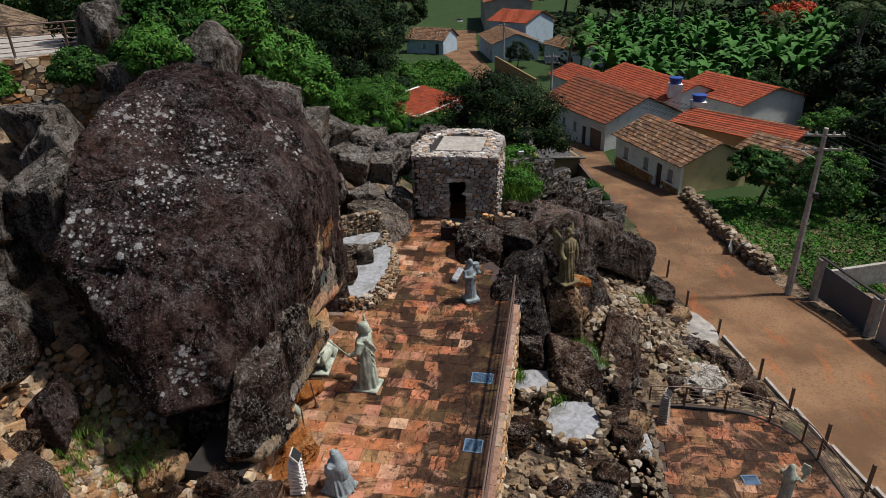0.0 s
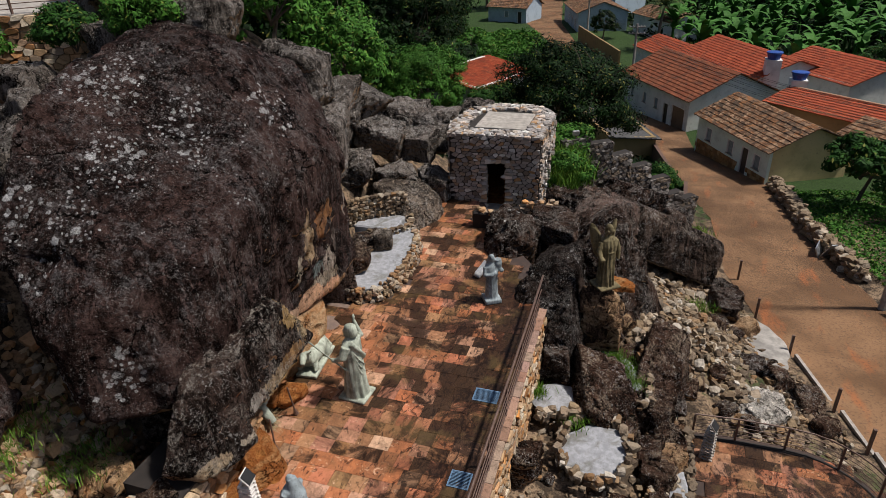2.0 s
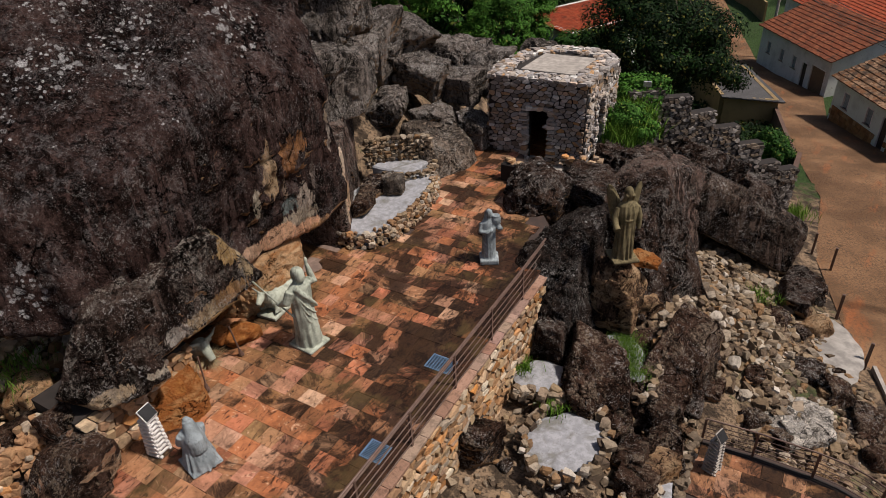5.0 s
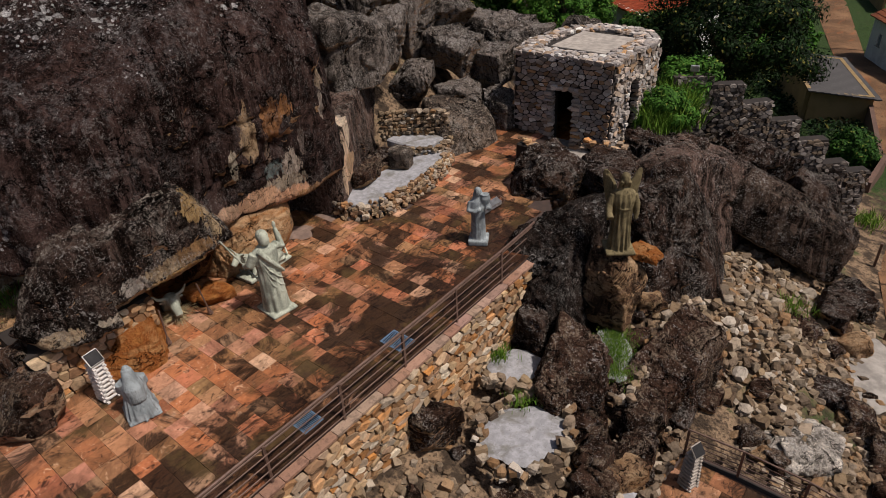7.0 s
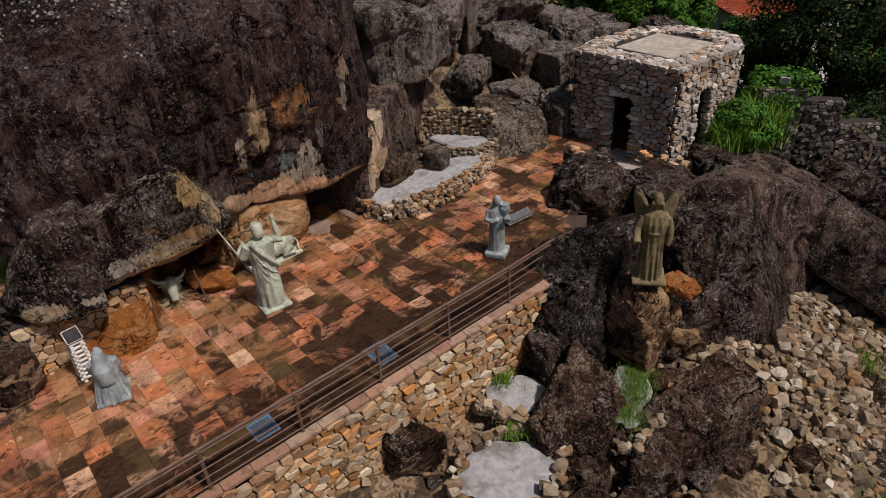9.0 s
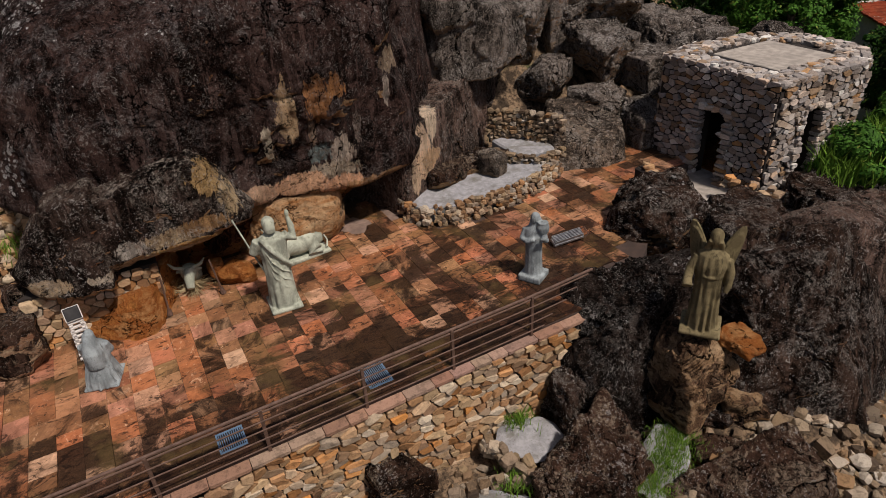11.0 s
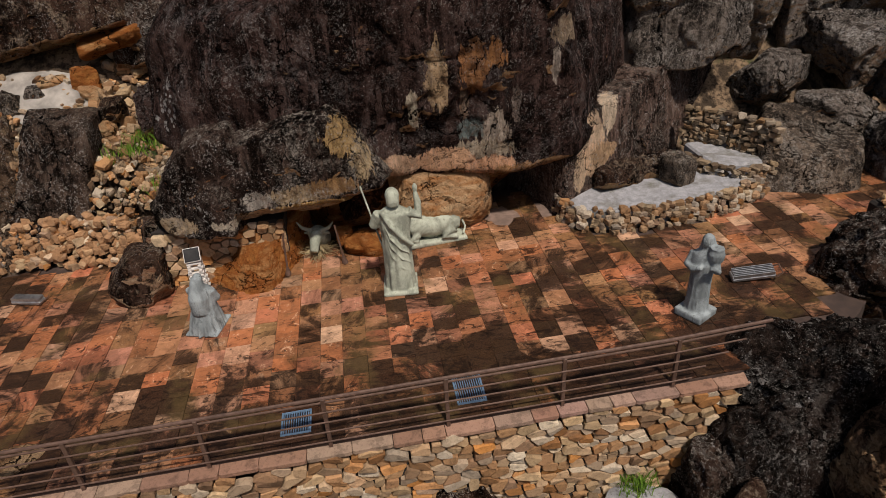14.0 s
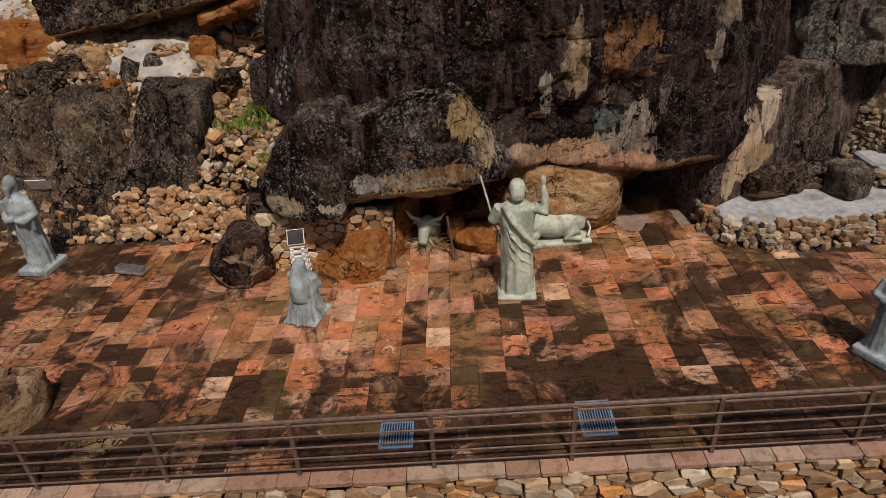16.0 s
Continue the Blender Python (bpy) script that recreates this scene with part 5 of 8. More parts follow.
def tile_roof(name, tones, stain):
    k = Nodes(name)
    r = k.cells((3.6, 3.6, 3.6), "F1", "Color")
    s = k.node("ShaderNodeSeparateColor")
    k.t.links.new(r, s.inputs[0])
    c = k.palette(s.outputs[0], tones)
    n = k.noise(1.2, 6, .65)
    c = k.mix(k.map(n, .45, .68, 0, stain), c, (.035, .03, .024))
    return k.done(c, .9, k.bump(k.noise(10, 4), .4, .03), 0, .2)


WHITE_WALL, YELLOW_WALL, BLUE_WALL = wash("white_limewash", (.66, .67, .64)), wash("yellow_limewash", (.6, .48, .25)), wash("pale_blue_limewash", (.36, .44, .5))
BRICK_WALL, OCHRE_WALL = wash("bare_brick_wall", (.32, .19, .11), .6), wash("ochre_wall", (.26, .18, .08))
FACING = stone_material("ochre_stone_facing", ((.42, .24, .09), (.3, .15, .06), (.5, .34, .16)), "island", .4)
NEW_TILES = tile_roof("new_clay_tiles", ((.3, .06, .026), (.23, .046, .02), (.35, .085, .036)), .4)
MID_TILES = tile_roof("worn_clay_tiles", ((.2, .06, .028), (.14, .043, .021), (.25, .088, .042)), .6)
OLD_TILES = tile_roof("old_clay_tiles", ((.2, .1, .05), (.07, .038, .022), (.32, .2, .12), (.045, .027, .018), (.26, .12, .05)), .7)
DOOR_DARK, SHUTTER = plain("dark_door_wood", (.03, .022, .018), .6), plain("blue_grey_shutter", (.2, .25, .27), .6)
BROWN_DOOR = plain("brown_garage_door", (.16, .1, .06), .6)
FLAT_ROOF = plain("dark_corrugated_sheet", (.035, .034, .034), .7, 0, .3, 5)
TANK = plain("blue_plastic_tank", (.02, .07, .3), .4)


def roof_mesh(L, depth, h, rise, over=.35, single=False, pitch=.22):
    """Two slopes (or one) of barrel tiles: ridged columns in overlapping rows."""
    bm = bmesh.new()
    cols = int((L + 2 * over) / pitch)
    slopes = ((-over, depth, h - .1, h + rise),) if single else ((-over, depth / 2, h - .1, h + rise), (depth + over, depth / 2, h - .1, h + rise))
    for a, b, za, zb in slopes:
        rows = max(2, int(abs(b - a) / .4))
        grid = []
        for j in range(rows + 1):
            for step in ((0, .05) if 0 < j < rows else (0,)):
                line = []
                for i in range(cols * 3 + 1):
                    f = i / (cols * 3)
                    x = -over + (L + 2 * over) * f
                    s = j / rows
                    w = .055 * (1, .2, .2)[i % 3] + .03 * math.sin(i * 12.9 + j * 4.1) * .4
                    line.append(bm.verts.new((x, a + (b - a) * s, za + (zb - za) * s + w + step - .05 * (j > 0))))
                grid.append(line)
        for p, q in zip(grid, grid[1:]):
            for i in range(len(p) - 1):
                bm.faces.new((p[i], p[i + 1], q[i + 1], q[i]))
    for f in bm.faces:
        if f.normal.z < 0:
            f.normal_flip()
    out = bmesh.ops.extrude_face_region(bm, geom=bm.faces[:])
    bmesh.ops.translate(bm, vec=(0, 0, -.08), verts=[v for v in out["geom"] if isinstance(v, bmesh.types.BMVert)])
    bmesh.ops.recalc_face_normals(bm, faces=bm.faces)
    return bm


def house(p, q, depth, z0, h, rise, wall, tiles, label, openings=(), side=None, base=None, single=False, gable=True):
    """A house whose street front runs from p to q. openings: (s, width, sill, head, kind) along the front."""
    a, b = Vector((*p, 0)), Vector((*q, 0))
    d = (b - a).normalized()
    n = Vector((d.y, -d.x, 0))
    L = (b - a).length
    m = Matrix(((d.x, n.x, 0, p[0]), (d.y, n.y, 0, p[1]), (0, 0, 1, z0), (0, 0, 0, 1)))
    t = thing("house", m, label, "house", "village houses")
    bm = bmesh.new()
    s = 0.0
    for o, w, sill, head, kind in sorted(openings):
        box(bm, s, o, 0, .25, -1.6, h)
        if sill > -1:
            box(bm, o, o + w, 0, .25, -1.6, sill)
        box(bm, o, o + w, 0, .25, head, h)
        s = o + w
    box(bm, s, L, 0, .25, -1.6, h)
    part("wall", bm, wall, t)
    top = h + (rise if single else 0)
    part("wall", boxed(.26, L - .26, depth - .25, depth, -1.6, top), side or wall, t)
    for x0, x1 in ((0, .25), (L - .25, L)):
        bm = box(bmesh.new(), x0, x1, .255, depth - .255, -1.6, h)
        if single:
            v = [bm.verts.new(c) for c in ((x0, .255, h), (x0, depth - .255, h), (x0, depth - .255, h + rise - .1), (x1, .255, h), (x1, depth - .255, h), (x1, depth - .255, h + rise - .1))]
        else:
            v = [bm.verts.new(c) for c in ((x0, .255, h), (x0, depth - .255, h), (x0, depth / 2, h + rise - .12), (x1, .255, h), (x1, depth - .255, h), (x1, depth / 2, h + rise - .12))]
        bm.faces.new((v[0], v[1], v[2]))
        bm.faces.new((v[3], v[5], v[4]))
        bm.faces.new((v[0], v[2], v[5], v[3]))
        bm.faces.new((v[1], v[4], v[5], v[2]))
        bmesh.ops.recalc_face_normals(bm, faces=bm.faces)
        part("gable", bm, side or wall, t)
    part("roof", roof_mesh(L, depth, h, rise, single=single), tiles, t)
    part("floor", boxed(.3, L - .3, .3, depth - .3, -1.5, .02), CONCRETE, t)
    for o, w, sill, head, kind in openings:
        mat = {"door": DOOR_DARK, "window": SHUTTER, "garage": BROWN_DOOR}[kind]
        e = part("door" if kind != "window" else "window", boxed(o + .06, o + w - .06, .08, .14, max(sill, 0) + .02, head - .06, .01), mat, t)
        bm = bmesh.new()
        for c in ((o, o + .06, max(sill, 0), head), (o + w - .06, o + w, max(sill, 0), head), (o + .06, o + w - .06, head - .06, head)):
            box(bm, c[0], c[1], -.02, .16, c[2], c[3])
        part("frame", bm, WHITE_WOOD, e)
        if kind == "window":
            part("sill", boxed(o - .06, o + w + .06, -.07, .1, sill - .06, sill), CONCRETE, e)
    if base:
        bm = bmesh.new()
        r, s = random.Random(int(L * 10)), 0.0
        doors = [(o, o + w) for o, w, sill, head, kind in openings if sill <= 0]
        for j in range(4):
            x = 0.0
            while x < L - .1:
                w = r.uniform(.25, .5)
                if not any(x + w > o0 and x < o1 for o0, o1 in doors) and x + w < L:
                    box(bm, x, x + w - .02, -.05 - r.uniform(0, .02), -.003, -.6 + j * .34, -.6 + j * .34 + .32)
                x += w
        tagged(part("stone_base", bm, base, t, "ochre stone facing"), kind="stuff")
    return t


def hz(y):
    return float(road_z(y)) + .1


house((9.75, 51.4), (5.3, 60.2), 6.6, -7.35, 2.85, 1.5, wash("green_white_limewash", (.6, .7, .63)), OLD_TILES, "low whitewashed house with old clay tiles and ochre stone base",
      ((.9, .85, 1.0, 2.1, "window"), (2.4, .9, 0, 2.15, "door"), (4.4, .85, 1.0, 2.1, "window"), (7.6, .85, 1.0, 2.1, "window")), YELLOW_WALL, FACING)
house((4.75, 67.2), (-1.9, 78.6), 9.5, -8.75, 3.5, 2.2, WHITE_WALL, MID_TILES, "long white house with a red and brown tiled roof and garage",
      ((.6, 2.3, 0, 2.4, "garage"), (3.6, .9, 0, 2.2, "door"), (5.6, .8, 1.2, 2.3, "window"), (8.0, .8, 1.2, 2.3, "window"), (10.8, .8, 1.2, 2.3, "window")), WHITE_WALL, None)
house((10.6, 73.0), (4.0, 86.5), 9.0, -8.8, 4.4, 1.6, WHITE_WALL, NEW_TILES, "house behind with a bright new clay tile roof", (), WHITE_WALL, None)
house((18.5, 70.5), (13.2, 79.0), 9.0, -8.6, 4.6, 1.4, WHITE_WALL, NEW_TILES, "white two-level house with red tiles and water tanks", ((2.0, .8, 1.6, 3.2, "window"), (5.5, .8, 1.6, 3.2, "window")), WHITE_WALL, None)
house((19.5, 58.5), (11.2, 66.0), 3.6, -8.2, 3.6, .7, BRICK_WALL, NEW_TILES, "long brick shed with a shallow red roof", (), BRICK_WALL, None, True)
house((19.0, 54.2), (15.8, 58.6), 4.5, -7.6, 2.6, 1.0, YELLOW_WALL, OLD_TILES, "yellow back extension under brown tiles", (), YELLOW_WALL, None)
house((3.2, 88.0), (-1.6, 97.0), 6.5, -9.1, 3.4, 1.2, WHITE_WALL, NEW_TILES, "white house with a low red roof behind the yellow wall", (), BLUE_WALL, None)
house((-13.2, 127.0), (-17.6, 141.5), 9.0, -9.4, 3.6, 1.7, BLUE_WALL, OLD_TILES, "pale blue house with old brown tiles at the road bend", ((2, 1, 0, 2.2, "door"), (5, 1, 1.1, 2.2, "window"), (9, 1, 1.1, 2.2, "window")), BLUE_WALL, None)
house((-8.0, 144.0), (-16.5, 150.0), 10.0, -9.3, 5.4, 2.0, BLUE_WALL, NEW_TILES, "tall sky-blue house with a red tiled gable", (), BLUE_WALL, None)
house((3.0, 118.0), (-3.5, 129.0), 6.0, -9.3, 3.4, 1.2, WHITE_WALL, OLD_TILES, "low house under old brown tiles near the palm", (), WHITE_WALL, None)
house((-20.0, 172.0), (-24.0, 196.0), 12.0, -9.0, 7.0, 1.2, CONCRETE, MID_TILES, "tall grey unplastered house far down the road", ((4, 1, 1, 2.4, "window"), (9, 1, 1, 2.4, "window"), (15, 1, 1, 2.4, "window")), CONCRETE, None)
house((-24.6, 137.0), (-33.0, 139.5), 7.0, -9.4, 3.0, 2.0, BLUE_WALL, OLD_TILES, "brown-tiled house beside the far road", ((1.0, 1, 0, 2.2, "door"), (4, 1, 1.1, 2.2, "window")), BLUE_WALL, None)
house((-8.3, 55.2), (-10.9, 48.6), 4.5, -4.0, 3.7, .7, WHITE_WALL, NEW_TILES, "small house with an orange tile roof among trees", (), WHITE_WALL, None, True)
house((-1.6, 64.5), (2.0, 56.4), 4.0, -8.6, 3.0, .35, OCHRE_WALL, FLAT_ROOF, "small ochre house with a flat dark sheet roof", ((3.0, .9, 1.2, 2.2, "window"),), OCHRE_WALL, None, True)

for x, y, z in ((12.2, 74.0, -2.6), (13.9, 69.2, -3.4)):
    t = thing("water_tank", pose(x, y, z), "blue plastic water tank on a white tower", "water tank", "water tanks")
    part("tank", lathe(bmesh.new(), [(0, 0, 0, .55, .55), (0, 0, .5, .68, .68), (0, 0, .55, .75, .75), (0, 0, .68, .75, .75), (0, 0, .75, .4, .4)], 18), TANK, t, smooth=False)
    part("tower", boxed(-.7, .7, -.7, .7, -3.5, -.002), WHITE_WALL, t)

# walls, gate and poles beside the road
def low_wall(name, pts, h, thick, material, label):
    bm = bmesh.new()
    for a, b in zip(pts, pts[1:]):
        a, b = Vector((*a, 0)), Vector((*b, 0))
        d = b - a
        z = float(road_z((a.y + b.y) / 2))
        box(bm, 0, d.length, 0, thick, -.8, h, 0, pose(a.x, a.y, z, 0, 0, math.degrees(math.atan2(d.y, d.x))))
    return solid(name, bm, material, None, label, "wall", "", "structure")


low_wall("roadside_wall", ((4.2, 43.0), (4.3, 47.0), (1.9, 57.0)), 1.0, .25, plain("brown_plastered_wall", (.12, .07, .05), .9), "low dark plastered wall along the road")
low_wall("yellow_wall", ((-3.6, 98.0), (-11.8, 119.0)), 2.6, .25, OCHRE_WALL, "long yellow-ochre compound wall beside the road")
low_wall("compound_wall", ((14.95, 28.2), (16.4, 20.0), (18.0, 10)), 2.0, .2, wash("grey_compound_wash", (.36, .33, .29)), "grey plastered compound wall")
low_wall("garden_wall", ((13.9, 32.7), (24, 37)), 1.6, .2, CONCRETE, "grey concrete garden wall")
gate = thing("metal_gate", pose(13.7, 32.4, hz(31.2), 0, 0, -73.5), "blue-grey sheet metal gate between concrete pillars", "gate")
for i in range(14):
    part("board", boxed(.25 + i * .26, .25 + i * .26 + .25, 0, .04, .05, 1.85), plain("gate_paint", (.06, .075, .1), .5) if i == 0 else bpy.data.materials["gate_paint"], gate)
for x in (0, 4.0):
    part("pillar", boxed(x - .18, x + .18, -.18, .18, -.4, 2.15, .02), CONCRETE, gate)
part("beam", boxed(-.18, 4.18, -.08, .1, 2.16, 2.24, .02), MORTAR, gate, "dark lintel over the gate")


def pole(x, y, h, lamp=False):
    z = float(road_z(y)) if x < float(road_r(y)) + 2 else float(ground_z(np.array([x]), np.array([y]))[0])
    t = thing("utility_pole", pose(x, y, z), "grey concrete utility pole with crossarm and cables", "utility pole", "utility poles")
    part("shaft", tube(bmesh.new(), [(0, 0, -.5), (0, 0, h)], [.19, .11], 8), CONCRETE, t)
    for dz in (.35, 1.05):
        part("crossarm", boxed(-.9, .9, -.06, .06, h - dz - .05, h - dz + .05), CONCRETE, t)
        for i in (-.8, -.4, .4, .8):
            part("insulator", lathe(bmesh.new(), [(i, 0, h - dz + .05, .04, .04), (i, 0, h - dz + .12, .06, .06), (i, 0, h - dz + .2, .03, .03)], 8), WHITE_WOOD, t)
    if lamp:
        part("lamp_arm", tube(bmesh.new(), [(0, 0, h - 1.6), (-.8, .3, h - 1.2), (-1.6, .6, h - 1.1)], .03, 6), STEEL, t)
        part("meter_box", lathe(bmesh.new(), [(.15, -.2, h * .62, .14, .14), (.15, -.2, h * .62 + .25, .14, .14)], 10), BLACK, t)
    return Vector((x, y, z + h))


P1 = pole(12.5, 32.7, 9.1, True)
P2 = pole(-1.2, 81.0, 8.5)
P3 = pole(-10.2, 116.0, 8.5)
P4 = pole(24.0, 4.0, 9.0)
for k, off in enumerate((-.8, -.4, .4, .8)):
    for a, b in ((P1, P2), (P2, P3), (P4, P1)):
        for dz in (.15, .85):
            pts = []
            for i in range(13):
                s = i / 12
                p = (a + Vector((off, 0, -dz))).lerp(b + Vector((off, 0, -dz)), s)
                pts.append(p - Vector((0, 0, 1.2 * 4 * s * (1 - s))))
            solid("power_cable", tube(bmesh.new(), pts, .012, 4, False), BLACK, None, "thin dark overhead power cable between poles", "cable", "power cables")

# cars far down the road, scrap and roadside stones
for cx_, cy_, col in ((-29.5, 192, (.6, .62, .64)), (-27.0, 204, (.25, .27, .3))):
    t = thing("parked_car", pose(cx_, cy_, hz(cy_), 0, 0, 100), "small parked car far down the road", "car", "parked cars")
    paint = plain("car_paint", col, .3)
    bm = box(bmesh.new(), -2, 2, -.8, .8, .3, .85, .12)
    part("body", bm, paint, t)
    part("cabin", box(bmesh.new(), -1.2, 1.0, -.7, .7, .86, 1.42, .2), BLACK, t)
    for wx in (-1.25, 1.25):
        for wy in (-.8, .8):
            part("wheel", tube(bmesh.new(), [(wx, wy - .1, .32), (wx, wy + .1, .32)], .32, 12), BLACK, t)
scrap = thing("scrap_sheet", pose(11.3, 38.4, hz(38.4) + .05, 0, 0, 40), "crumpled pale metal scrap at the roadside", "scrap")
part("panel", box(bmesh.new(), -.5, .5, -.03, .03, 0, .9, .01, pose(0, 0, 0, 25, 10, 0)), STEEL, scrap)
part("panel", box(bmesh.new(), -.4, .5, .3, .36, 0, .7, .01, pose(0, 0, 0, -20, -8, 30)), STEEL, scrap)
rng = random.Random(31)
places = []
for i in range(520):
    y = rng.uniform(35.5, 51)
    s = rng.uniform(.25, .55)
    places.append(sized(float(road_r(y)) + .3 + rng.uniform(-.3, .4), y, float(road_z(y)) + .1 + rng.uniform(0, .75), s, s * .8, s * .6, rng.uniform(-20, 20), rng.uniform(-20, 20), rng.uniform(0, 180)))
dry = thing("dry_stone_wall", None, "rough dry stone wall along the far side of the road", "wall")
stones("dry_wall_stones", places, SCREE, dry, lambda p: p.y < 44, 240, piece="stone", seed=19)

# ---- things on the terrace ----
def at_floor(x, y, rz=0.0, dz=0.0):
    return pose(x, y, terrace_z(y) + dz, 0, 0, rz)


def folded(bm, rings, sides=44, folds=9, depth=0.08, twist=0.6, seed=1):
    """A draped body: rings of (x, y, z, rx, ry) with folds that deepen downwards."""
    z0, z1 = rings[0][2], rings[-1][2]
    rows = []
    for i in range(len(rings) - 1):
        for s in np.linspace(0, 1, 6, endpoint=False):
            rows.append(tuple(a + (b - a) * s for a, b in zip(rings[i], rings[i + 1])))
    rows.append(rings[-1])
    made = []
    for x, y, z, rx, ry in rows:
        w = 1 - (z - z0) / (z1 - z0)
        ring = []
        for k in range(sides):
            a = 2 * math.pi * k / sides
            f = 1 + depth * (0.25 + w) * (math.sin(folds * a + twist * z * 3 + seed) * 0.6 + 0.4 * math.sin((folds + 4) * a - z * 2.2 * twist + 2 * seed))
            ring.append(bm.verts.new((x + rx * f * math.cos(a), y + ry * f * math.sin(a), z)))
        made.append(ring)
    for a, b in zip(made, made[1:]):
        for k in range(sides):
            bm.faces.new((a[k], a[(k + 1) % sides], b[(k + 1) % sides], b[k]))
    bm.faces.new(made[0][::-1])
    bm.faces.new(made[-1])
    return bm


def statue(name, bm, m, material, label, category="statue", voxel=0.022):
    """One plain cast mesh: the pieces are fused."""
    ob = solid(name, bm, material, m, label, category, smooth=True)
    fuse = ob.modifiers.new("fuse", "REMESH")
    fuse.mode, fuse.voxel_size, fuse.use_smooth_shade = "VOXEL", voxel, True
    soft = ob.modifiers.new("soft", "SMOOTH")
    soft.factor, soft.iterations = 0.5, 2
    return ob


def standing(seed, h=2.0, arms="front", hood=False, plinth=(0.32, 0.3, 0.08), beard=False, folds=11, depth=0.09):
    """A robed figure that looks along +x, h metres high with its plinth."""
    k = h / 2.08
    bm = bmesh.new()
    box(bm, -plinth[0] * k, plinth[0] * k, -plinth[1] * k, plinth[1] * k, 0, plinth[2], 0.02)
    folded(bm, [(0, 0, 0.05, .29 * k, .27 * k), (0, 0, .35 * k, .25 * k, .25 * k), (0, 0, .8 * k, .215 * k, .235 * k), (0.01, 0, 1.15 * k, .2 * k, .235 * k),
                (0.02, 0, 1.42 * k, .2 * k, .27 * k), (0.0, 0, 1.6 * k, .17 * k, .26 * k), (0, 0, 1.68 * k, .12 * k, .15 * k), (0, 0, 1.74 * k, .075 * k, .075 * k)], sides=72, folds=folds, depth=depth, seed=seed)
    tube(bm, [(0, 0, 1.66 * k), (0.01, 0, 1.8 * k)], .07 * k, 12)
    ball(bm, (0.02 * k, 0, 1.92 * k), (.115 * k, .1 * k, .15 * k), 16)
    ball(bm, (-0.03 * k, 0, 1.94 * k), (.12 * k, .12 * k, .15 * k), 16)
    tube(bm, [(-0.05 * k, 0, 1.97 * k), (-0.06 * k, 0, 1.85 * k), (-0.06 * k, 0, 1.76 * k)], [.1 * k, .11 * k, .1 * k], 14)
    if hood:
        tube(bm, [(-0.03 * k, 0, 2.0 * k), (-0.08 * k, 0, 1.82 * k), (-0.1 * k, 0, 1.5 * k), (-0.13 * k, 0, 1.1 * k)], [.12 * k, .16 * k, .24 * k, .2 * k], 14)
    if beard:
        tube(bm, [(.09 * k, 0, 1.88 * k), (.13 * k, 0, 1.7 * k)], [.08 * k, .03 * k], 10)
    if arms == "front":
        for s in (-1, 1):
            tube(bm, [(0, s * .25 * k, 1.55 * k), (.03 * k, s * .31 * k, 1.3 * k), (.2 * k, s * .16 * k, 1.2 * k), (.27 * k, s * .03 * k, 1.26 * k)], [.09 * k, .1 * k, .09 * k, .05 * k], 12)
            tube(bm, [(.1 * k, s * .24 * k, 1.25 * k), (.09 * k, s * .25 * k, .95 * k)], [.08 * k, .03 * k], 10)
    if arms == "pray":
        for s in (-1, 1):
            tube(bm, [(0, s * .24 * k, 1.55 * k), (.08 * k, s * .29 * k, 1.32 * k), (.24 * k, s * .12 * k, 1.5 * k), (.22 * k, s * .04 * k, 1.75 * k)], [.09 * k, .09 * k, .075 * k, .05 * k], 12)
    return bm, k


# the shepherd with a raised hand
bm, k = standing(3, 2.2, arms="", beard=True, folds=9, depth=.07)
tube(bm, [(0, -.24, 1.68), (.02, -.42, 1.56), (.1, -.43, 1.8), (.12, -.4, 2.0)], [.11, .1, .065, .04], 12)
ball(bm, (.12, -.4, 2.09), (.03, .05, .1), 10)
tube(bm, [(0, .25, 1.68), (.05, .36, 1.42), (.24, .37, 1.3)], [.11, .1, .06], 12)
ball(bm, (.28, .37, 1.3), .065, 10)
tube(bm, [(.0, .24, .9), (.29, .38, 1.3), (.72, .58, 1.9)], .022, 8)
tube(bm, [(-.1, .2, 1.76), (-.21, .06, 1.5), (-.22, -.12, 1.24), (-.12, -.27, 1.02), (.1, -.27, .92)], [.06, .05, .045, .04, .03], 10)
for i in range(3):
    drop = .14 + .2 * i
    tube(bm, [(-.1, .22, 1.64 - drop * .3), (-.225, .1, 1.38 - drop), (-.235, -.08, 1.14 - drop * 1.05), (-.14, -.26, .97 - drop)], [.006, .012, .014, .008], 7)
statue("shepherd_statue", bm, at_floor(-5.24, 15.0, 176) @ Matrix.Diagonal((1.15, 1.12, 1.03, 1)), STATUE, "pale green cement shepherd statue with raised hand and staff", voxel=.016)

# the kneeling figure
bm = bmesh.new()
box(bm, -.42, .36, -.36, .36, 0, .06, .02)
folded(bm, [(-.06, 0, .04, .42, .36), (-.04, 0, .22, .38, .33), (0, 0, .5, .25, .27), (.02, 0, .75, .2, .26), (.02, 0, .95, .18, .25), (.02, 0, 1.04, .09, .12)], sides=80, folds=15, depth=.08, seed=5)
ball(bm, (.04, 0, 1.17), (.11, .1, .14), 14)
tube(bm, [(.0, 0, 1.24), (-.05, 0, 1.08), (-.1, 0, .8), (-.14, 0, .45)], [.11, .15, .22, .2], 14)
for s in (-1, 1):
    tube(bm, [(0.02, s * .23, .92), (.1, s * .27, .68), (.28, s * .06, .74)], [.09, .09, .05], 10)
statue("kneeling_statue", bm, at_floor(-4.9, 11.14, 165) @ Matrix.Scale(.92, 4), STATUE_BLUE, "blue-grey cement statue of a kneeling veiled figure")

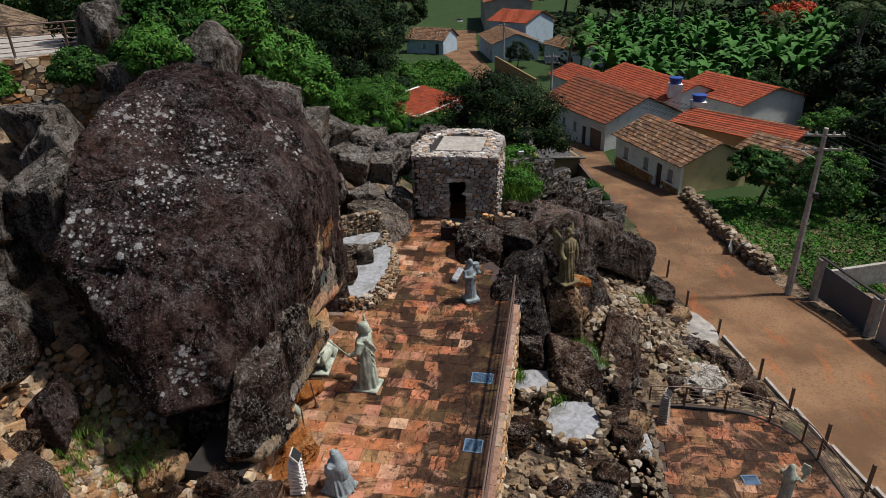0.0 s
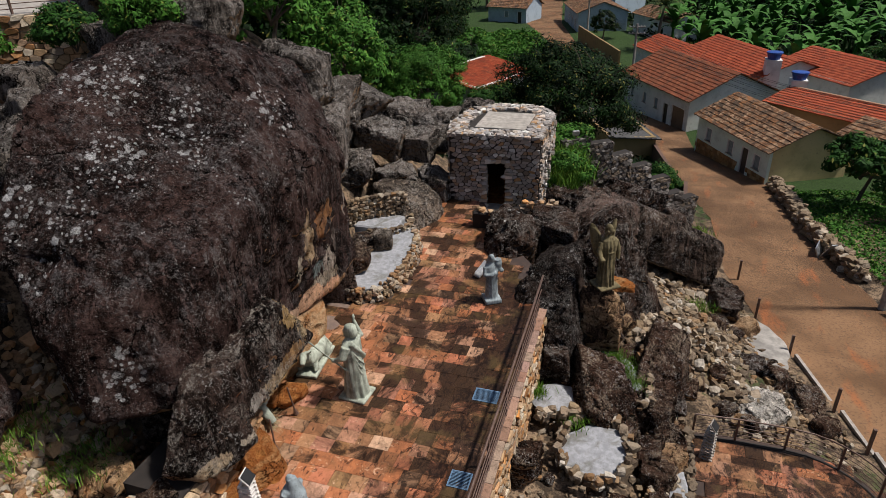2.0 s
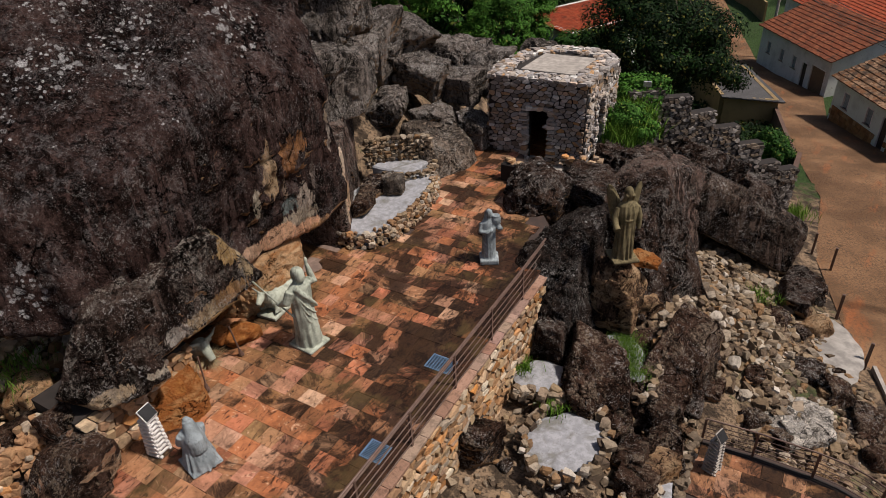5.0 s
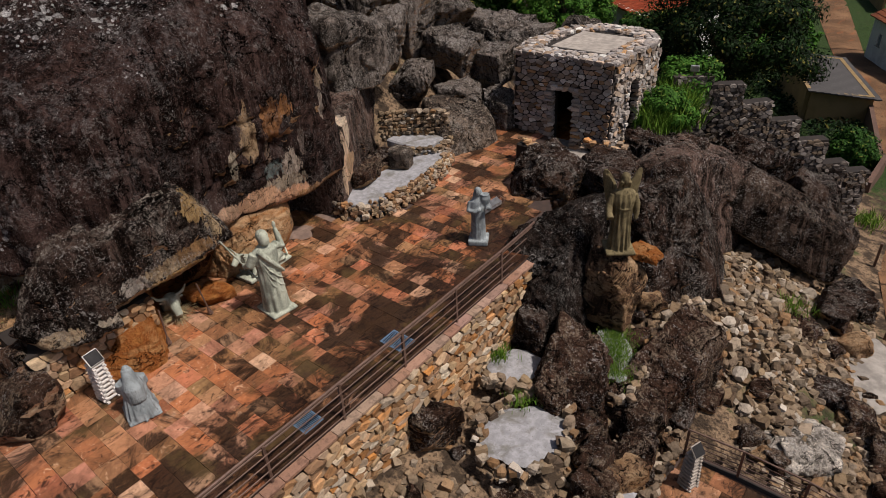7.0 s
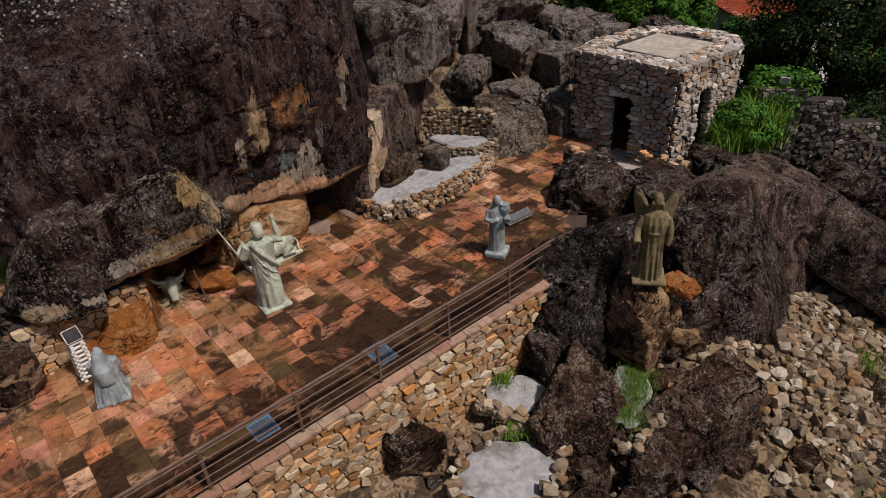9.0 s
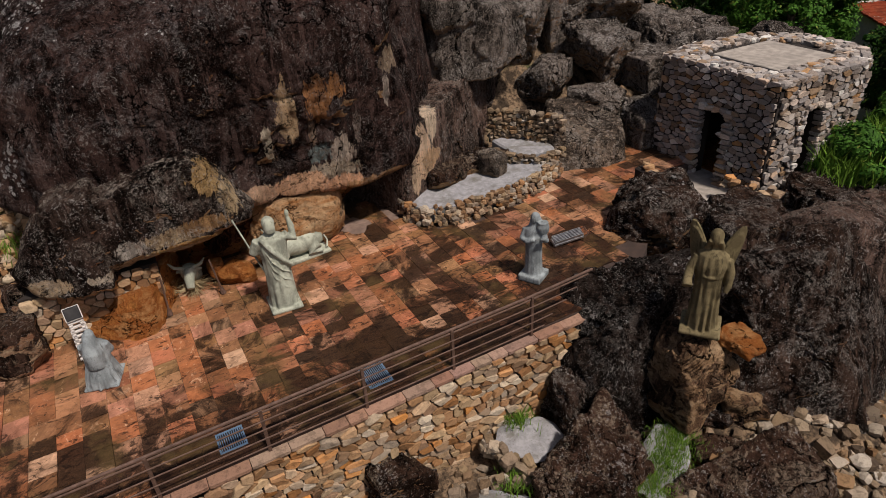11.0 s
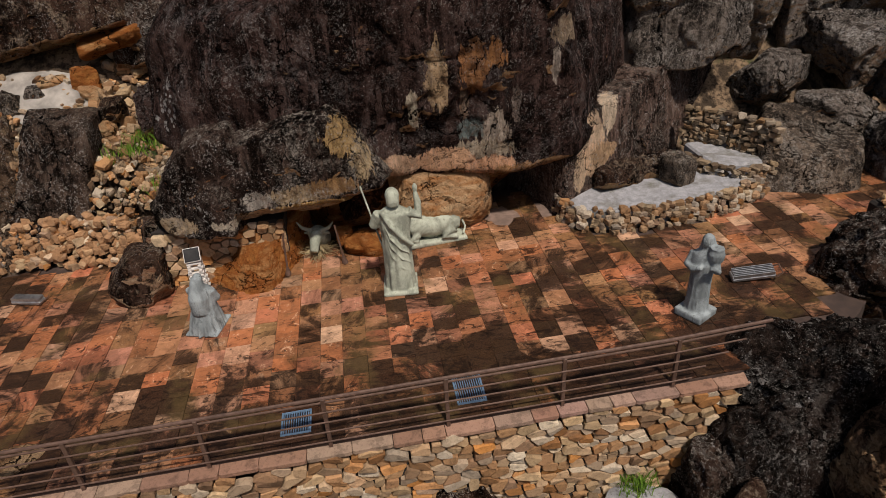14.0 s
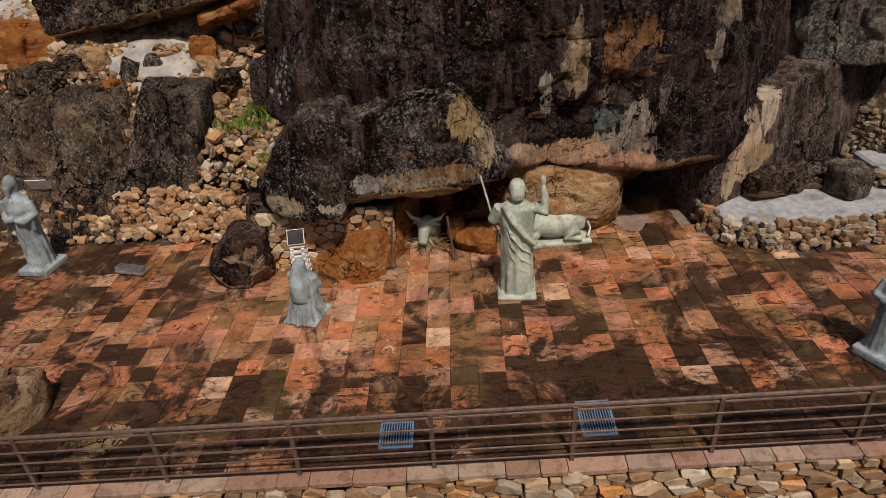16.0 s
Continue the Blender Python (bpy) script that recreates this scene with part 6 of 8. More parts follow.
bm, k = standing(7, 2.2, arms="front", beard=True, plinth=(.36, .32, .16))
statue("bearded_statue", bm, at_floor(-7.3, 4.8, -8), STATUE_BLUE, "grey cement statue of a bearded robed figure")

bm, k = standing(9, 1.68, arms="", hood=True, plinth=(.34, .34, .16), folds=13, depth=.07)
lathe(bm, [(.0, .2, 1.2, .08, .08), (.0, .2, 1.27, .13, .13), (.0, .2, 1.38, .145, .145), (.0, .2, 1.47, .11, .11), (.0, .2, 1.5, .125, .125)], 18)
tube(bm, [(0, .2, 1.26), (.1, .32, 1.1), (.2, .26, 1.2)], [.075, .075, .05], 12)
tube(bm, [(0, -.2, 1.26), (.1, -.24, 1.02), (.24, -.06, 1.06), (.22, .1, 1.14)], [.08, .075, .06, .045], 12)
statue("carrying_statue", bm, at_floor(-2.85, 20.2, -60), STATUE_BLUE, "weathered grey cement statue carrying a round jar on its shoulder")

# the angel on its rock
bm, k = standing(12, 2.2, arms="", plinth=(.36, .36, .09), folds=13, depth=.15)
tube(bm, [(.0, -.26, 1.62), (.06, -.36, 1.36), (.2, -.38, 1.2), (.32, -.36, 1.1)], [.09, .09, .085, .1], 12)
tube(bm, [(0, .26, 1.62), (.04, .34, 1.36), (.1, .34, 1.1), (.16, .31, .98)], [.09, .085, .07, .045], 12)
for y in (-.02, .02):
    tube(bm, [(.09, y * 4, 2.02), (.02, y * 5.6, 1.9), (-.02, y * 6.5, 1.72), (.06, y * 7.5, 1.56)], [.05, .055, .05, .03], 8)
for s in (-1, 1):
    edge = ((.1, 1.62), (.2, 1.86), (.32, 2.06), (.42, 2.17), (.49, 2.17), (.52, 2.06), (.5, 1.84), (.46, 1.6), (.4, 1.34), (.32, 1.1), (.24, .94), (.17, 1.02), (.12, 1.3))
    for layer, f in ((0.0, 1.0), (.035, .8)):
        front = [bm.verts.new((-.15 - .34 * y + layer, s * (.3 + (y - .3) * f) * .95, 1.55 + (z - 1.55) * f)) for y, z in edge]
        back = [bm.verts.new((v.co.x - .065, v.co.y, v.co.z)) for v in front]
        n = len(edge)
        bm.faces.new(front if s > 0 else front[::-1])
        bm.faces.new(back[::-1] if s > 0 else back)
        for i in range(n):
            q = (front[i], back[i], back[(i + 1) % n], front[(i + 1) % n])
            bm.faces.new(q if s > 0 else q[::-1])
tube(bm, [(.01, 0, 1.27), (.01, 0, 1.31)], [.24, .24], 24)
statue("angel_statue", bm, pose(0.56, 21.78, 0.27, 0, 0, -52), STATUE_OLD, "brown-stained cement angel statue with upright wings on a rock", voxel=.016)

# the lying ox on its plinth
bm = bmesh.new()
box(bm, -.85, .8, -.34, .34, 0, .12, .015)
tube(bm, [(-.72, 0, .42), (-.45, 0, .46), (0, 0, .44), (.4, 0, .48), (.6, 0, .52)], [.16, .3, .31, .28, .2], 18)
tube(bm, [(.45, 0, .55), (.72, .02, .78), (.82, .03, .86)], [.2, .15, .12], 14)
tube(bm, [(.78, .03, .9), (.98, .08, .8), (1.1, .1, .74)], [.13, .1, .075], 12)
for s in (-1, 1):
    tube(bm, [(.8, .03 + s * .08, .95), (.78, .03 + s * .24, 1.0), (.84, .03 + s * .3, 1.12)], [.035, .03, .015], 8)
    tube(bm, [(.76, .03 + s * .1, .9), (.7, .03 + s * .24, .88)], [.05, .02], 8)
    tube(bm, [(-.5, s * .22, .38), (-.25, s * .33, .22), (-.6, s * .33, .17)], [.17, .1, .06], 10)
    tube(bm, [(.4, s * .2, .32), (.62, s * .28, .2), (.4, s * .28, .17)], [.11, .07, .05], 10)
tube(bm, [(-.8, 0, .45), (-.86, .1, .3), (-.75, .28, .18)], [.04, .03, .04], 8)
statue("lying_ox_statue", bm, at_floor(-6.95, 15.9, -84) @ Matrix.Scale(.9, 4), STATUE, "pale green cement statue of a lying ox on a plinth", voxel=.025)

# the horned head over a bundle of straw, and the seated figure behind it
bm = bmesh.new()
tube(bm, [(-.3, 0, .25), (-.05, 0, .5), (.12, 0, .55)], [.24, .22, .15], 14)
tube(bm, [(.05, 0, .58), (.3, 0, .42), (.42, 0, .3)], [.15, .11, .09], 12)
for s in (-1, 1):
    tube(bm, [(.05, s * .1, .66), (.02, s * .3, .7), (.02, s * .42, .86)], [.05, .045, .02], 8)
    tube(bm, [(0, s * .13, .6), (-.04, s * .3, .54)], [.06, .03], 8)
statue("donkey_statue", bm, at_floor(-7.08, 13.3, -12, -.02), STATUE, "pale green cement animal head with long horns in the cave")
bm = bmesh.new()
folded(bm, [(0, 0, 0, .34, .36), (0, 0, .3, .3, .33), (0, 0, .62, .2, .24), (0, 0, .78, .1, .12)], seed=4)
ball(bm, (0.03, 0, .88), .12, 12)
statue("seated_statue", bm, at_floor(-7.75, 12.75, 0), STATUE, "pale green cement seated figure in the cave shadow")
rng = random.Random(5)
bm = bmesh.new()
for i in range(240):
    a, r = rng.uniform(0, 6.28), rng.uniform(.12, .55)
    p = Vector((r * math.cos(a) * .3, r * math.sin(a) * .3, rng.uniform(.05, .3)))
    q = Vector((r * math.cos(a), r * math.sin(a), rng.uniform(.01, .25)))
    tube(bm, [p, q], [.008, .003], 3, False)
solid("straw_bundle", bm, STRAW, at_floor(-7.0, 13.3), "spread bundle of dry straw under the animal head", "straw", "", "stuff")


def stake(x, y, lean):
    t = thing("spotlight_stake", at_floor(x, y), "brown iron stake with a flared foot beside the cave", "stake", "stakes by the cave")
    d = Vector((lean[0], lean[1], 1)).normalized()
    part("rod", tube(bmesh.new(), [d * .1, d * .98], .022, 8), IRON, t)
    part("foot", lathe(bmesh.new(), [(0, 0, 0, .05, .05), (0, 0, .05, .07, .07), (d.x * .2, d.y * .2, .2, .035, .035)], 8), IRON, t)
    return t


stake(-6.3, 12.62, (-.05, .04))
stake(-6.45, 13.87, (-.05, -.12))


def slat_tower(m, height, turn=0.0, lean=0.0, wood=None):
    wood = wood or WHITE_WOOD
    """A little tower of white slats stacked crosswise, with a dark lamp panel on top."""
    t = thing("slat_tower_lamp", m, "small tower of stacked pale slats with a dark lamp", "lamp", "slat tower lamps")
    n = int((height - .25) / .055)
    me = to_mesh(box(bmesh.new(), -.19, .19, -.032, .032, -.021, .021, .004), "slat")
    me.materials.append(wood)
    for i in range(n):
        for s in (-1, 1):
            o = new("slat", me)
            o.parent = t
            w = 1 - .25 * i / n
            o.matrix_basis = pose(lean * i / n, 0, .03 + i * .055, 0, 0, turn + (90 if i % 2 else 0) + random.Random(i).uniform(-4, 4)) @ pose(0, s * .13 * w, 0) @ Matrix.Diagonal((w, 1, 1, 1))
    head = part("lamp_head", boxed(-.15, .15, -.16, .16, 0, .05, .01), wood, t, m=pose(lean + .03, 0, height - .16, 0, 50, 0))
    part("panel", boxed(-.135, .135, -.145, .145, .052, .062), PANEL, head, "black panel")
    return t


slat_tower(at_floor(-5.85, 10.9, 8), 1.28)


def fallen_lamp(m):
    t = thing("floodlight", m, "fallen aluminium floodlight on the tiles", "floodlight", "floodlights")
    part("body", box(bmesh.new(), -.3, .3, -.09, .09, .03, .1, .015), STEEL, t)
    fin = to_mesh(box(bmesh.new(), -.28, .28, -.006, .006, .1, .16), "fin")
    fin.materials.append(STEEL)
    for i in range(6):
        o = new("fin", fin)
        o.parent = t
        o.matrix_basis = Matrix.Translation((0, -.075 + i * .03, 0))
    part("bracket", tube(bmesh.new(), [(.3, -.1, .06), (.38, -.08, .12), (.38, .08, .12), (.3, .1, .06)], .012, 6), IRON, t)
    return t


fallen_lamp(at_floor(-6.78, 7.0, 75) @ Matrix.Scale(1.15, 4))
fallen_lamp(at_floor(-3.6, 21.75, 78) @ pose(0, 0, .05, 18, -8, 0) @ Matrix.Scale(1.35, 4))


def grate(m, w, l):
    t = thing("floor_grate", m, "blue-grey slotted drain grate set in the floor", "grate", "floor grates")
    bm = bmesh.new()
    for a in ((-w, w, -l, -l + .03), (-w, w, l - .03, l), (-w, -w + .03, -l + .03, l - .03), (w - .03, w, -l + .03, l - .03)):
        box(bm, *a, 0, .022)
    part("frame", bm, GRATE_BLUE, t)
    bar = to_mesh(box(bmesh.new(), -w + .03, w - .03, -.007, .007, .004, .02), "bar")
    bar.materials.append(GRATE_BLUE)
    n = int((2 * l - .06) / .036)
    for i in range(n):
        o = new("bar", bar)
        o.parent = t
        o.matrix_basis = Matrix.Translation((0, -l + .03 + (i + .5) * (2 * l - .06) / n, 0))
    # No hole below: a black plate under the bars paints the dark depth.
    part("pit", boxed(-w + .03, w - .03, -l + .03, l - .03, -.008, .002), BLACK, t)


GRATES = ((-1.9, 15.8), (-1.8, 12.98))
for (gx, gy), gw in zip(GRATES, (.33, .25)):
    grate(pose(gx, gy, terrace_z(gy) + .012, 1.7, 0, 0), gw, .24)
grate(pose(6.5, 16.5, LOW_Z + .012, 0, 0, 10), .25, .2)

# ---- the railing along the edge ----
RAIL_X = -1.27
rail = thing("terrace_railing", None, "brown iron railing with horizontal bars along the terrace edge", "railing")
post_y = [13.52 + 1.835 * i for i in range(-8, 4)]


def rail_z(y):
    return terrace_z(y) - .09


post_me = to_mesh(box(bmesh.new(), -.03, .03, -.03, .03, 0, .99, .004), "post")
post_me.materials.append(IRON)
for y in post_y:
    o = new("post", post_me)
    o.parent = rail
    o.matrix_basis = pose(RAIL_X, y, rail_z(y))
for h, r, past in ((1.0, .03, 1.5), (.92, .02, 1.4), (.75, .014, 1.1), (.55, .014, .85), (.35, .014, .5), (.15, .014, .3)):
    y0, y1 = post_y[0] - .4, post_y[-1] + past
    part("bar", tube(bmesh.new(), [(RAIL_X + (.0 if h > .9 else .03), y, rail_z(y) + h + (.04 * max(0, y - 19.1) if y > 19.1 else 0)) for y in (y0, 8, 14, 19.0, y1)], r, 8), IRON, rail)

# ---- rocks that lie on or beside the tiles ----
for at, r, seed, m, label, kw in (
        ((-6.45, 9.6, 0.12), (.92, .95, .9), 401, BAND_ROCK, "rounded rock with a black crust at the floor's edge", {}),
        ((-2.6, 6.7, -.1), (.65, .75, .6), 403, OCHRE_FACE, "black-crusted rock standing among the tiles", {}),
        ((-1.95, 8.45, -.32), (.4, .62, .16), 405, OCHRE_FACE, "low rock breaking through the tiles", {}),
        ((-7.3, 10.0, .7), (.7, .6, .55), 411, BAND_ROCK, "ochre rock at the foot of the slope", {}),
        ((-6.9, 14.35, .12), (.38, .5, .28), 419, WARM_ROCK, "ochre stone at the mouth of the cave", {})):
    rock("terrace_rock", at, r, seed, m, label, "rock", "rocks on the terrace", sub=5, rough=.07, crack=.03, **kw)
rock("cave_red_stone", (-7.2, 13.9, .25), (.25, .3, .28), 421, WARM_ROCK, "reddish stone in the cave mouth", "rock", sub=4)

# ---- sand beds, borders, scree and small plants on the slope ----
def patch(name, outline, z, material, label, category, dome=0.012, n=48, kind="", drape=False):
    """A flat-domed bed inside an ellipse-like outline (cx, cy, rx, ry, turn)."""
    px, py, rx, ry, turn = outline
    bm = bmesh.new()
    rings = []
    c = bm.verts.new((0, 0, dome))
    for f in (0.2, 0.4, 0.6, 0.8, 1.0):
        ring = []
        for i in range(n):
            a = 2 * math.pi * i / n
            w = f * (1 + 0.1 * math.sin(2 * a + px) + 0.05 * math.sin(5 * a + py) + 0.03 * math.sin(11 * a))
            lx, ly = rx * w * math.cos(a), ry * w * math.sin(a)
            lz = dome * (1 - f * f) - (0.05 if f == 1.0 else 0)
            if drape:
                q = pose(px, py, 0, 0, 0, turn) @ Vector((lx, ly, 0))
                lz += float(ground_z(np.array([q.x]), np.array([q.y]))[0]) - z
            ring.append(bm.verts.new((lx, ly, lz)))
        rings.append(ring)
    for i in range(n):
        bm.faces.new((c, rings[0][i], rings[0][(i + 1) % n]))
        for a, b in zip(rings, rings[1:]):
            bm.faces.new((a[i], b[i], b[(i + 1) % n], a[(i + 1) % n]))
    return solid(name, bm, material, pose(px, py, z, 0, 0, turn), label, category, "", kind, True)


patch("sand_bed", (0.95, 16.8, 0.8, 1.15, -15), -2.04, SAND, "round bed of white sand ringed with stones", "sand bed")
patch("sand_bed", (-0.45, 18.5, 0.75, 0.6, 20), -1.92, SAND, "white sand bed at the foot of the wall", "sand bed")
patch("sand_bed", (1.35, 20.4, 0.42, 1.2, 32), -1.9, SAND, "narrow sand bed with fresh grass", "sand bed")
patch("sand_bed", (3.05, 17.6, 0.4, 1.2, 8), -3.05, SAND, "white sand gully beside the lower terrace", "sand bed")
patch("sand_bed", (6.8, 27.0, 0.8, 1.8, 14), -4.62, SAND_DIRTY, "pale sand strip beside the roadside posts", "sand bed")
for px, py, rx, ry, turn, label in ((-11.0, 6.8, .65, 1.5, -8, "pale sand pocket on the rubble slope"), (-12.2, 3.2, .9, 1.3, 0, "white sand on the upper slope")):
    patch("sand_bed", (px, py, rx, ry, turn), float(ground_z(np.array([px]), np.array([py]))[0]) + .0, SAND_DIRTY, label, "sand bed", dome=.1, drape=True)
patch("sand_bed", (-7.55, 18.2, 0.8, 1.0, 0), terrace_z(18) + 0.0, plain("pinkish_cave_floor", (0.2, 0.14, 0.11), .8), "pinkish bare floor at the edge of the cave", "sand bed")


def along(points, step, rng, spread=0.08):
    out = []
    for a, b in zip(points, points[1:]):
        a, b = Vector(a), Vector(b)
        n = max(1, int((b - a).length / step))
        for i in range(n):
            p = a.lerp(b, (i + rng.random()) / n)
            out.append(p + Vector((rng.uniform(-spread, spread), rng.uniform(-spread, spread), rng.uniform(-.03, .05))))
    return out


def border(name, points, step, size, material, label, rng, layers=2, h=.12):
    t = thing(name, None, label, "stone border")
    places = []
    for k in range(layers):
        for p in along(points, step, rng):
            s = rng.uniform(*size)
            places.append(sized(p.x, p.y, p.z + k * h, s, s * rng.uniform(.6, 1), s * rng.uniform(.5, .85), rng.uniform(-15, 15), rng.uniform(-15, 15), rng.uniform(0, 180)))
    stones("border_stones", places, material, t, lambda p: True, 140, piece="stone", seed=len(places))
    return t


rng = random.Random(77)
ringp = [(0.95 + .95 * math.cos(a), 16.8 + 1.3 * math.sin(a), -2.05) for a in np.linspace(0.4, 6.6, 20)]
border("stone_border", ringp, .15, (.16, .34), SCREE, "ring of loose stones round the sand bed", rng)
border("stone_border", [(1.95, 21.6, -1.9), (2.2, 20.4, -2.0), (2.35, 19.2, -2.1), (1.9, 18.9, -2.2)], .14, (.16, .3), SCREE, "row of stones edging the grass bed", rng)
border("stone_border", [(3.62, 12.0, -3.5), (3.62, 15.0, -3.45), (3.6, 19.6, -3.4)], .12, (.16, .3), SCREE, "low dry stone edge of the lower terrace", rng, 3, .13)
border("stone_border", [(-.9, 17.6, -1.95), (-.1, 17.75, -1.95), (.4, 18.0, -1.9)], .13, (.18, .34), SCREE, "short row of stones across the sand", rng)


def scatter(region, count, size, rng, sink=.3):
    out = []
    x0, x1, y0, y1, keep = region
    while len(out) < count:
        x, y = rng.uniform(x0, x1), rng.uniform(y0, y1)
        if not keep(x, y):
            continue
        s = rng.uniform(*size) * rng.choice((.6, .8, 1, 1, 1.4))
        z = float(ground_z(np.array([x]), np.array([y]))[0])
        out.append(sized(x, y, z + s * (.35 - sink), s, s * rng.uniform(.6, 1), s * rng.uniform(.5, .95), rng.uniform(-30, 30), rng.uniform(-30, 30), rng.uniform(0, 180)))
    return out


stones("scree_stones", scatter((1.5, 5.6, 21.8, 30.5, lambda x, y: x > 1.2 + (y - 22) * .08), 1250, (.12, .3), rng, .02), SCREE_J, None, None, 0, label="slope of loose pale stones between the rocks and the road", kind="stuff", category="scree")
stones("roadside_stones", scatter((4.5, 8.8, 20.3, 33, lambda x, y: x < float(road_l(y)) - .5), 800, (.1, .26), rng, .15), SCREE_J, None, None, 0, label="loose stones and rubble beside the roadside posts", kind="stuff", category="rubble")
SLOPE_J = stone_material("slope_rubble", tuple(tuple(c * .8 for c in t) for t in RUBBLE_TONES), "island", .7)
stones("slope_stones", scatter((-12.6, -7.9, 2.5, 11.6, lambda x, y: not (x < -11.45 and y > 3.8) and (((x + 11.0) / .65) ** 2 + ((y - 6.9) / 1.3) ** 2 > 1 or rng.random() < .15)), 2900, (.06, .22), rng, .12), SLOPE_J, None, None, 0, label="ochre rubble strewn over the hillside beside the terrace", kind="stuff", category="rubble")
stones("hollow_stones", scatter((-13.8, -9.4, 8.2, 11.8, lambda x, y: True), 650, (.1, .3), rng, .1), RUBBLE_J, None, None, 0, label="pale rubble lying in the hollow beside the boulder", kind="stuff", category="rubble")
stones("garden_stones", scatter((-1.0, 3.5, 11.5, 22, lambda x, y: ((x - .95) / .8) ** 2 + ((y - 16.8) / 1.15) ** 2 > 1 and not (-1 < x < .3 and 17.9 < y < 19.1)), 620, (.1, .24), rng, .1), SCREE_J, None, None, 0, label="small stones scattered between the sand beds", kind="stuff", category="rubble")
places = []
for i in range(800):
    y = rng.uniform(3.0, 11.6)
    h = rng.uniform(0, 1)
    edge = np.interp(y, (3, 8, 9.2, 10.5, 11.6), (-8.55, -8.0, -7.3, -7.0, -7.0))
    s = rng.uniform(.09, .27)
    places.append(sized(edge - .05 - h * .62 + rng.uniform(-.1, .1), y, terrace_z(y) + .05 + h * 1.0, s, s * .9, s * .75, rng.uniform(-20, 20), rng.uniform(-20, 20), rng.uniform(0, 180)))
foot = thing("rubble_bank", None, "bank of ochre field stones at the edge of the tiles", "rubble")
stones("bank_stones", places, RUBBLE, foot, lambda p: True, 300, piece="stone", seed=9)
plaque = thing("plaque", pose(-8.75, 4.35, 1.0, 0, -62, 0), "small white plaque with blue writing leaning on the slab", "plaque")
part("board", boxed(-.16, .16, -.24, .24, 0, .02, .004), WHITE_WOOD, plaque)
for i in range(3):
    part("writing_bar", boxed(-.09 + i * .08, -.065 + i * .08, -.18 + .02 * i, .18 - .03 * i, .021, .024), GRATE_BLUE, plaque, "illegible line of blue writing")
infill = thing("cave_infill_wall", None, "dry stone infill of ochre stones under the boulder", "wall")
part("backing", boxed(-8.1, -6.67, 9.95, 12.7, -.6, 1.1), MORTAR, infill)

# ---- planting bed with white sand before the grey rock face ----
BED = [(-7.6, 19.05), (-7.0, 19.0), (-6.4, 19.3), (-6.08, 19.9), (-6.02, 20.8), (-6.08, 21.8), (-6.2, 22.7), (-6.6, 23.6), (-7.1, 24.2)]
bed = thing("planting_bed", None, "curved planting bed of rubble filled with white sand", "planting bed")
bm = bmesh.new()
up = [bm.verts.new((x - .16, y, terrace_z(y) + .43)) for x, y in BED] + [bm.verts.new((-8.6, 24.2, .66)), bm.verts.new((-8.6, 18.8, .52))]
bm.faces.new(up)
low = [bm.verts.new((v.co.x, v.co.y, -.3)) for v in up]
for i in range(len(up)):
    bm.faces.new((up[i], low[i], low[(i + 1) % len(up)], up[(i + 1) % len(up)]))
bmesh.ops.recalc_face_normals(bm, faces=bm.faces)
part("sand_fill", bm, SAND, bed, "white sand")
places = []
pts = [Vector((x, y, 0)) for x, y in BED]
for k in range(5):
    for p in along(pts, .15, rng, .04):
        s = rng.uniform(.1, .24)
        places.append(sized(p.x + .06 - .05 * k, p.y, terrace_z(p.y) + .05 + k * .1 + rng.uniform(-.02, .02), s, s, rng.uniform(.11, .17), rng.uniform(-8, 8), rng.uniform(-8, 8), rng.uniform(0, 180)))
stones("bed_stones", places, BEDSTONE, bed, lambda p: True, 300, piece="stone", seed=12)
upper = thing("upper_bed_wall", None, "low rubble wall round a smaller bed of white sand", "wall")
part("sand_fill", box(bmesh.new(), -8.9, -7.25, 22.9, 24.2, .3, .84, .05), SAND, upper, "white sand")
places = []
for k in range(3):
    for p in along([(-8.2, 22.55, 0), (-7.4, 22.8, 0), (-6.9, 23.5, 0), (-7.05, 24.3, 0)], .2, rng, .03):
        places.append(sized(p.x, p.y, .64 + k * .1, rng.uniform(.16, .28), .2, rng.uniform(.09, .14), rng.uniform(-8, 8), rng.uniform(-8, 8), rng.uniform(0, 180)))
for k in range(9):
    for p in along([(-9.2, 23.0, 0), (-8.4, 23.75, 0), (-7.3, 24.45, 0)], .16, rng, .03):
        places.append(sized(p.x, p.y, .7 + k * .125, rng.uniform(.16, .3), .22, rng.uniform(.1, .16), rng.uniform(-8, 8), rng.uniform(-8, 8), rng.uniform(0, 180)))
stones("upper_stones", places, SCREE, upper, lambda p: True, 200, piece="stone", seed=14)

# ---- steps and low wall before the hut, ruined wall beyond it ----
steps = thing("hut_steps", None, "rough stone steps and low wall before the hut door", "steps")
places = []
for k in range(9):
    for p in along([(-4.85, 25.3, 0), (-4.3, 25.1, 0), (-3.7, 24.9, 0), (-3.3, 24.85, 0)], .16, rng, .08):
        places.append(sized(p.x, p.y, .12 + k * .11 + rng.uniform(-.03, .03), rng.uniform(.16, .32), .22, rng.uniform(.08, .14), rng.uniform(-8, 8), rng.uniform(-8, 8), rng.uniform(0, 180)))
for k in range(3):
    for p in along([(-3.3, 26.7, 0), (-2.6, 26.7, 0), (-1.9, 27.05, 0)], .24, rng, .1):
        places.append(sized(p.x, p.y, .5 + k * .13, rng.uniform(.16, .32), .24, .13, rng.uniform(-8, 8), rng.uniform(-8, 8), rng.uniform(0, 180)))
stones("step_stones", places, RUBBLE, steps, lambda p: True, 220, piece="stone", seed=15)
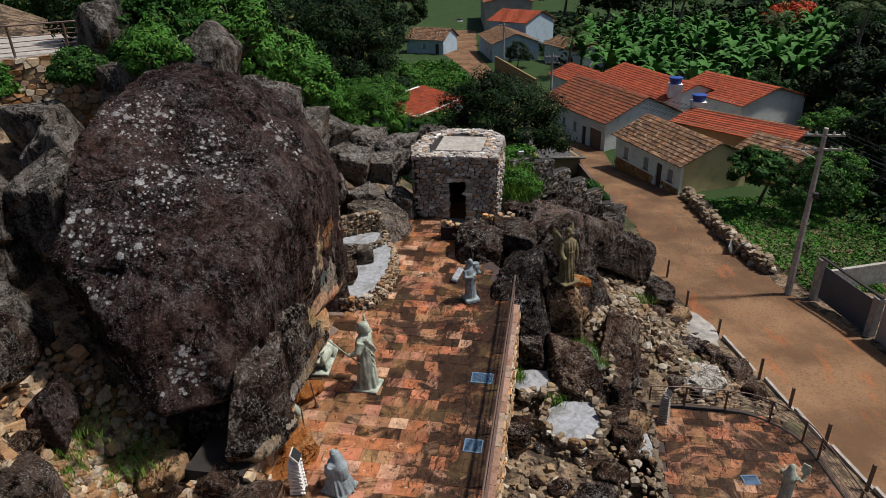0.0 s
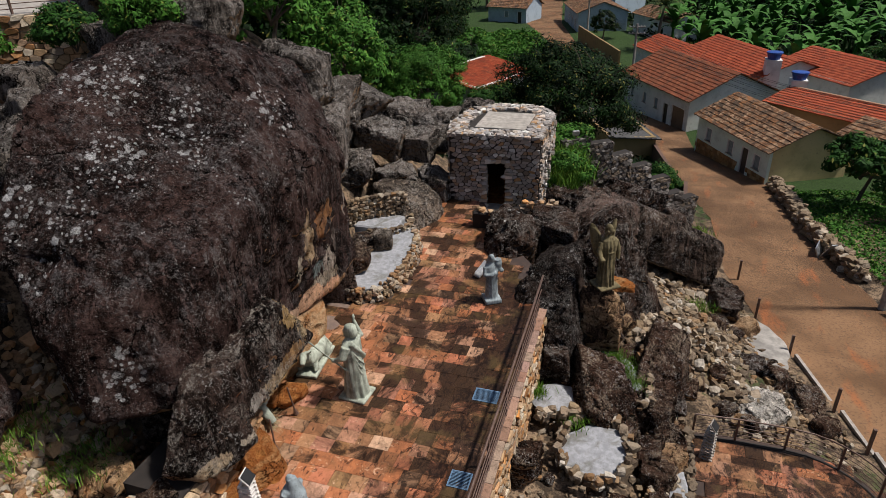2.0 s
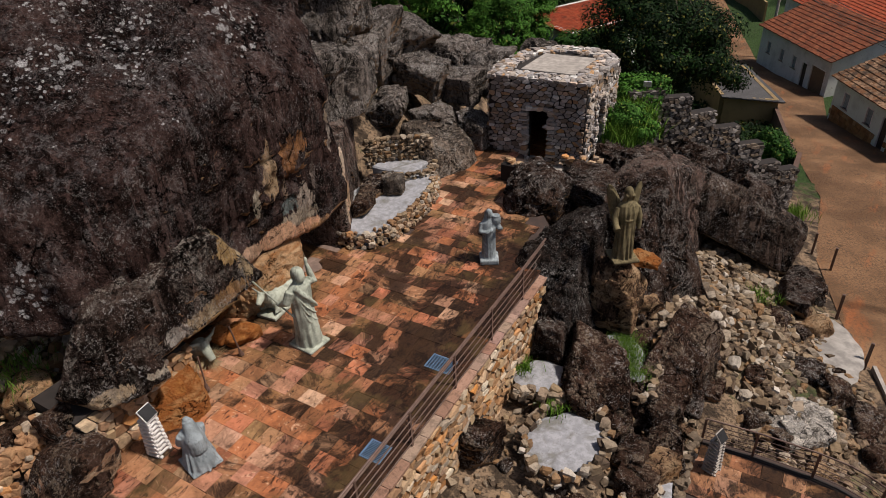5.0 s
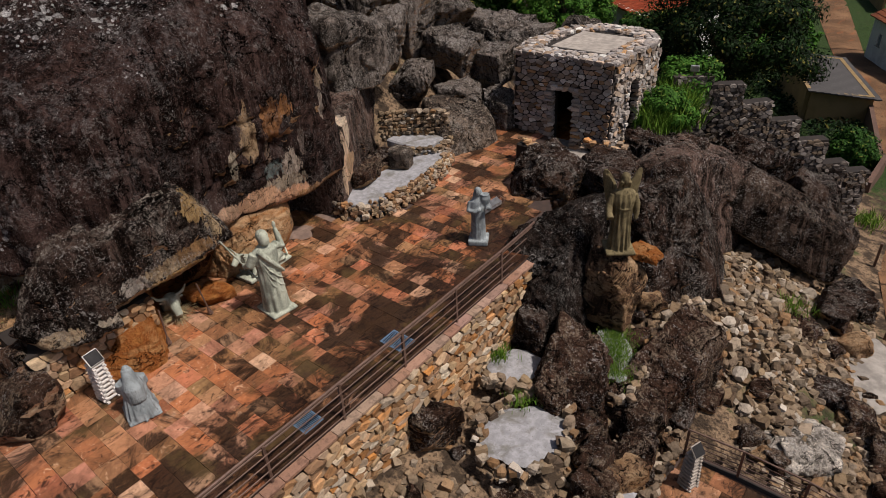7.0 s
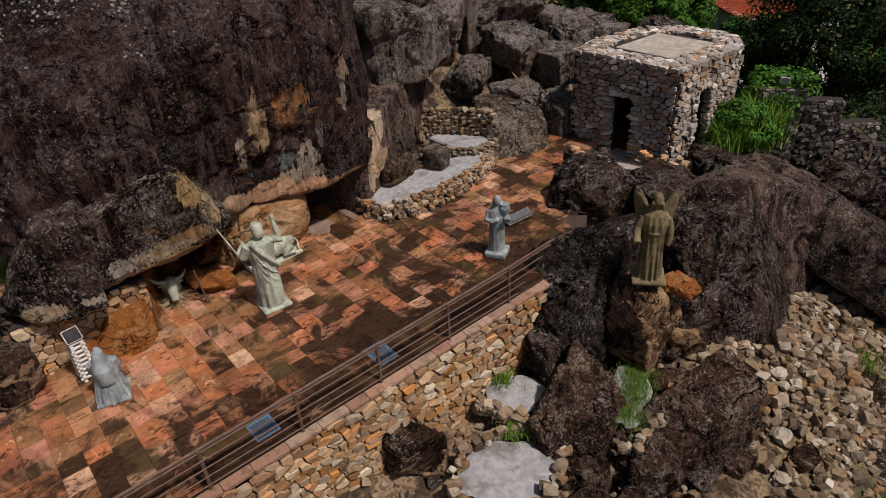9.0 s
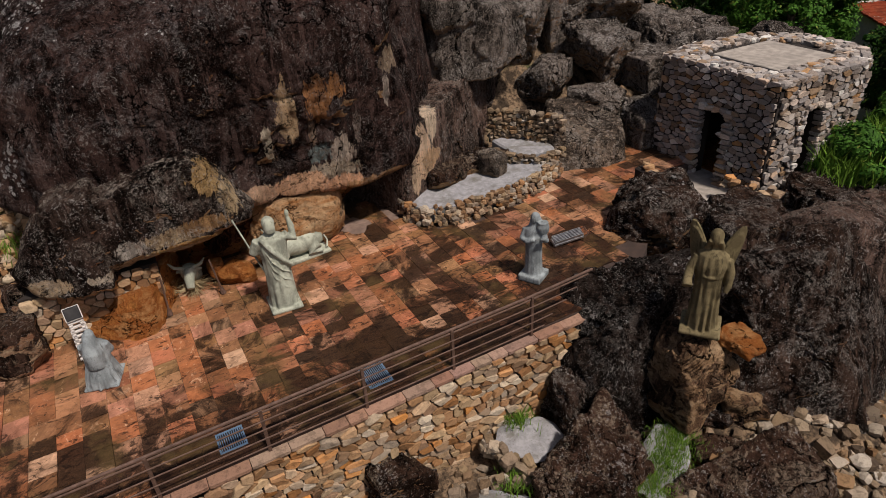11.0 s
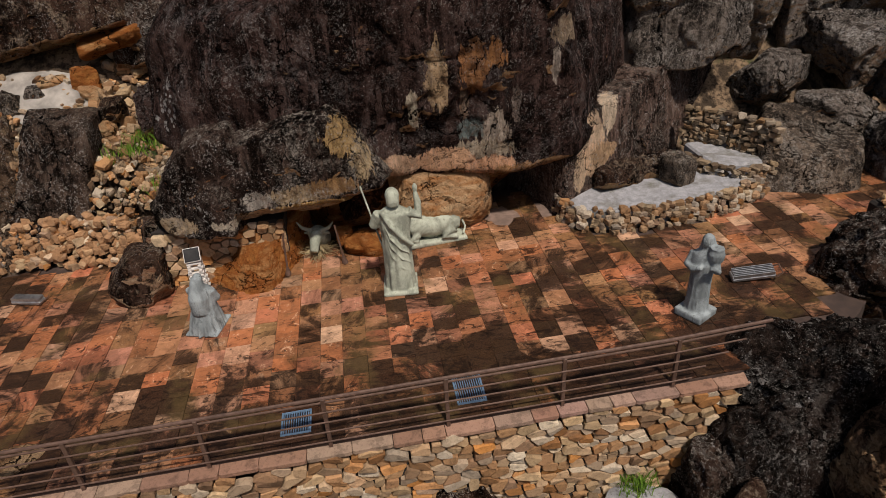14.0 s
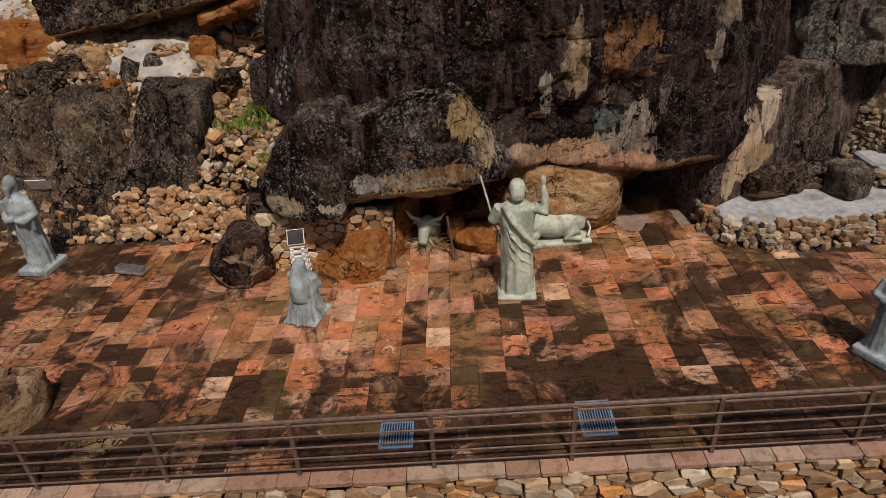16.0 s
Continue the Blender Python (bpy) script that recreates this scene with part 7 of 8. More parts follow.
part("landing", boxed(-5.6, -3.3, 26.0, 27.9, -.6, .05, .03), CONCRETE, steps, "earth-stained landing")
part("core", boxed(-4.8, -3.3, 24.95, 25.2, -.5, .9, .05), MORTAR, steps)
ruin = thing("ruined_wall", None, "ruined dry stone wall stepping down towards the road", "wall")
RUIN = [(-2.4, 32.3, 1.55), (-1.2, 33.2, 1.2), (-.2, 33.9, .4), (.7, 34.9, -.45), (1.7, 35.8, -1.4), (2.7, 36.7, -2.5), (3.5, 37.5, -3.0), (4.3, 38.3, -3.3)]
for (ax, ay, az), (bx, by, bz) in zip(RUIN, RUIN[1:]):
    d = Vector((bx - ax, by - ay, 0))
    base = min(float(ground_z(np.array([bx]), np.array([by]))[0]), az - 1.2) - .3
    m = pose(ax, ay, 0, 0, 0, math.degrees(math.atan2(d.y, d.x)))
    part("core", box(bmesh.new(), 0, d.length, .0, .5, base, az - .03), MORTAR, ruin, m=m)
fl = thing("floodlight", pose(-1.9, 32.9, 1.55, 0, 0, 20), "small floodlight standing on the ruined wall", "floodlight", "floodlights")
part("body", boxed(-.16, .16, -.06, .06, .12, .36, .02), STEEL, fl)
part("bracket", tube(bmesh.new(), [(0, 0, 0), (0, 0, .14)], .03, 6), IRON, fl)

# ---- lower terrace railing, lamp and statue ----
low_rail = thing("lower_railing", None, "curved iron railing with horizontal bars round the lower terrace", "railing")
LR = [Vector((3.75, 19.75, 0)), Vector((5.0, 19.85, 0)), Vector((6.4, 19.85, 0))] + [Vector((6.45 + 2.4 * math.sin(a), 17.45 + 2.4 * math.cos(a), 0)) for a in np.linspace(.25, 1.45, 8)] + [Vector((9.2, 15.6, 0)), Vector((9.8, 13.2, 0)), Vector((10.6, 10, 0)), Vector((11.4, 7, 0))]
for h, r in ((.9, .024), (.72, .012), (.58, .012), (.44, .012), (.3, .012), (.16, .012)):
    part("bar", tube(bmesh.new(), [p + Vector((0, 0, LOW_Z + h)) for p in LR], r, 8), IRON, low_rail)
for p in (LR[0], LR[1], LR[2], LR[5], LR[8], LR[10], LR[11], LR[12], LR[13]):
    o = new("post", post_me)
    o.parent = low_rail
    o.matrix_basis = pose(p.x, p.y, LOW_Z - .01) @ Matrix.Diagonal((1, 1, .91, 1))
kerb = solid("lower_terrace_kerb", tube(bmesh.new(), [p + Vector((0, 0, LOW_Z - .02)) for p in LR], .07, 6), MORTAR, None, "dark stained kerb under the curved railing", "kerb", "", "structure")
slat_tower(pose(4.15, 18.95, LOW_Z, 0, 0, -20), 1.4, wood=CONCRETE)
bm, k = standing(15, 1.5, arms="", hood=True)
tube(bm, [(0, -.2, 1.1), (.1, -.3, .95), (.3, -.28, 1.25)], [.07, .06, .04], 10)
tube(bm, [(0, .2, 1.1), (.1, .28, .9), (.28, .2, .9)], [.07, .06, .04], 10)
box(bm, .25, .31, -.4, -.16, 1.15, 1.5, .01)
statue("reading_statue", bm, pose(7.25, 15.75, LOW_Z, 0, 0, 50), STATUE, "pale green cement statue holding up a tablet")
lean = thing("roadside_fence", None, "dark metal posts with a low glass-green panel along the road", "fence")
fy = (35.3, 34.1, 30.0, 27.0, 23.65, 21.6, 19.5, 17.5, 15.4)
fx = (5.7, 6.5, 6.85, 7.75, 8.7, 9.25, 9.8, 10.4, 11.0)
fence_post = to_mesh(box(bmesh.new(), -.05, .05, -.05, .05, -.4, 1.12, .008), "post")
fence_post.materials.append(IRON)
for x, y in zip(fx, fy):
    o = new("post", fence_post)
    o.parent = lean
    o.matrix_basis = pose(x, y, float(road_z(y)) + .05)
bm = bmesh.new()
for i in range(3, len(fx) - 1):
    a, b = Vector((fx[i], fy[i], 0)), Vector((fx[i + 1], fy[i + 1], 0))
    d = b - a
    box(bm, 0, d.length, .22, .34, -.4, .12, 0, pose(a.x, a.y, (road_z(fy[i]) + road_z(fy[i + 1])) / 2 + .02, 0, 0, math.degrees(math.atan2(d.y, d.x))))
solid("road_kerb", bm, CONCRETE, None, "worn concrete kerb below the roadside posts", "kerb", "", "structure")

# ---- upper terrace on the hillside ----
up_t = slab("upper_terrace_floor", ((-24, 15.0), (-18.3, 17.3), (-14.9, 20.6), (-16, 26), (-24, 26)), lambda x, y: 8.95, 1.0, CONCRETE, "upper terrace on the hillside", "floor")
up_r = thing("upper_railing", None, "brown iron railing of the upper terrace", "railing")
UR = [Vector((-24, 15.1, 8.95)), Vector((-18.35, 17.4, 8.95)), Vector((-15.0, 20.7, 8.95))]
for h, r in ((.95, .03), (.75, .014), (.6, .014), (.45, .014), (.3, .014), (.15, .014)):
    part("bar", tube(bmesh.new(), [p + Vector((0, 0, h)) for p in UR], r, 6), IRON, up_r)
for i in range(9):
    p = UR[0].lerp(UR[1], i / 5) if i < 5 else UR[1].lerp(UR[2], (i - 5) / 3)
    o = new("post", post_me)
    o.parent = up_r
    o.matrix_basis = pose(p.x, p.y, p.z) @ Matrix.Diagonal((1, 1, .96, 1))
up_w = thing("upper_terrace_wall", None, "rubble wall holding up the upper terrace", "wall")

# ---- plants ----
def leaf_material(name, dark, light, yellow=.1):
    k = Nodes(name)
    r = k.island()
    c = k.mix(r, dark, light)
    c = k.mix(k.map(k.noise(.35, 4), .4, .65, 0, .4), c, tuple(x * .5 for x in dark))
    c = k.mix(k.map(r, .93, .98, 0, yellow * 5), c, (.25, .22, .05))
    return k.done(c, .7, None, 0, .12)


LEAF_DARK = leaf_material("dark_green_leaf", (.002, .007, .0012), (.009, .034, .004))
LEAF_MID = leaf_material("green_leaf", (.007, .028, .004), (.032, .1, .012))
LEAF_LIGHT = leaf_material("fresh_green_leaf", (.022, .075, .008), (.075, .2, .024))
LEAF_RED = leaf_material("red_blossom", (.3, .03, .01), (.55, .09, .03), 0)
BANANA = leaf_material("banana_leaf", (.03, .1, .015), (.1, .24, .045), .15)
PALM = leaf_material("palm_frond", (.03, .055, .02), (.09, .13, .045))
GRASS = leaf_material("grass_blade", (.07, .15, .015), (.19, .34, .045))
BARK = plain("grey_brown_bark", (.11, .085, .065), .9, 0, .35, 7, .5)


def leaf_cloud(seed, radii, clumps, leaves, leaf, spread=.55, hollow=.7):
    """Quads of leaves in clumps over a lumpy ellipsoid crown about the origin."""
    r = np.random.RandomState(seed)
    d = r.normal(size=(clumps, 3))
    d /= np.linalg.norm(d, axis=1)[:, None]
    d[:, 2] = np.where(d[:, 2] < -.6, -d[:, 2], d[:, 2])
    lump = 1 + .32 * vnoise(d * 1.7 + seed, seed) + .16 * vnoise(d * 4.1 + seed, seed + 1)
    c = d * (r.uniform(hollow, 1, clumps) ** .6 * lump)[:, None] * radii
    n = clumps * leaves
    o = r.normal(size=(n, 3))
    o /= np.linalg.norm(o, axis=1)[:, None]
    p = np.repeat(c, leaves, 0) + o * (spread * r.uniform(.6, 1.5, (clumps, 1)).repeat(leaves, 0) * r.uniform(.55, 1.1, (n, 1))) * (1, 1, .75)
    nrm = o + np.repeat(d, leaves, 0) * .3 + (0, 0, .35) + r.normal(size=(n, 3)) * .3
    nrm /= np.linalg.norm(nrm, axis=1)[:, None]
    ax = np.cross(nrm, r.normal(size=(n, 3)))
    ax /= np.linalg.norm(ax, axis=1)[:, None] + 1e-9
    sd = np.cross(nrm, ax)
    s = leaf * r.uniform(.6, 1.35, (n, 1))
    a, b = ax * s, sd * s * .42
    v = np.stack([p - a, p - b * 1.0 + a * .1, p + a, p + b + a * .1], 1).reshape(-1, 3)
    f = np.arange(n * 4).reshape(-1, 4)
    return v, f.tolist()


def crown_mesh(name, seed, radii, clumps, leaves, leaf, material, spread=.55):
    v, f = leaf_cloud(seed, np.array(radii), clumps, leaves, leaf, spread)
    me = pydata(name, v, f)
    me.materials.append(material)
    return me


def limb(bm, p, d, length, r, depth, rng):
    d = Vector(d).normalized()
    pts, rad = [Vector(p)], [r]
    for i in range(4):
        d = (d + Vector((rng.uniform(-.25, .25), rng.uniform(-.25, .25), rng.uniform(-.05, .2)))).normalized()
        pts.append(pts[-1] + d * length / 4)
        rad.append(r * (1 - .16 * (i + 1)))
    tube(bm, pts, rad, 7 if depth > 1 else 5)
    if depth > 0:
        for i in range(3):
            q = pts[rng.randint(2, 4)]
            limb(bm, q, d + Vector((rng.uniform(-1, 1), rng.uniform(-1, 1), rng.uniform(-.1, .6))), length * .7, rad[-1] * .8, depth - 1, rng)


def tree_kind(kind, seed, h, radii, material, leaf=.19, clumps=100, leaves=110):
    rng = random.Random(seed)
    t = thing("tree", None, kind[0], "tree", kind[1])
    bm = bmesh.new()
    base = h - radii[2] * 1.15
    limb(bm, (0, 0, -.5), (0, 0, 1), base + .9, h * .028 + .05, 0, rng)
    for i in range(5):
        a = i * 1.26 + rng.uniform(-.4, .4)
        limb(bm, (0, 0, base * rng.uniform(.6, .95)), (math.cos(a), math.sin(a), .9), radii[0] * .8, h * .016 + .02, 1, rng)
    part("trunk", bm, BARK, t)
    part("crown", crown_mesh("crown", seed, radii, clumps, leaves, leaf, material, .17 * radii[0]), material, t, m=Matrix.Translation((0, 0, h - radii[2])))
    return t


def ground_at(x, y):
    return float(ground_z(np.array([x]), np.array([y]))[0])


protos = [tree_kind(("leafy dark green tree on the slope", "trees by the village"), 61, 7.0, (3.6, 3.4, 3.0), LEAF_DARK),
          tree_kind(("leafy green tree on the slope", "trees by the village"), 62, 6.0, (3.2, 3.4, 2.5), LEAF_MID, .14),
          tree_kind(("feathery bright green tree on the slope", "trees by the village"), 63, 5.2, (2.9, 2.6, 2.2), LEAF_LIGHT, .15, 100, 110)]
used = set()


def plant_tree(i, x, y, s=1.0, turn=0.0, dz=0.0):
    m = pose(x, y, ground_at(x, y) + dz, 0, 0, turn) @ Matrix.Diagonal((s, s, s * 1.0, 1))
    if i not in used:
        used.add(i)
        protos[i].matrix_basis = m
        return protos[i]
    o = copy_thing(protos[i], m)
    o.matrix_basis = m
    return o


rng = random.Random(91)
for i, x, y, s in ((0, -14.5, 57.0, 1.1), (1, -18.5, 47.0, 1.2), (2, -17.0, 38.5, 1.0), (0, -6.8, 44.5, .62), (0, -4.5, 38.2, .5),
                   (0, -20.5, 56.0, 1.5), (0, -26.5, 62.0, 1.8), (1, -22.5, 70.0, 1.4), (2, -12.0, 58.0, .8), (1, -31.0, 55.0, 1.5), (0, -36.0, 72.0, 1.8), (1, -29.0, 84.0, 1.6), (2, -21.0, 84.0, 1.2),
                   (0, -40.0, 95.0, 1.9), (1, -33.0, 104.0, 1.5), (1, -47.0, 112.0, 1.9), (0, -41.0, 128.0, 1.8), (1, -52.0, 140.0, 2.0), (0, -38.0, 158.0, 1.6), (1, -60.0, 165.0, 2.2), (0, -20.0, 40.0, 1.1),
                   (1, -24.5, 43.0, 1.3), (2, -16.0, 30.5, .85), (2, -13.8, 33.5, .8), (1, -21.5, 33.0, 1.0), (2, -19.0, 27.5, .7), (1, -28.0, 36.0, 1.3), (0, -33.0, 44.0, 1.5), (1, -46.0, 60.0, 1.8),
                   (0, -8.0, 121.0, .62), (1, 17.5, 45.5, .62), (2, 20.0, 49.0, .8), (0, 24.5, 52.0, 1.0), (1, 27.5, 58.0, 1.1), (0, 31.0, 65.0, 1.3), (2, 24.0, 62.0, 1.0),
                   (1, 33.0, 50.0, 1.1), (0, 38.0, 58.0, 1.4), (1, 40.0, 72.0, 1.5), (0, 30.0, 76.0, 1.2), (0, 46.0, 66.0, 1.5), (1, 46.0, 84.0, 1.6), (0, 36.0, 88.0, 1.3), (1, 53.0, 76.0, 1.6), (0, 55.0, 98.0, 1.8),
                   (1, 45.0, 104.0, 1.6), (0, 62.0, 112.0, 2.0), (1, 70.0, 95.0, 1.9), (1, 24.0, 84.0, .9), (2, 20.0, 90.0, .9), (0, 30.0, 40.0, 1.0), (2, 24.5, 41.5, .7), (1, 36.0, 44.0, 1.1), (0, 42.0, 50.0, 1.2),
                   (0, 10.0, 168.0, 2.0), (1, 26.0, 176.0, 2.2), (0, 44.0, 168.0, 2.2), (1, 60.0, 150.0, 2.2), (0, 80.0, 140.0, 2.4), (1, 76.0, 120.0, 2.0), (0, 0, 196, 2.2), (0, 30, 215, 2.6), (1, 60, 200, 2.6), (0, 95, 175, 2.6), (1, -58, 200, 2.4)):
    plant_tree(i, x, y, s, rng.uniform(0, 360))
for label, seed, x, y, cz, r, m, leaf in (("dense dark tree standing behind the stone hut", 71, -3.4, 42.0, .9, (4.0, 3.2, 3.1), LEAF_DARK, .15), ("bushy green tree before the small red roof", 75, -8.6, 45.5, -1.3, (2.2, 2.0, 2.0), LEAF_MID, .14), ("feathery green tree behind the grey rocks", 72, -13.0, 42.6, 1.0, (2.6, 2.6, 2.5), LEAF_LIGHT, .13),
                                 ("large round dark green tree on the hillside", 73, -19.2, 55.0, 3.6, (5.2, 5.0, 4.6), LEAF_DARK, .2), ("bright feathery tree on the hillside", 74, -23.3, 44.5, 5.2, (4.0, 3.6, 3.6), LEAF_LIGHT, .16)):
    g = ground_at(x, y)
    tree_kind((label, "trees by the village"), seed, cz - g + r[2], r, m, leaf * .62, 230, 230).matrix_basis = pose(x, y, g)
red = tree_kind(("flowering tree with orange-red blossom", "trees by the village"), 67, 6.5, (5.0, 4.0, 2.0), LEAF_RED, .3, 60, 40)
red.matrix_basis = pose(43.0, 142.0, ground_at(43, 142))
big = tree_kind(("dense round-leaved garden tree beside the yellow house", "trees by the village"), 69, 4.6, (2.3, 2.1, 1.5), LEAF_MID, .17, 60, 90)
big.matrix_basis = pose(14.6, 47.6, ground_at(14.6, 47.6))


# low shrubs and tufts
def tuft_mesh(name, seed, n, h, spread, material):
    r = np.random.RandomState(seed)
    base = r.normal(size=(n, 2)) * spread
    lean = r.normal(size=(n, 2)) * .35 * h
    hh = h * r.uniform(.5, 1.15, n)
    w = .005 + .022 * h
    a = r.uniform(0, 6.28, n)
    side = np.stack([np.cos(a) * w, np.sin(a) * w], 1)
    v = np.zeros((n, 5, 3))
    v[:, 0, :2], v[:, 1, :2] = base - side, base + side
    v[:, 2, :2], v[:, 3, :2] = base + lean * .45 + side * .7, base + lean * .45 - side * .7
    v[:, 2, 2] = v[:, 3, 2] = hh * .6
    v[:, 4, :2], v[:, 4, 2] = base + lean, hh
    f = []
    for i in range(n):
        k = i * 5
        f += [(k, k + 1, k + 2, k + 3), (k + 3, k + 2, k + 4)]
    me = pydata(name, v.reshape(-1, 3), f)
    me.materials.append(material)
    return me


def tuft(x, y, z, h, spread, n, seed, material=None, label="fresh green grass tuft"):
    return solid("grass_tuft", tuft_mesh("grass_tuft", seed, n, h, spread, material or GRASS), None, pose(x, y, z), label, "grass", "", "stuff")


tuft(1.45, 20.35, -1.88, .1, .24, 1400, 1, label="fresh grass growing in the narrow sand bed")
tuft(1.15, 20.9, -1.88, .1, .22, 1200, 11, label="fresh grass growing in the narrow sand bed")
tuft(1.75, 19.75, -1.9, .1, .2, 1000, 12, label="fresh grass growing in the narrow sand bed")
tuft(-1.0, 18.5, -1.9, .3, .16, 260, 2, label="grass tuft at the foot of the wall")
tuft(.35, 17.6, -2.0, .22, .18, 220, 3, label="grass tuft at the edge of the sand bed")
tuft(-1.9, 29.6, .5, .9, .35, 400, 4, label="tall grass beside the stone hut")
tuft(-1.6, 31.0, .3, 1.0, .4, 400, 5, label="tall grass beside the stone hut")
tuft(-2.2, 32.0, .6, .9, .35, 300, 15, label="tall grass beside the stone hut")
tuft(4.2, 27.4, -3.6, .3, .3, 250, 6, label="grass patch among the scree")
tuft(-9.6, 10.2, 1.0, .22, .5, 500, 7, label="grass growing in the shade of the boulder")
tuft(-10.6, 9.6, 2.0, .22, .5, 500, 8, label="grass growing in the shade of the boulder")
tuft(-10.3, 8.8, 1.7, .3, .3, 300, 9, label="grass patch on the rubble slope")
tuft(4.7, 39.5, -6.0, .5, .4, 300, 10, label="grass at the end of the ruined wall")


def shrub(x, y, z, r, seed, material, label, leaf=.1, clumps=90, leaves=90):
    leaf *= .6
    t = thing("shrub", pose(x, y, z), label, "shrub", "shrubs")
    part("foliage", crown_mesh("foliage", seed, (r, r, r * .8), clumps, leaves, leaf, material, .25 * r), material, t, m=Matrix.Translation((0, 0, r * .5)))
    bm = bmesh.new()
    g = random.Random(seed)
    for i in range(6):
        a = g.uniform(0, 6.28)
        tube(bm, [(0, 0, -.2), (math.cos(a) * r * .4, math.sin(a) * r * .4, r * .5), (math.cos(a) * r * .7, math.sin(a) * r * .7, r)], [.02, .014, .006], 5)
    part("stems", bm, BARK, t)


shrub(-17.2, 17.0, 8.0, .7, 1, LEAF_LIGHT, "bright feathery shrub under the upper terrace")
shrub(-14.2, 17.6, 8.3, .8, 2, LEAF_MID, "leafy shrub among grey rocks")
shrub(-11.9, 17.8, 8.7, .9, 3, LEAF_LIGHT, "yellow-green shrub on top of the boulder")
shrub(-12.9, 18.9, 8.6, .9, 4, LEAF_MID, "leafy shrub behind the boulder's crest")
shrub(-1.9, 30.2, .5, .9, 5, LEAF_LIGHT, "bushy weed beside the stone hut", .12)
shrub(-2.3, 33.5, .6, 1.0, 6, LEAF_LIGHT, "bushy weed behind the stone hut", .14)
shrub(2.6, 47.5, -6.6, 1.3, 7, LEAF_MID, "roadside shrub by the concrete house", .16)
shrub(-13.8, 21.0, 9.0, 1.3, 8, LEAF_MID, "leafy shrub behind the tall grey rock", .16)
shrub(-16.5, 22.5, 9.2, 1.6, 9, LEAF_DARK, "dark shrub behind the railing", .18)

# undergrowth in one sheet of leaves each
def undergrowth(name, box_, count, size, material, label, seed, keep=lambda x, y: True):
    r = np.random.RandomState(seed)
    x0, x1, y0, y1 = box_
    x, y = r.uniform(x0, x1, count * 3), r.uniform(y0, y1, count * 3)
    ok = np.array([keep(a, b) for a, b in zip(x, y)])
    x, y = x[ok][:count], y[ok][:count]
    z = ground_z(x, y)
    n = len(x)
    lump = np.clip(vnoise(np.stack([x * .35, y * .35, 0 * x], 1), seed) + .35, 0, 1.2)
    p = np.stack([x, y, z + r.uniform(0, 1, n) * lump * size * 4 + .03], 1)
    ax = r.normal(size=(n, 3))
    ax[:, 2] = np.abs(ax[:, 2]) * .6
    ax /= np.linalg.norm(ax, axis=1)[:, None]
    sd = np.cross(ax, r.normal(size=(n, 3)) + (0, 0, 1))
    sd /= np.linalg.norm(sd, axis=1)[:, None] + 1e-9
    s = size * r.uniform(.5, 1.3, (n, 1))
    a, b = ax * s, sd * s * .4
    v = np.stack([p - a, p - b, p + a, p + b], 1).reshape(-1, 3)
    me = pydata(name, v, np.arange(n * 4).reshape(-1, 4).tolist())
    me.materials.append(material)
    solid(name, me, None, None, label, "undergrowth", "", "stuff")


def off_road(x, y):
    return x > float(road_r(y)) + .9 or x < float(road_l(y)) - .9


def garden(x, y):
    return x > float(road_r(y)) + 1.0 and not (50.5 < y < 90 and x < 21)


undergrowth("garden_undergrowth", (11, 30, 33, 52), 34000, .13, LEAF_LIGHT, "rank green weeds in the roadside garden", 1, garden)
undergrowth("hill_undergrowth", (-34, 2, 34, 75), 45000, .2, LEAF_DARK, "dense green scrub on the slope behind the rocks", 2, lambda x, y: off_road(x, y) and not (x > -10 and y < 46))
undergrowth("field_undergrowth", (-34, -6, 70, 125), 40000, .3, LEAF_LIGHT, "bright green field beside the road", 3, lambda x, y: x < float(road_l(y)) - 1)
undergrowth("valley_undergrowth", (-12, 90, 80, 190), 30000, .7, LEAF_DARK, "dense green scrub across the valley", 4, lambda x, y: x > float(road_r(y)) + 12)
undergrowth("far_garden_undergrowth", (20, 75, 38, 100), 40000, .35, LEAF_DARK, "dark green thicket beyond the gardens", 5, garden)


# banana plants
def banana(seed):
    rng = random.Random(seed)
    t = thing("banana_plant", None, "banana plant with broad arching leaves in a plantation", "banana plant", "banana plants")
    part("trunk", tube(bmesh.new(), [(0, 0, -.3), (0, 0, 1.2), (.1, 0, 2.4)], [.16, .13, .09], 7), BANANA, t)
    for i in range(9):
        a, up = i * 2.4 + rng.uniform(-.3, .3), rng.uniform(.6, 1.5)
        L, w = rng.uniform(1.9, 2.7), rng.uniform(.26, .36)
        bm = bmesh.new()
        rows = []
        for j in range(8):
            s = j / 7
            ang = up - 1.5 * s * s
            if j == 0:
                p = Vector((.1, 0, 2.3))
            else:
                p = p + Vector((math.cos(a) * math.cos(ang), math.sin(a) * math.cos(ang), math.sin(ang))) * L / 7
            ww = w * math.sin(math.pi * min(1, .12 + .88 * s)) ** .6 + .02
            sd = Vector((-math.sin(a), math.cos(a), 0))
            rows.append((bm.verts.new(p - sd * ww + Vector((0, 0, .12 * ww))), bm.verts.new(p), bm.verts.new(p + sd * ww + Vector((0, 0, .12 * ww)))))
        for p_, q_ in zip(rows, rows[1:]):
            for c in (0, 1):
                bm.faces.new((p_[c], p_[c + 1], q_[c + 1], q_[c]))
        part("leaf", bm, BANANA, t)
    return t


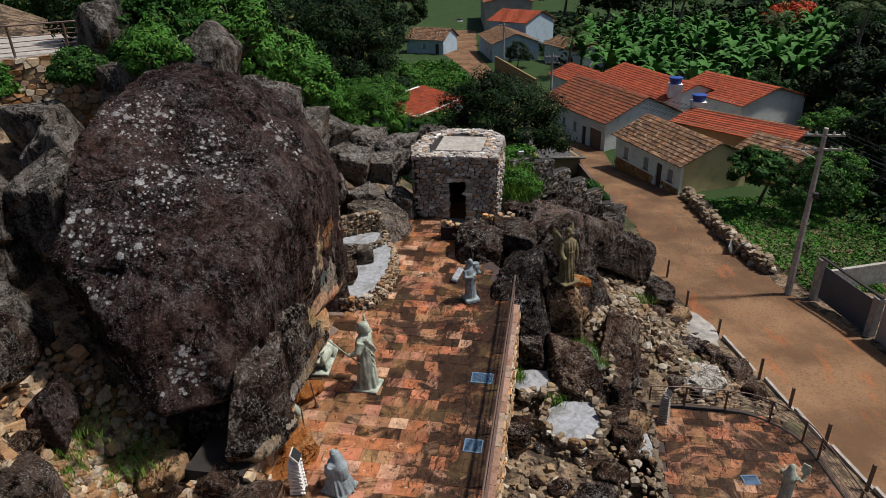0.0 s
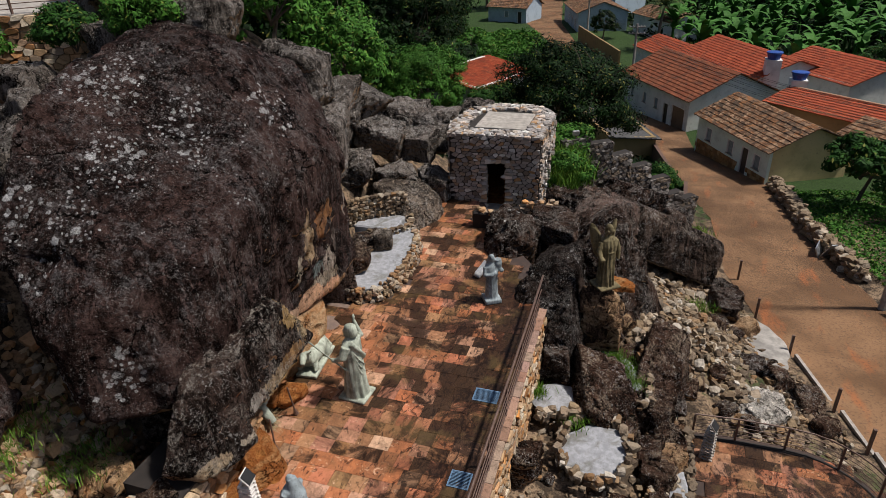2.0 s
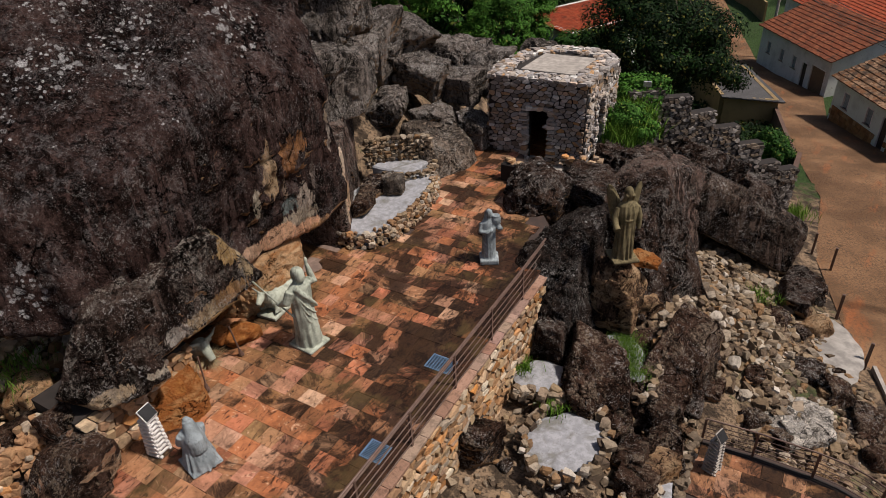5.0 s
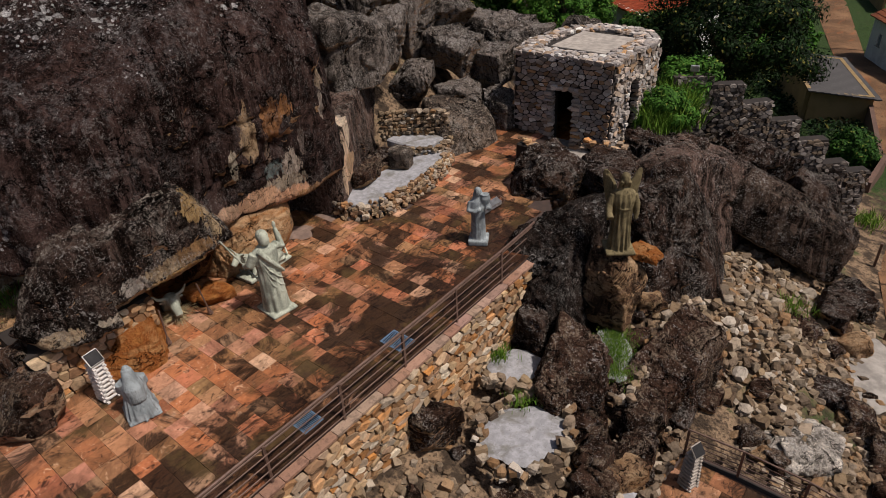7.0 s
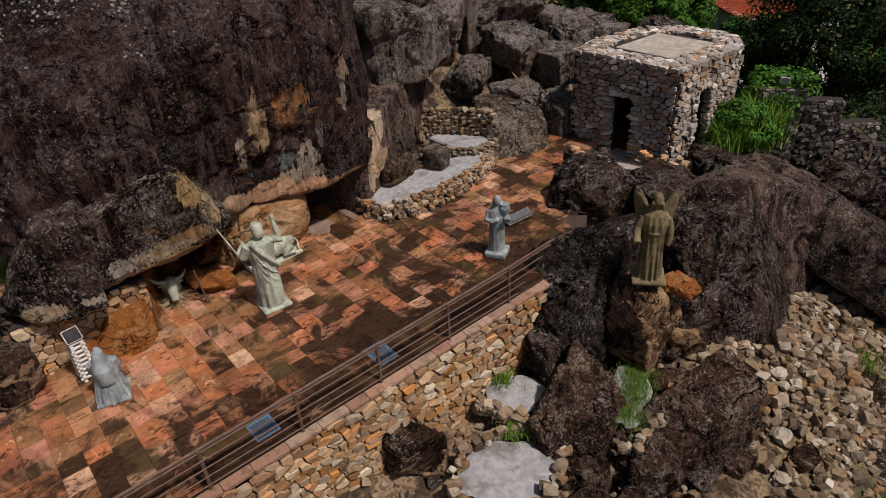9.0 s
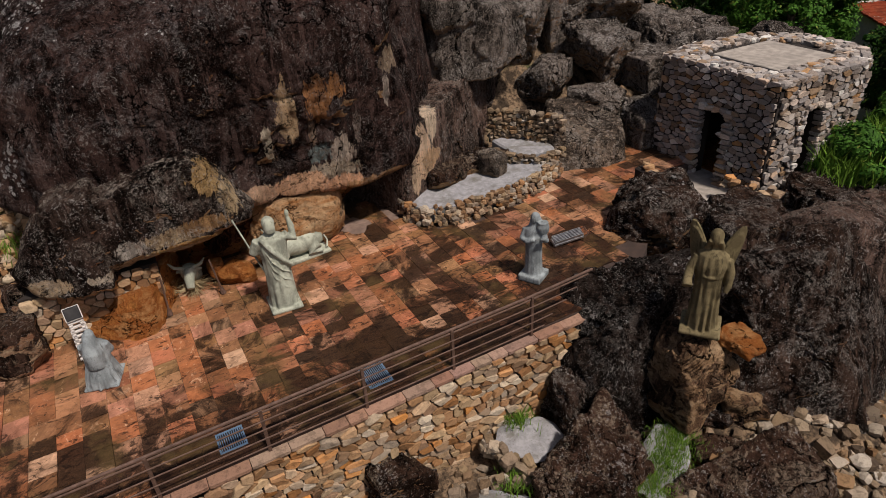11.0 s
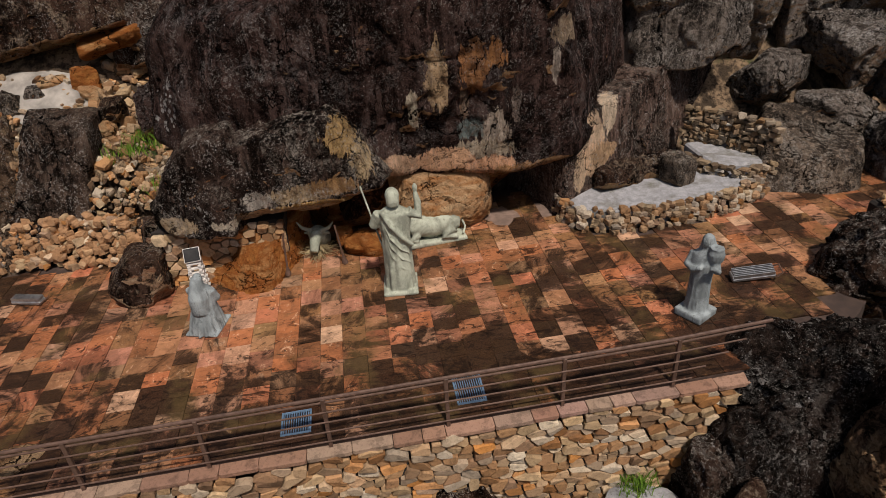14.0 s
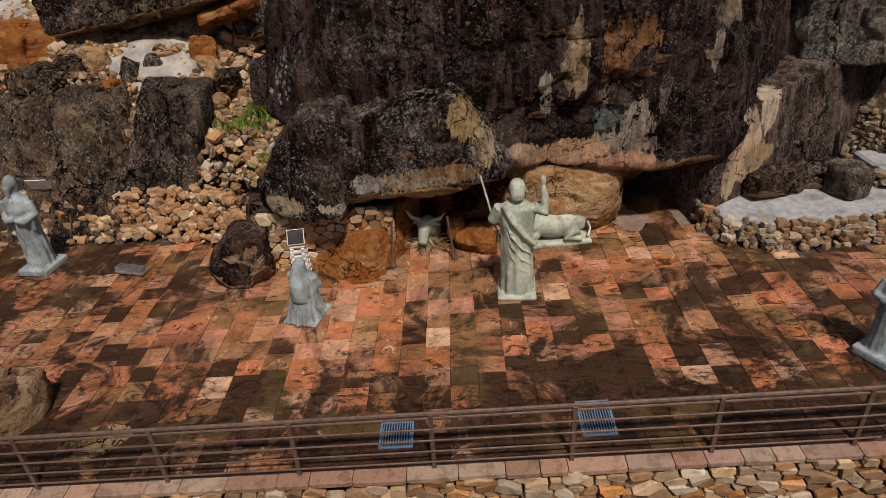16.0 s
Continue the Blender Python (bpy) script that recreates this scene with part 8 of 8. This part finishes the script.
bans = [banana(1), banana(2), banana(3)]
rng = random.Random(17)
spots = []
while len(spots) < 170:
    x, y = rng.uniform(2, 46), rng.uniform(86, 150)
    if x > float(road_r(y)) + 14 and x < 12 + (y - 80) * .75 + 12 and not (y < 92 and x < 14):
        spots.append((x, y))
for i, (x, y) in enumerate(spots):
    m = pose(x, y, ground_at(x, y), 0, 0, rng.uniform(0, 360))
    s = rng.uniform(1.0, 1.7)
    if i < 3:
        bans[i].matrix_basis = m @ Matrix.Diagonal((s, s, s, 1))
    else:
        o = copy_thing(bans[i % 3], m)
        o.matrix_basis = m @ Matrix.Diagonal((s, s, s, 1))


# palms
def palm(seed, h, lean, label, r=.22):
    rng = random.Random(seed)
    t = thing("palm_tree", None, label, "palm tree", "palm trees")
    pts = [Vector((lean * s * s, 0, h * s)) for s in np.linspace(0, 1, 9)]
    pts[0].z = -.5
    part("trunk", tube(bmesh.new(), pts, [r * (1.3 - .55 * i / 8) for i in range(9)], 9), BARK, t)
    for i in range(16):
        a, up = i * 2.4 + rng.uniform(-.2, .2), rng.uniform(-.2, 1.15)
        L = rng.uniform(3.0, 4.2)
        bm = bmesh.new()
        p, prev = pts[-1].copy(), None
        d = Vector((math.cos(a), math.sin(a), 0))
        sd = Vector((-math.sin(a), math.cos(a), 0))
        spine = []
        for j in range(15):
            s = j / 14
            ang = up - 1.7 * s * s
            spine.append(p.copy())
            p = p + (d * math.cos(ang) + Vector((0, 0, math.sin(ang)))) * L / 14
        tube(bm, spine, [.035 * (1 - .9 * j / 14) + .004 for j in range(15)], 4, False)
        for j in range(1, 15):
            for q in (0, .5):
                b = spine[j - 1].lerp(spine[j], q)
                l = .75 * math.sin(math.pi * min(1, .15 + j / 17)) + .1
                fw = (spine[j] - spine[j - 1]).normalized()
                for sgn in (-1, 1):
                    tip = b + (sd * sgn + fw * .6 - Vector((0, 0, .45))) * l
                    bm.faces.new((bm.verts.new(b - fw * .045), bm.verts.new(b + fw * .045), bm.verts.new(tip)))
        part("frond", bm, PALM, t)
    return t


p1 = palm(1, 13.0, 1.6, "tall slender palm beyond the gardens")
p1.matrix_basis = pose(30.5, 78.0, ground_at(30.5, 78), 0, 0, 40)
p2 = palm(2, 14.0, 1.0, "tall thick-trunked palm beyond the gardens", .42)
p2.matrix_basis = pose(36.0, 79.0, ground_at(36, 79), 0, 0, -10)
p3 = palm(3, 6.5, .5, "short palm with spreading fronds near the houses")
p3.matrix_basis = pose(1.0, 112.0, ground_at(1, 112), 0, 0, 0)
for i, (x, y) in enumerate(((20, 128), (34, 118), (47, 92), (52, 88))):
    copy_thing(p3 if i % 2 else p1, pose(x, y, ground_at(x, y), 0, 0, 70 * i))

# ---- laid stones and tiles ----
rng = random.Random(21)
# retaining wall under the terrace
wall = solid("retaining_wall", boxed(WALL_X - .35, WALL_X, -2, 20.4, -2.6, -.75), MORTAR, None, "retaining wall of ochre rubble below the terrace", "wall", "", "structure")
masonry("wall_rest", (WALL_X, -2.0), (WALL_X, 20.4), -2.5, -.06, RUBBLE, RUBBLE_J, wall, rng, cell=(.23, .13), top=lambda s: terrace_z(s - 2.0) - .16, near=lambda p: 9.6 < p.y < 16.8 and p.z > -1.6, proud=.09, gap=.016)
COPING = stone_material("rose_coping_stone", ((.45, .27, .18), (.36, .2, .14), (.5, .36, .26), (.4, .25, .2)), "object", .35)
cop = [to_mesh(box(bmesh.new(), -.5, .5, -.5, .5, -.5, .5, .06), "coping_stone") for _ in range(1)][0]
cop.materials.append(COPING)
y = -2.0
while y < 19.8:
    l = rng.uniform(.35, .8)
    o = new("coping_stone", cop)
    o.parent = wall
    o.matrix_basis = sized(WALL_X - .1 + rng.uniform(-.012, .012), y + l / 2, terrace_z(y) - .1, .3, l - .012, .08, rng.uniform(-.5, .5) + 1.7, rng.uniform(-1, 1), rng.uniform(-1, 1))
    y += l


# tiles of the terrace
def in_terrace(x, y):
    if y > 19.6 and x > np.interp(y, (19.6, 21, 22.5, 24.4, 27.3), (-1.25, -1.6, -2.5, -3.7, -5.2)):
        return False
    if y > 18.7 and x < np.interp(y, (18.7, 19.2, 20.3, 21.8, 23.3, 24.4, 27.3), (-7.6, -6.4, -5.95, -6.0, -6.45, -7.2, -7.6)):
        return False
    if x < np.interp(y, (2, 8, 9.2, 10.5, 12, 13, 18.6), (-8.6, -8.0, -7.3, -7.0, -7.4, -8.6, -8.6)):
        return False
    return not any(abs(x - gx) < .2 and abs(y - gy) < .14 for gx, gy in GRATES)


def tile_run(x0, x1, y0, y1, inside, level, rng, wide=(.4, .47), long=(.36, .54), tilt=1.718):
    out = []
    y = y0
    while y < y1:
        w = rng.uniform(*wide)
        x = x0 - rng.uniform(0, .5)
        while x < x1:
            l = min(rng.uniform(*long), x1 - x + .001)
            if x1 - x - l < .2:
                l = x1 - x + .001
            cx, cy = x + l / 2, y + w / 2
            if inside(cx, cy):
                out.append(sized(cx, cy, level(cy) - .006 + rng.uniform(-.003, .005), l - .008, w - .008, .035, tilt + rng.uniform(-.35, .35), rng.uniform(-.35, .35), 0))
            x += l
        y += w
    return out


def tile_mesh(seed):
    r = random.Random(seed)
    bm = boxed(-.5, .5, -.5, .5, -.5, .5, 0)
    for v in bm.verts:
        v.co.x += r.uniform(-.012, .012)
        v.co.y += r.uniform(-.012, .012)
    es = [e for e in bm.edges if all(v.co.z > 0 for v in e.verts)]
    bmesh.ops.bevel(bm, geom=es, offset=.016, segments=1, affect="EDGES")
    return bm


def lay_tiles(places, near, parent, limit=300):
    made = []
    for i in range(5):
        me = to_mesh(tile_mesh(i), "tile")
        me.materials.append(TILE)
        made.append(me)
    bm = tile_mesh(3)
    bm.verts.index_update()
    v = np.array([p.co[:] for p in bm.verts])
    f = [[q.index for q in p.verts] for p in bm.faces]
    bm.free()
    picked, vs, fs, n = 0, [], [], 0
    r = random.Random(3)
    for m in places:
        if picked < limit and near(m.translation):
            o = new("tile", r.choice(made))
            o.parent = parent
            o.matrix_basis = m
            picked += 1
        else:
            a = np.array(m)
            vs.append(v @ a[:3, :3].T + a[:3, 3])
            fs += [[k + n for k in q] for q in f]
            n += len(v)
    if vs:
        me = pydata("floor_tiles", np.vstack(vs), fs)
        me.materials.append(TILE_J)
        o = new("floor_tiles", me)
        o.parent = parent
        tagged(o, "", "", "", "stuff")


lay_tiles(tile_run(-8.9, -1.3, -2.0, 27.3, in_terrace, terrace_z, rng), lambda p: 9.6 < p.y < 17.5 and -6.6 < p.x, terrace)


def in_lower(x, y):
    lim = 9.0 if y < 17.5 else 6.5 + math.sqrt(max(0, 2.5 ** 2 - (y - 17.5) ** 2))
    return 3.75 < x < min(lim, 9.2 + max(0, 15 - y) * .3) and y < 19.9


lay_tiles(tile_run(3.6, 11.8, 5.0, 20.0, in_lower, lambda y: LOW_Z, rng, (.35, .6), (.4, .9), 0), lambda p: p.y > 14.2, lower_terrace, 200)

# stone facing of the hut, its roof edge, and the other dry walls
for i in range(len(HUT)):
    masonry("facing_rest", HUT[i], HUT[(i + 1) % len(HUT)], HUT_Z0, HUT_Z1 + .22, GREYSTONE, GREYSTONE_J, hut, rng, HUT_OPEN.get(i, []), (.21, .125), near=(lambda p: p.z > 0) if i < 2 else None, limit=190, proud=.08, gap=.03)
for i, rows in HUT_OPEN.items():
    a, b = Vector((*HUT[i], 0)), Vector((*HUT[(i + 1) % len(HUT)], 0))
    d = (b - a).normalized()
    turn = math.degrees(math.atan2(d.y, d.x))
    for s0, s1, z0, z1 in rows:
        places = []
        for s, side in ((s0, -1), (s1, 1)):
            z = z0
            while z < z1:
                h = rng.uniform(.09, .2)
                w = rng.uniform(.16, .38)
                p = a + d * (s + side * (w / 2 - .05)) + Vector((d.y, -d.x, 0)) * rng.uniform(-.02, .03)
                places.append(sized(p.x, p.y, z + h / 2, w, .3, h * .95, rng.uniform(-3, 3), rng.uniform(-3, 3), turn))
                z += h
        for k in range(4):
            p = a + d * (s0 + (k + .5) * (s1 - s0) / 4) + Vector((d.y, -d.x, 0)) * .01
            places.append(sized(p.x, p.y, z1 + .06 + rng.uniform(-.02, .02), (s1 - s0) / 4 + .05, .3, .18, rng.uniform(-5, 5), rng.uniform(-5, 5), turn))
        stones("jamb_rest", places, GREYSTONE, hut, lambda p: True, 120, piece="jamb_stone", seed=21 + i)
places = []
for i in range(len(HUT)):
    a, b = Vector((*HUT[i], 0)), Vector((*HUT[(i + 1) % len(HUT)], 0))
    c = Vector((cx, cy, 0))
    for j in range(int((b - a).length / .2)):
        for ring_i in (0.95, 0.86, 0.77, 0.7):
            p = c + (a.lerp(b, (j + rng.random()) * .2 / (b - a).length) - c) * ring_i
            if -5.65 < p.x < -3.4 and 28.3 < p.y < 30.75:
                continue
            places.append(sized(p.x, p.y, HUT_Z1 + .13 + rng.uniform(-.02, .05), rng.uniform(.16, .36), rng.uniform(.16, .32), .15, rng.uniform(-8, 8), rng.uniform(-8, 8), rng.uniform(0, 180)))
stones("roof_stones", places, GREYSTONE, hut, lambda p: True, 300, piece="roof_stone", seed=4)
for (ax, ay, az), (bx, by, bz) in zip(RUIN, RUIN[1:]):
    base = min(float(ground_z(np.array([bx]), np.array([by]))[0]), az - 1.2) - .3
    masonry("ruin_rest", (ax, ay), (bx, by), base, az, RUINSTONE, RUINSTONE_J, ruin, rng, cell=(.2, .12), near=lambda p: True, limit=42, proud=.1, gap=.02)
masonry("upper_rest", (-21, 16.2), (-18.3, 17.25), 6.4, 8.95, RUBBLE, RUBBLE_J, up_w, rng, cell=(.26, .16), near=lambda p: True, limit=60, proud=.12)
masonry("upper_rest", (-18.3, 17.25), (-14.9, 20.55), 6.4, 8.95, RUBBLE, RUBBLE_J, up_w, rng, cell=(.26, .16), near=lambda p: True, limit=100, proud=.12)
masonry("infill_rest", (-6.65, 9.95), (-6.65, 12.7), -.4, 1.1, RUBBLE, RUBBLE_J, infill, rng, cell=(.2, .15), near=lambda p: True, limit=220, proud=.12)
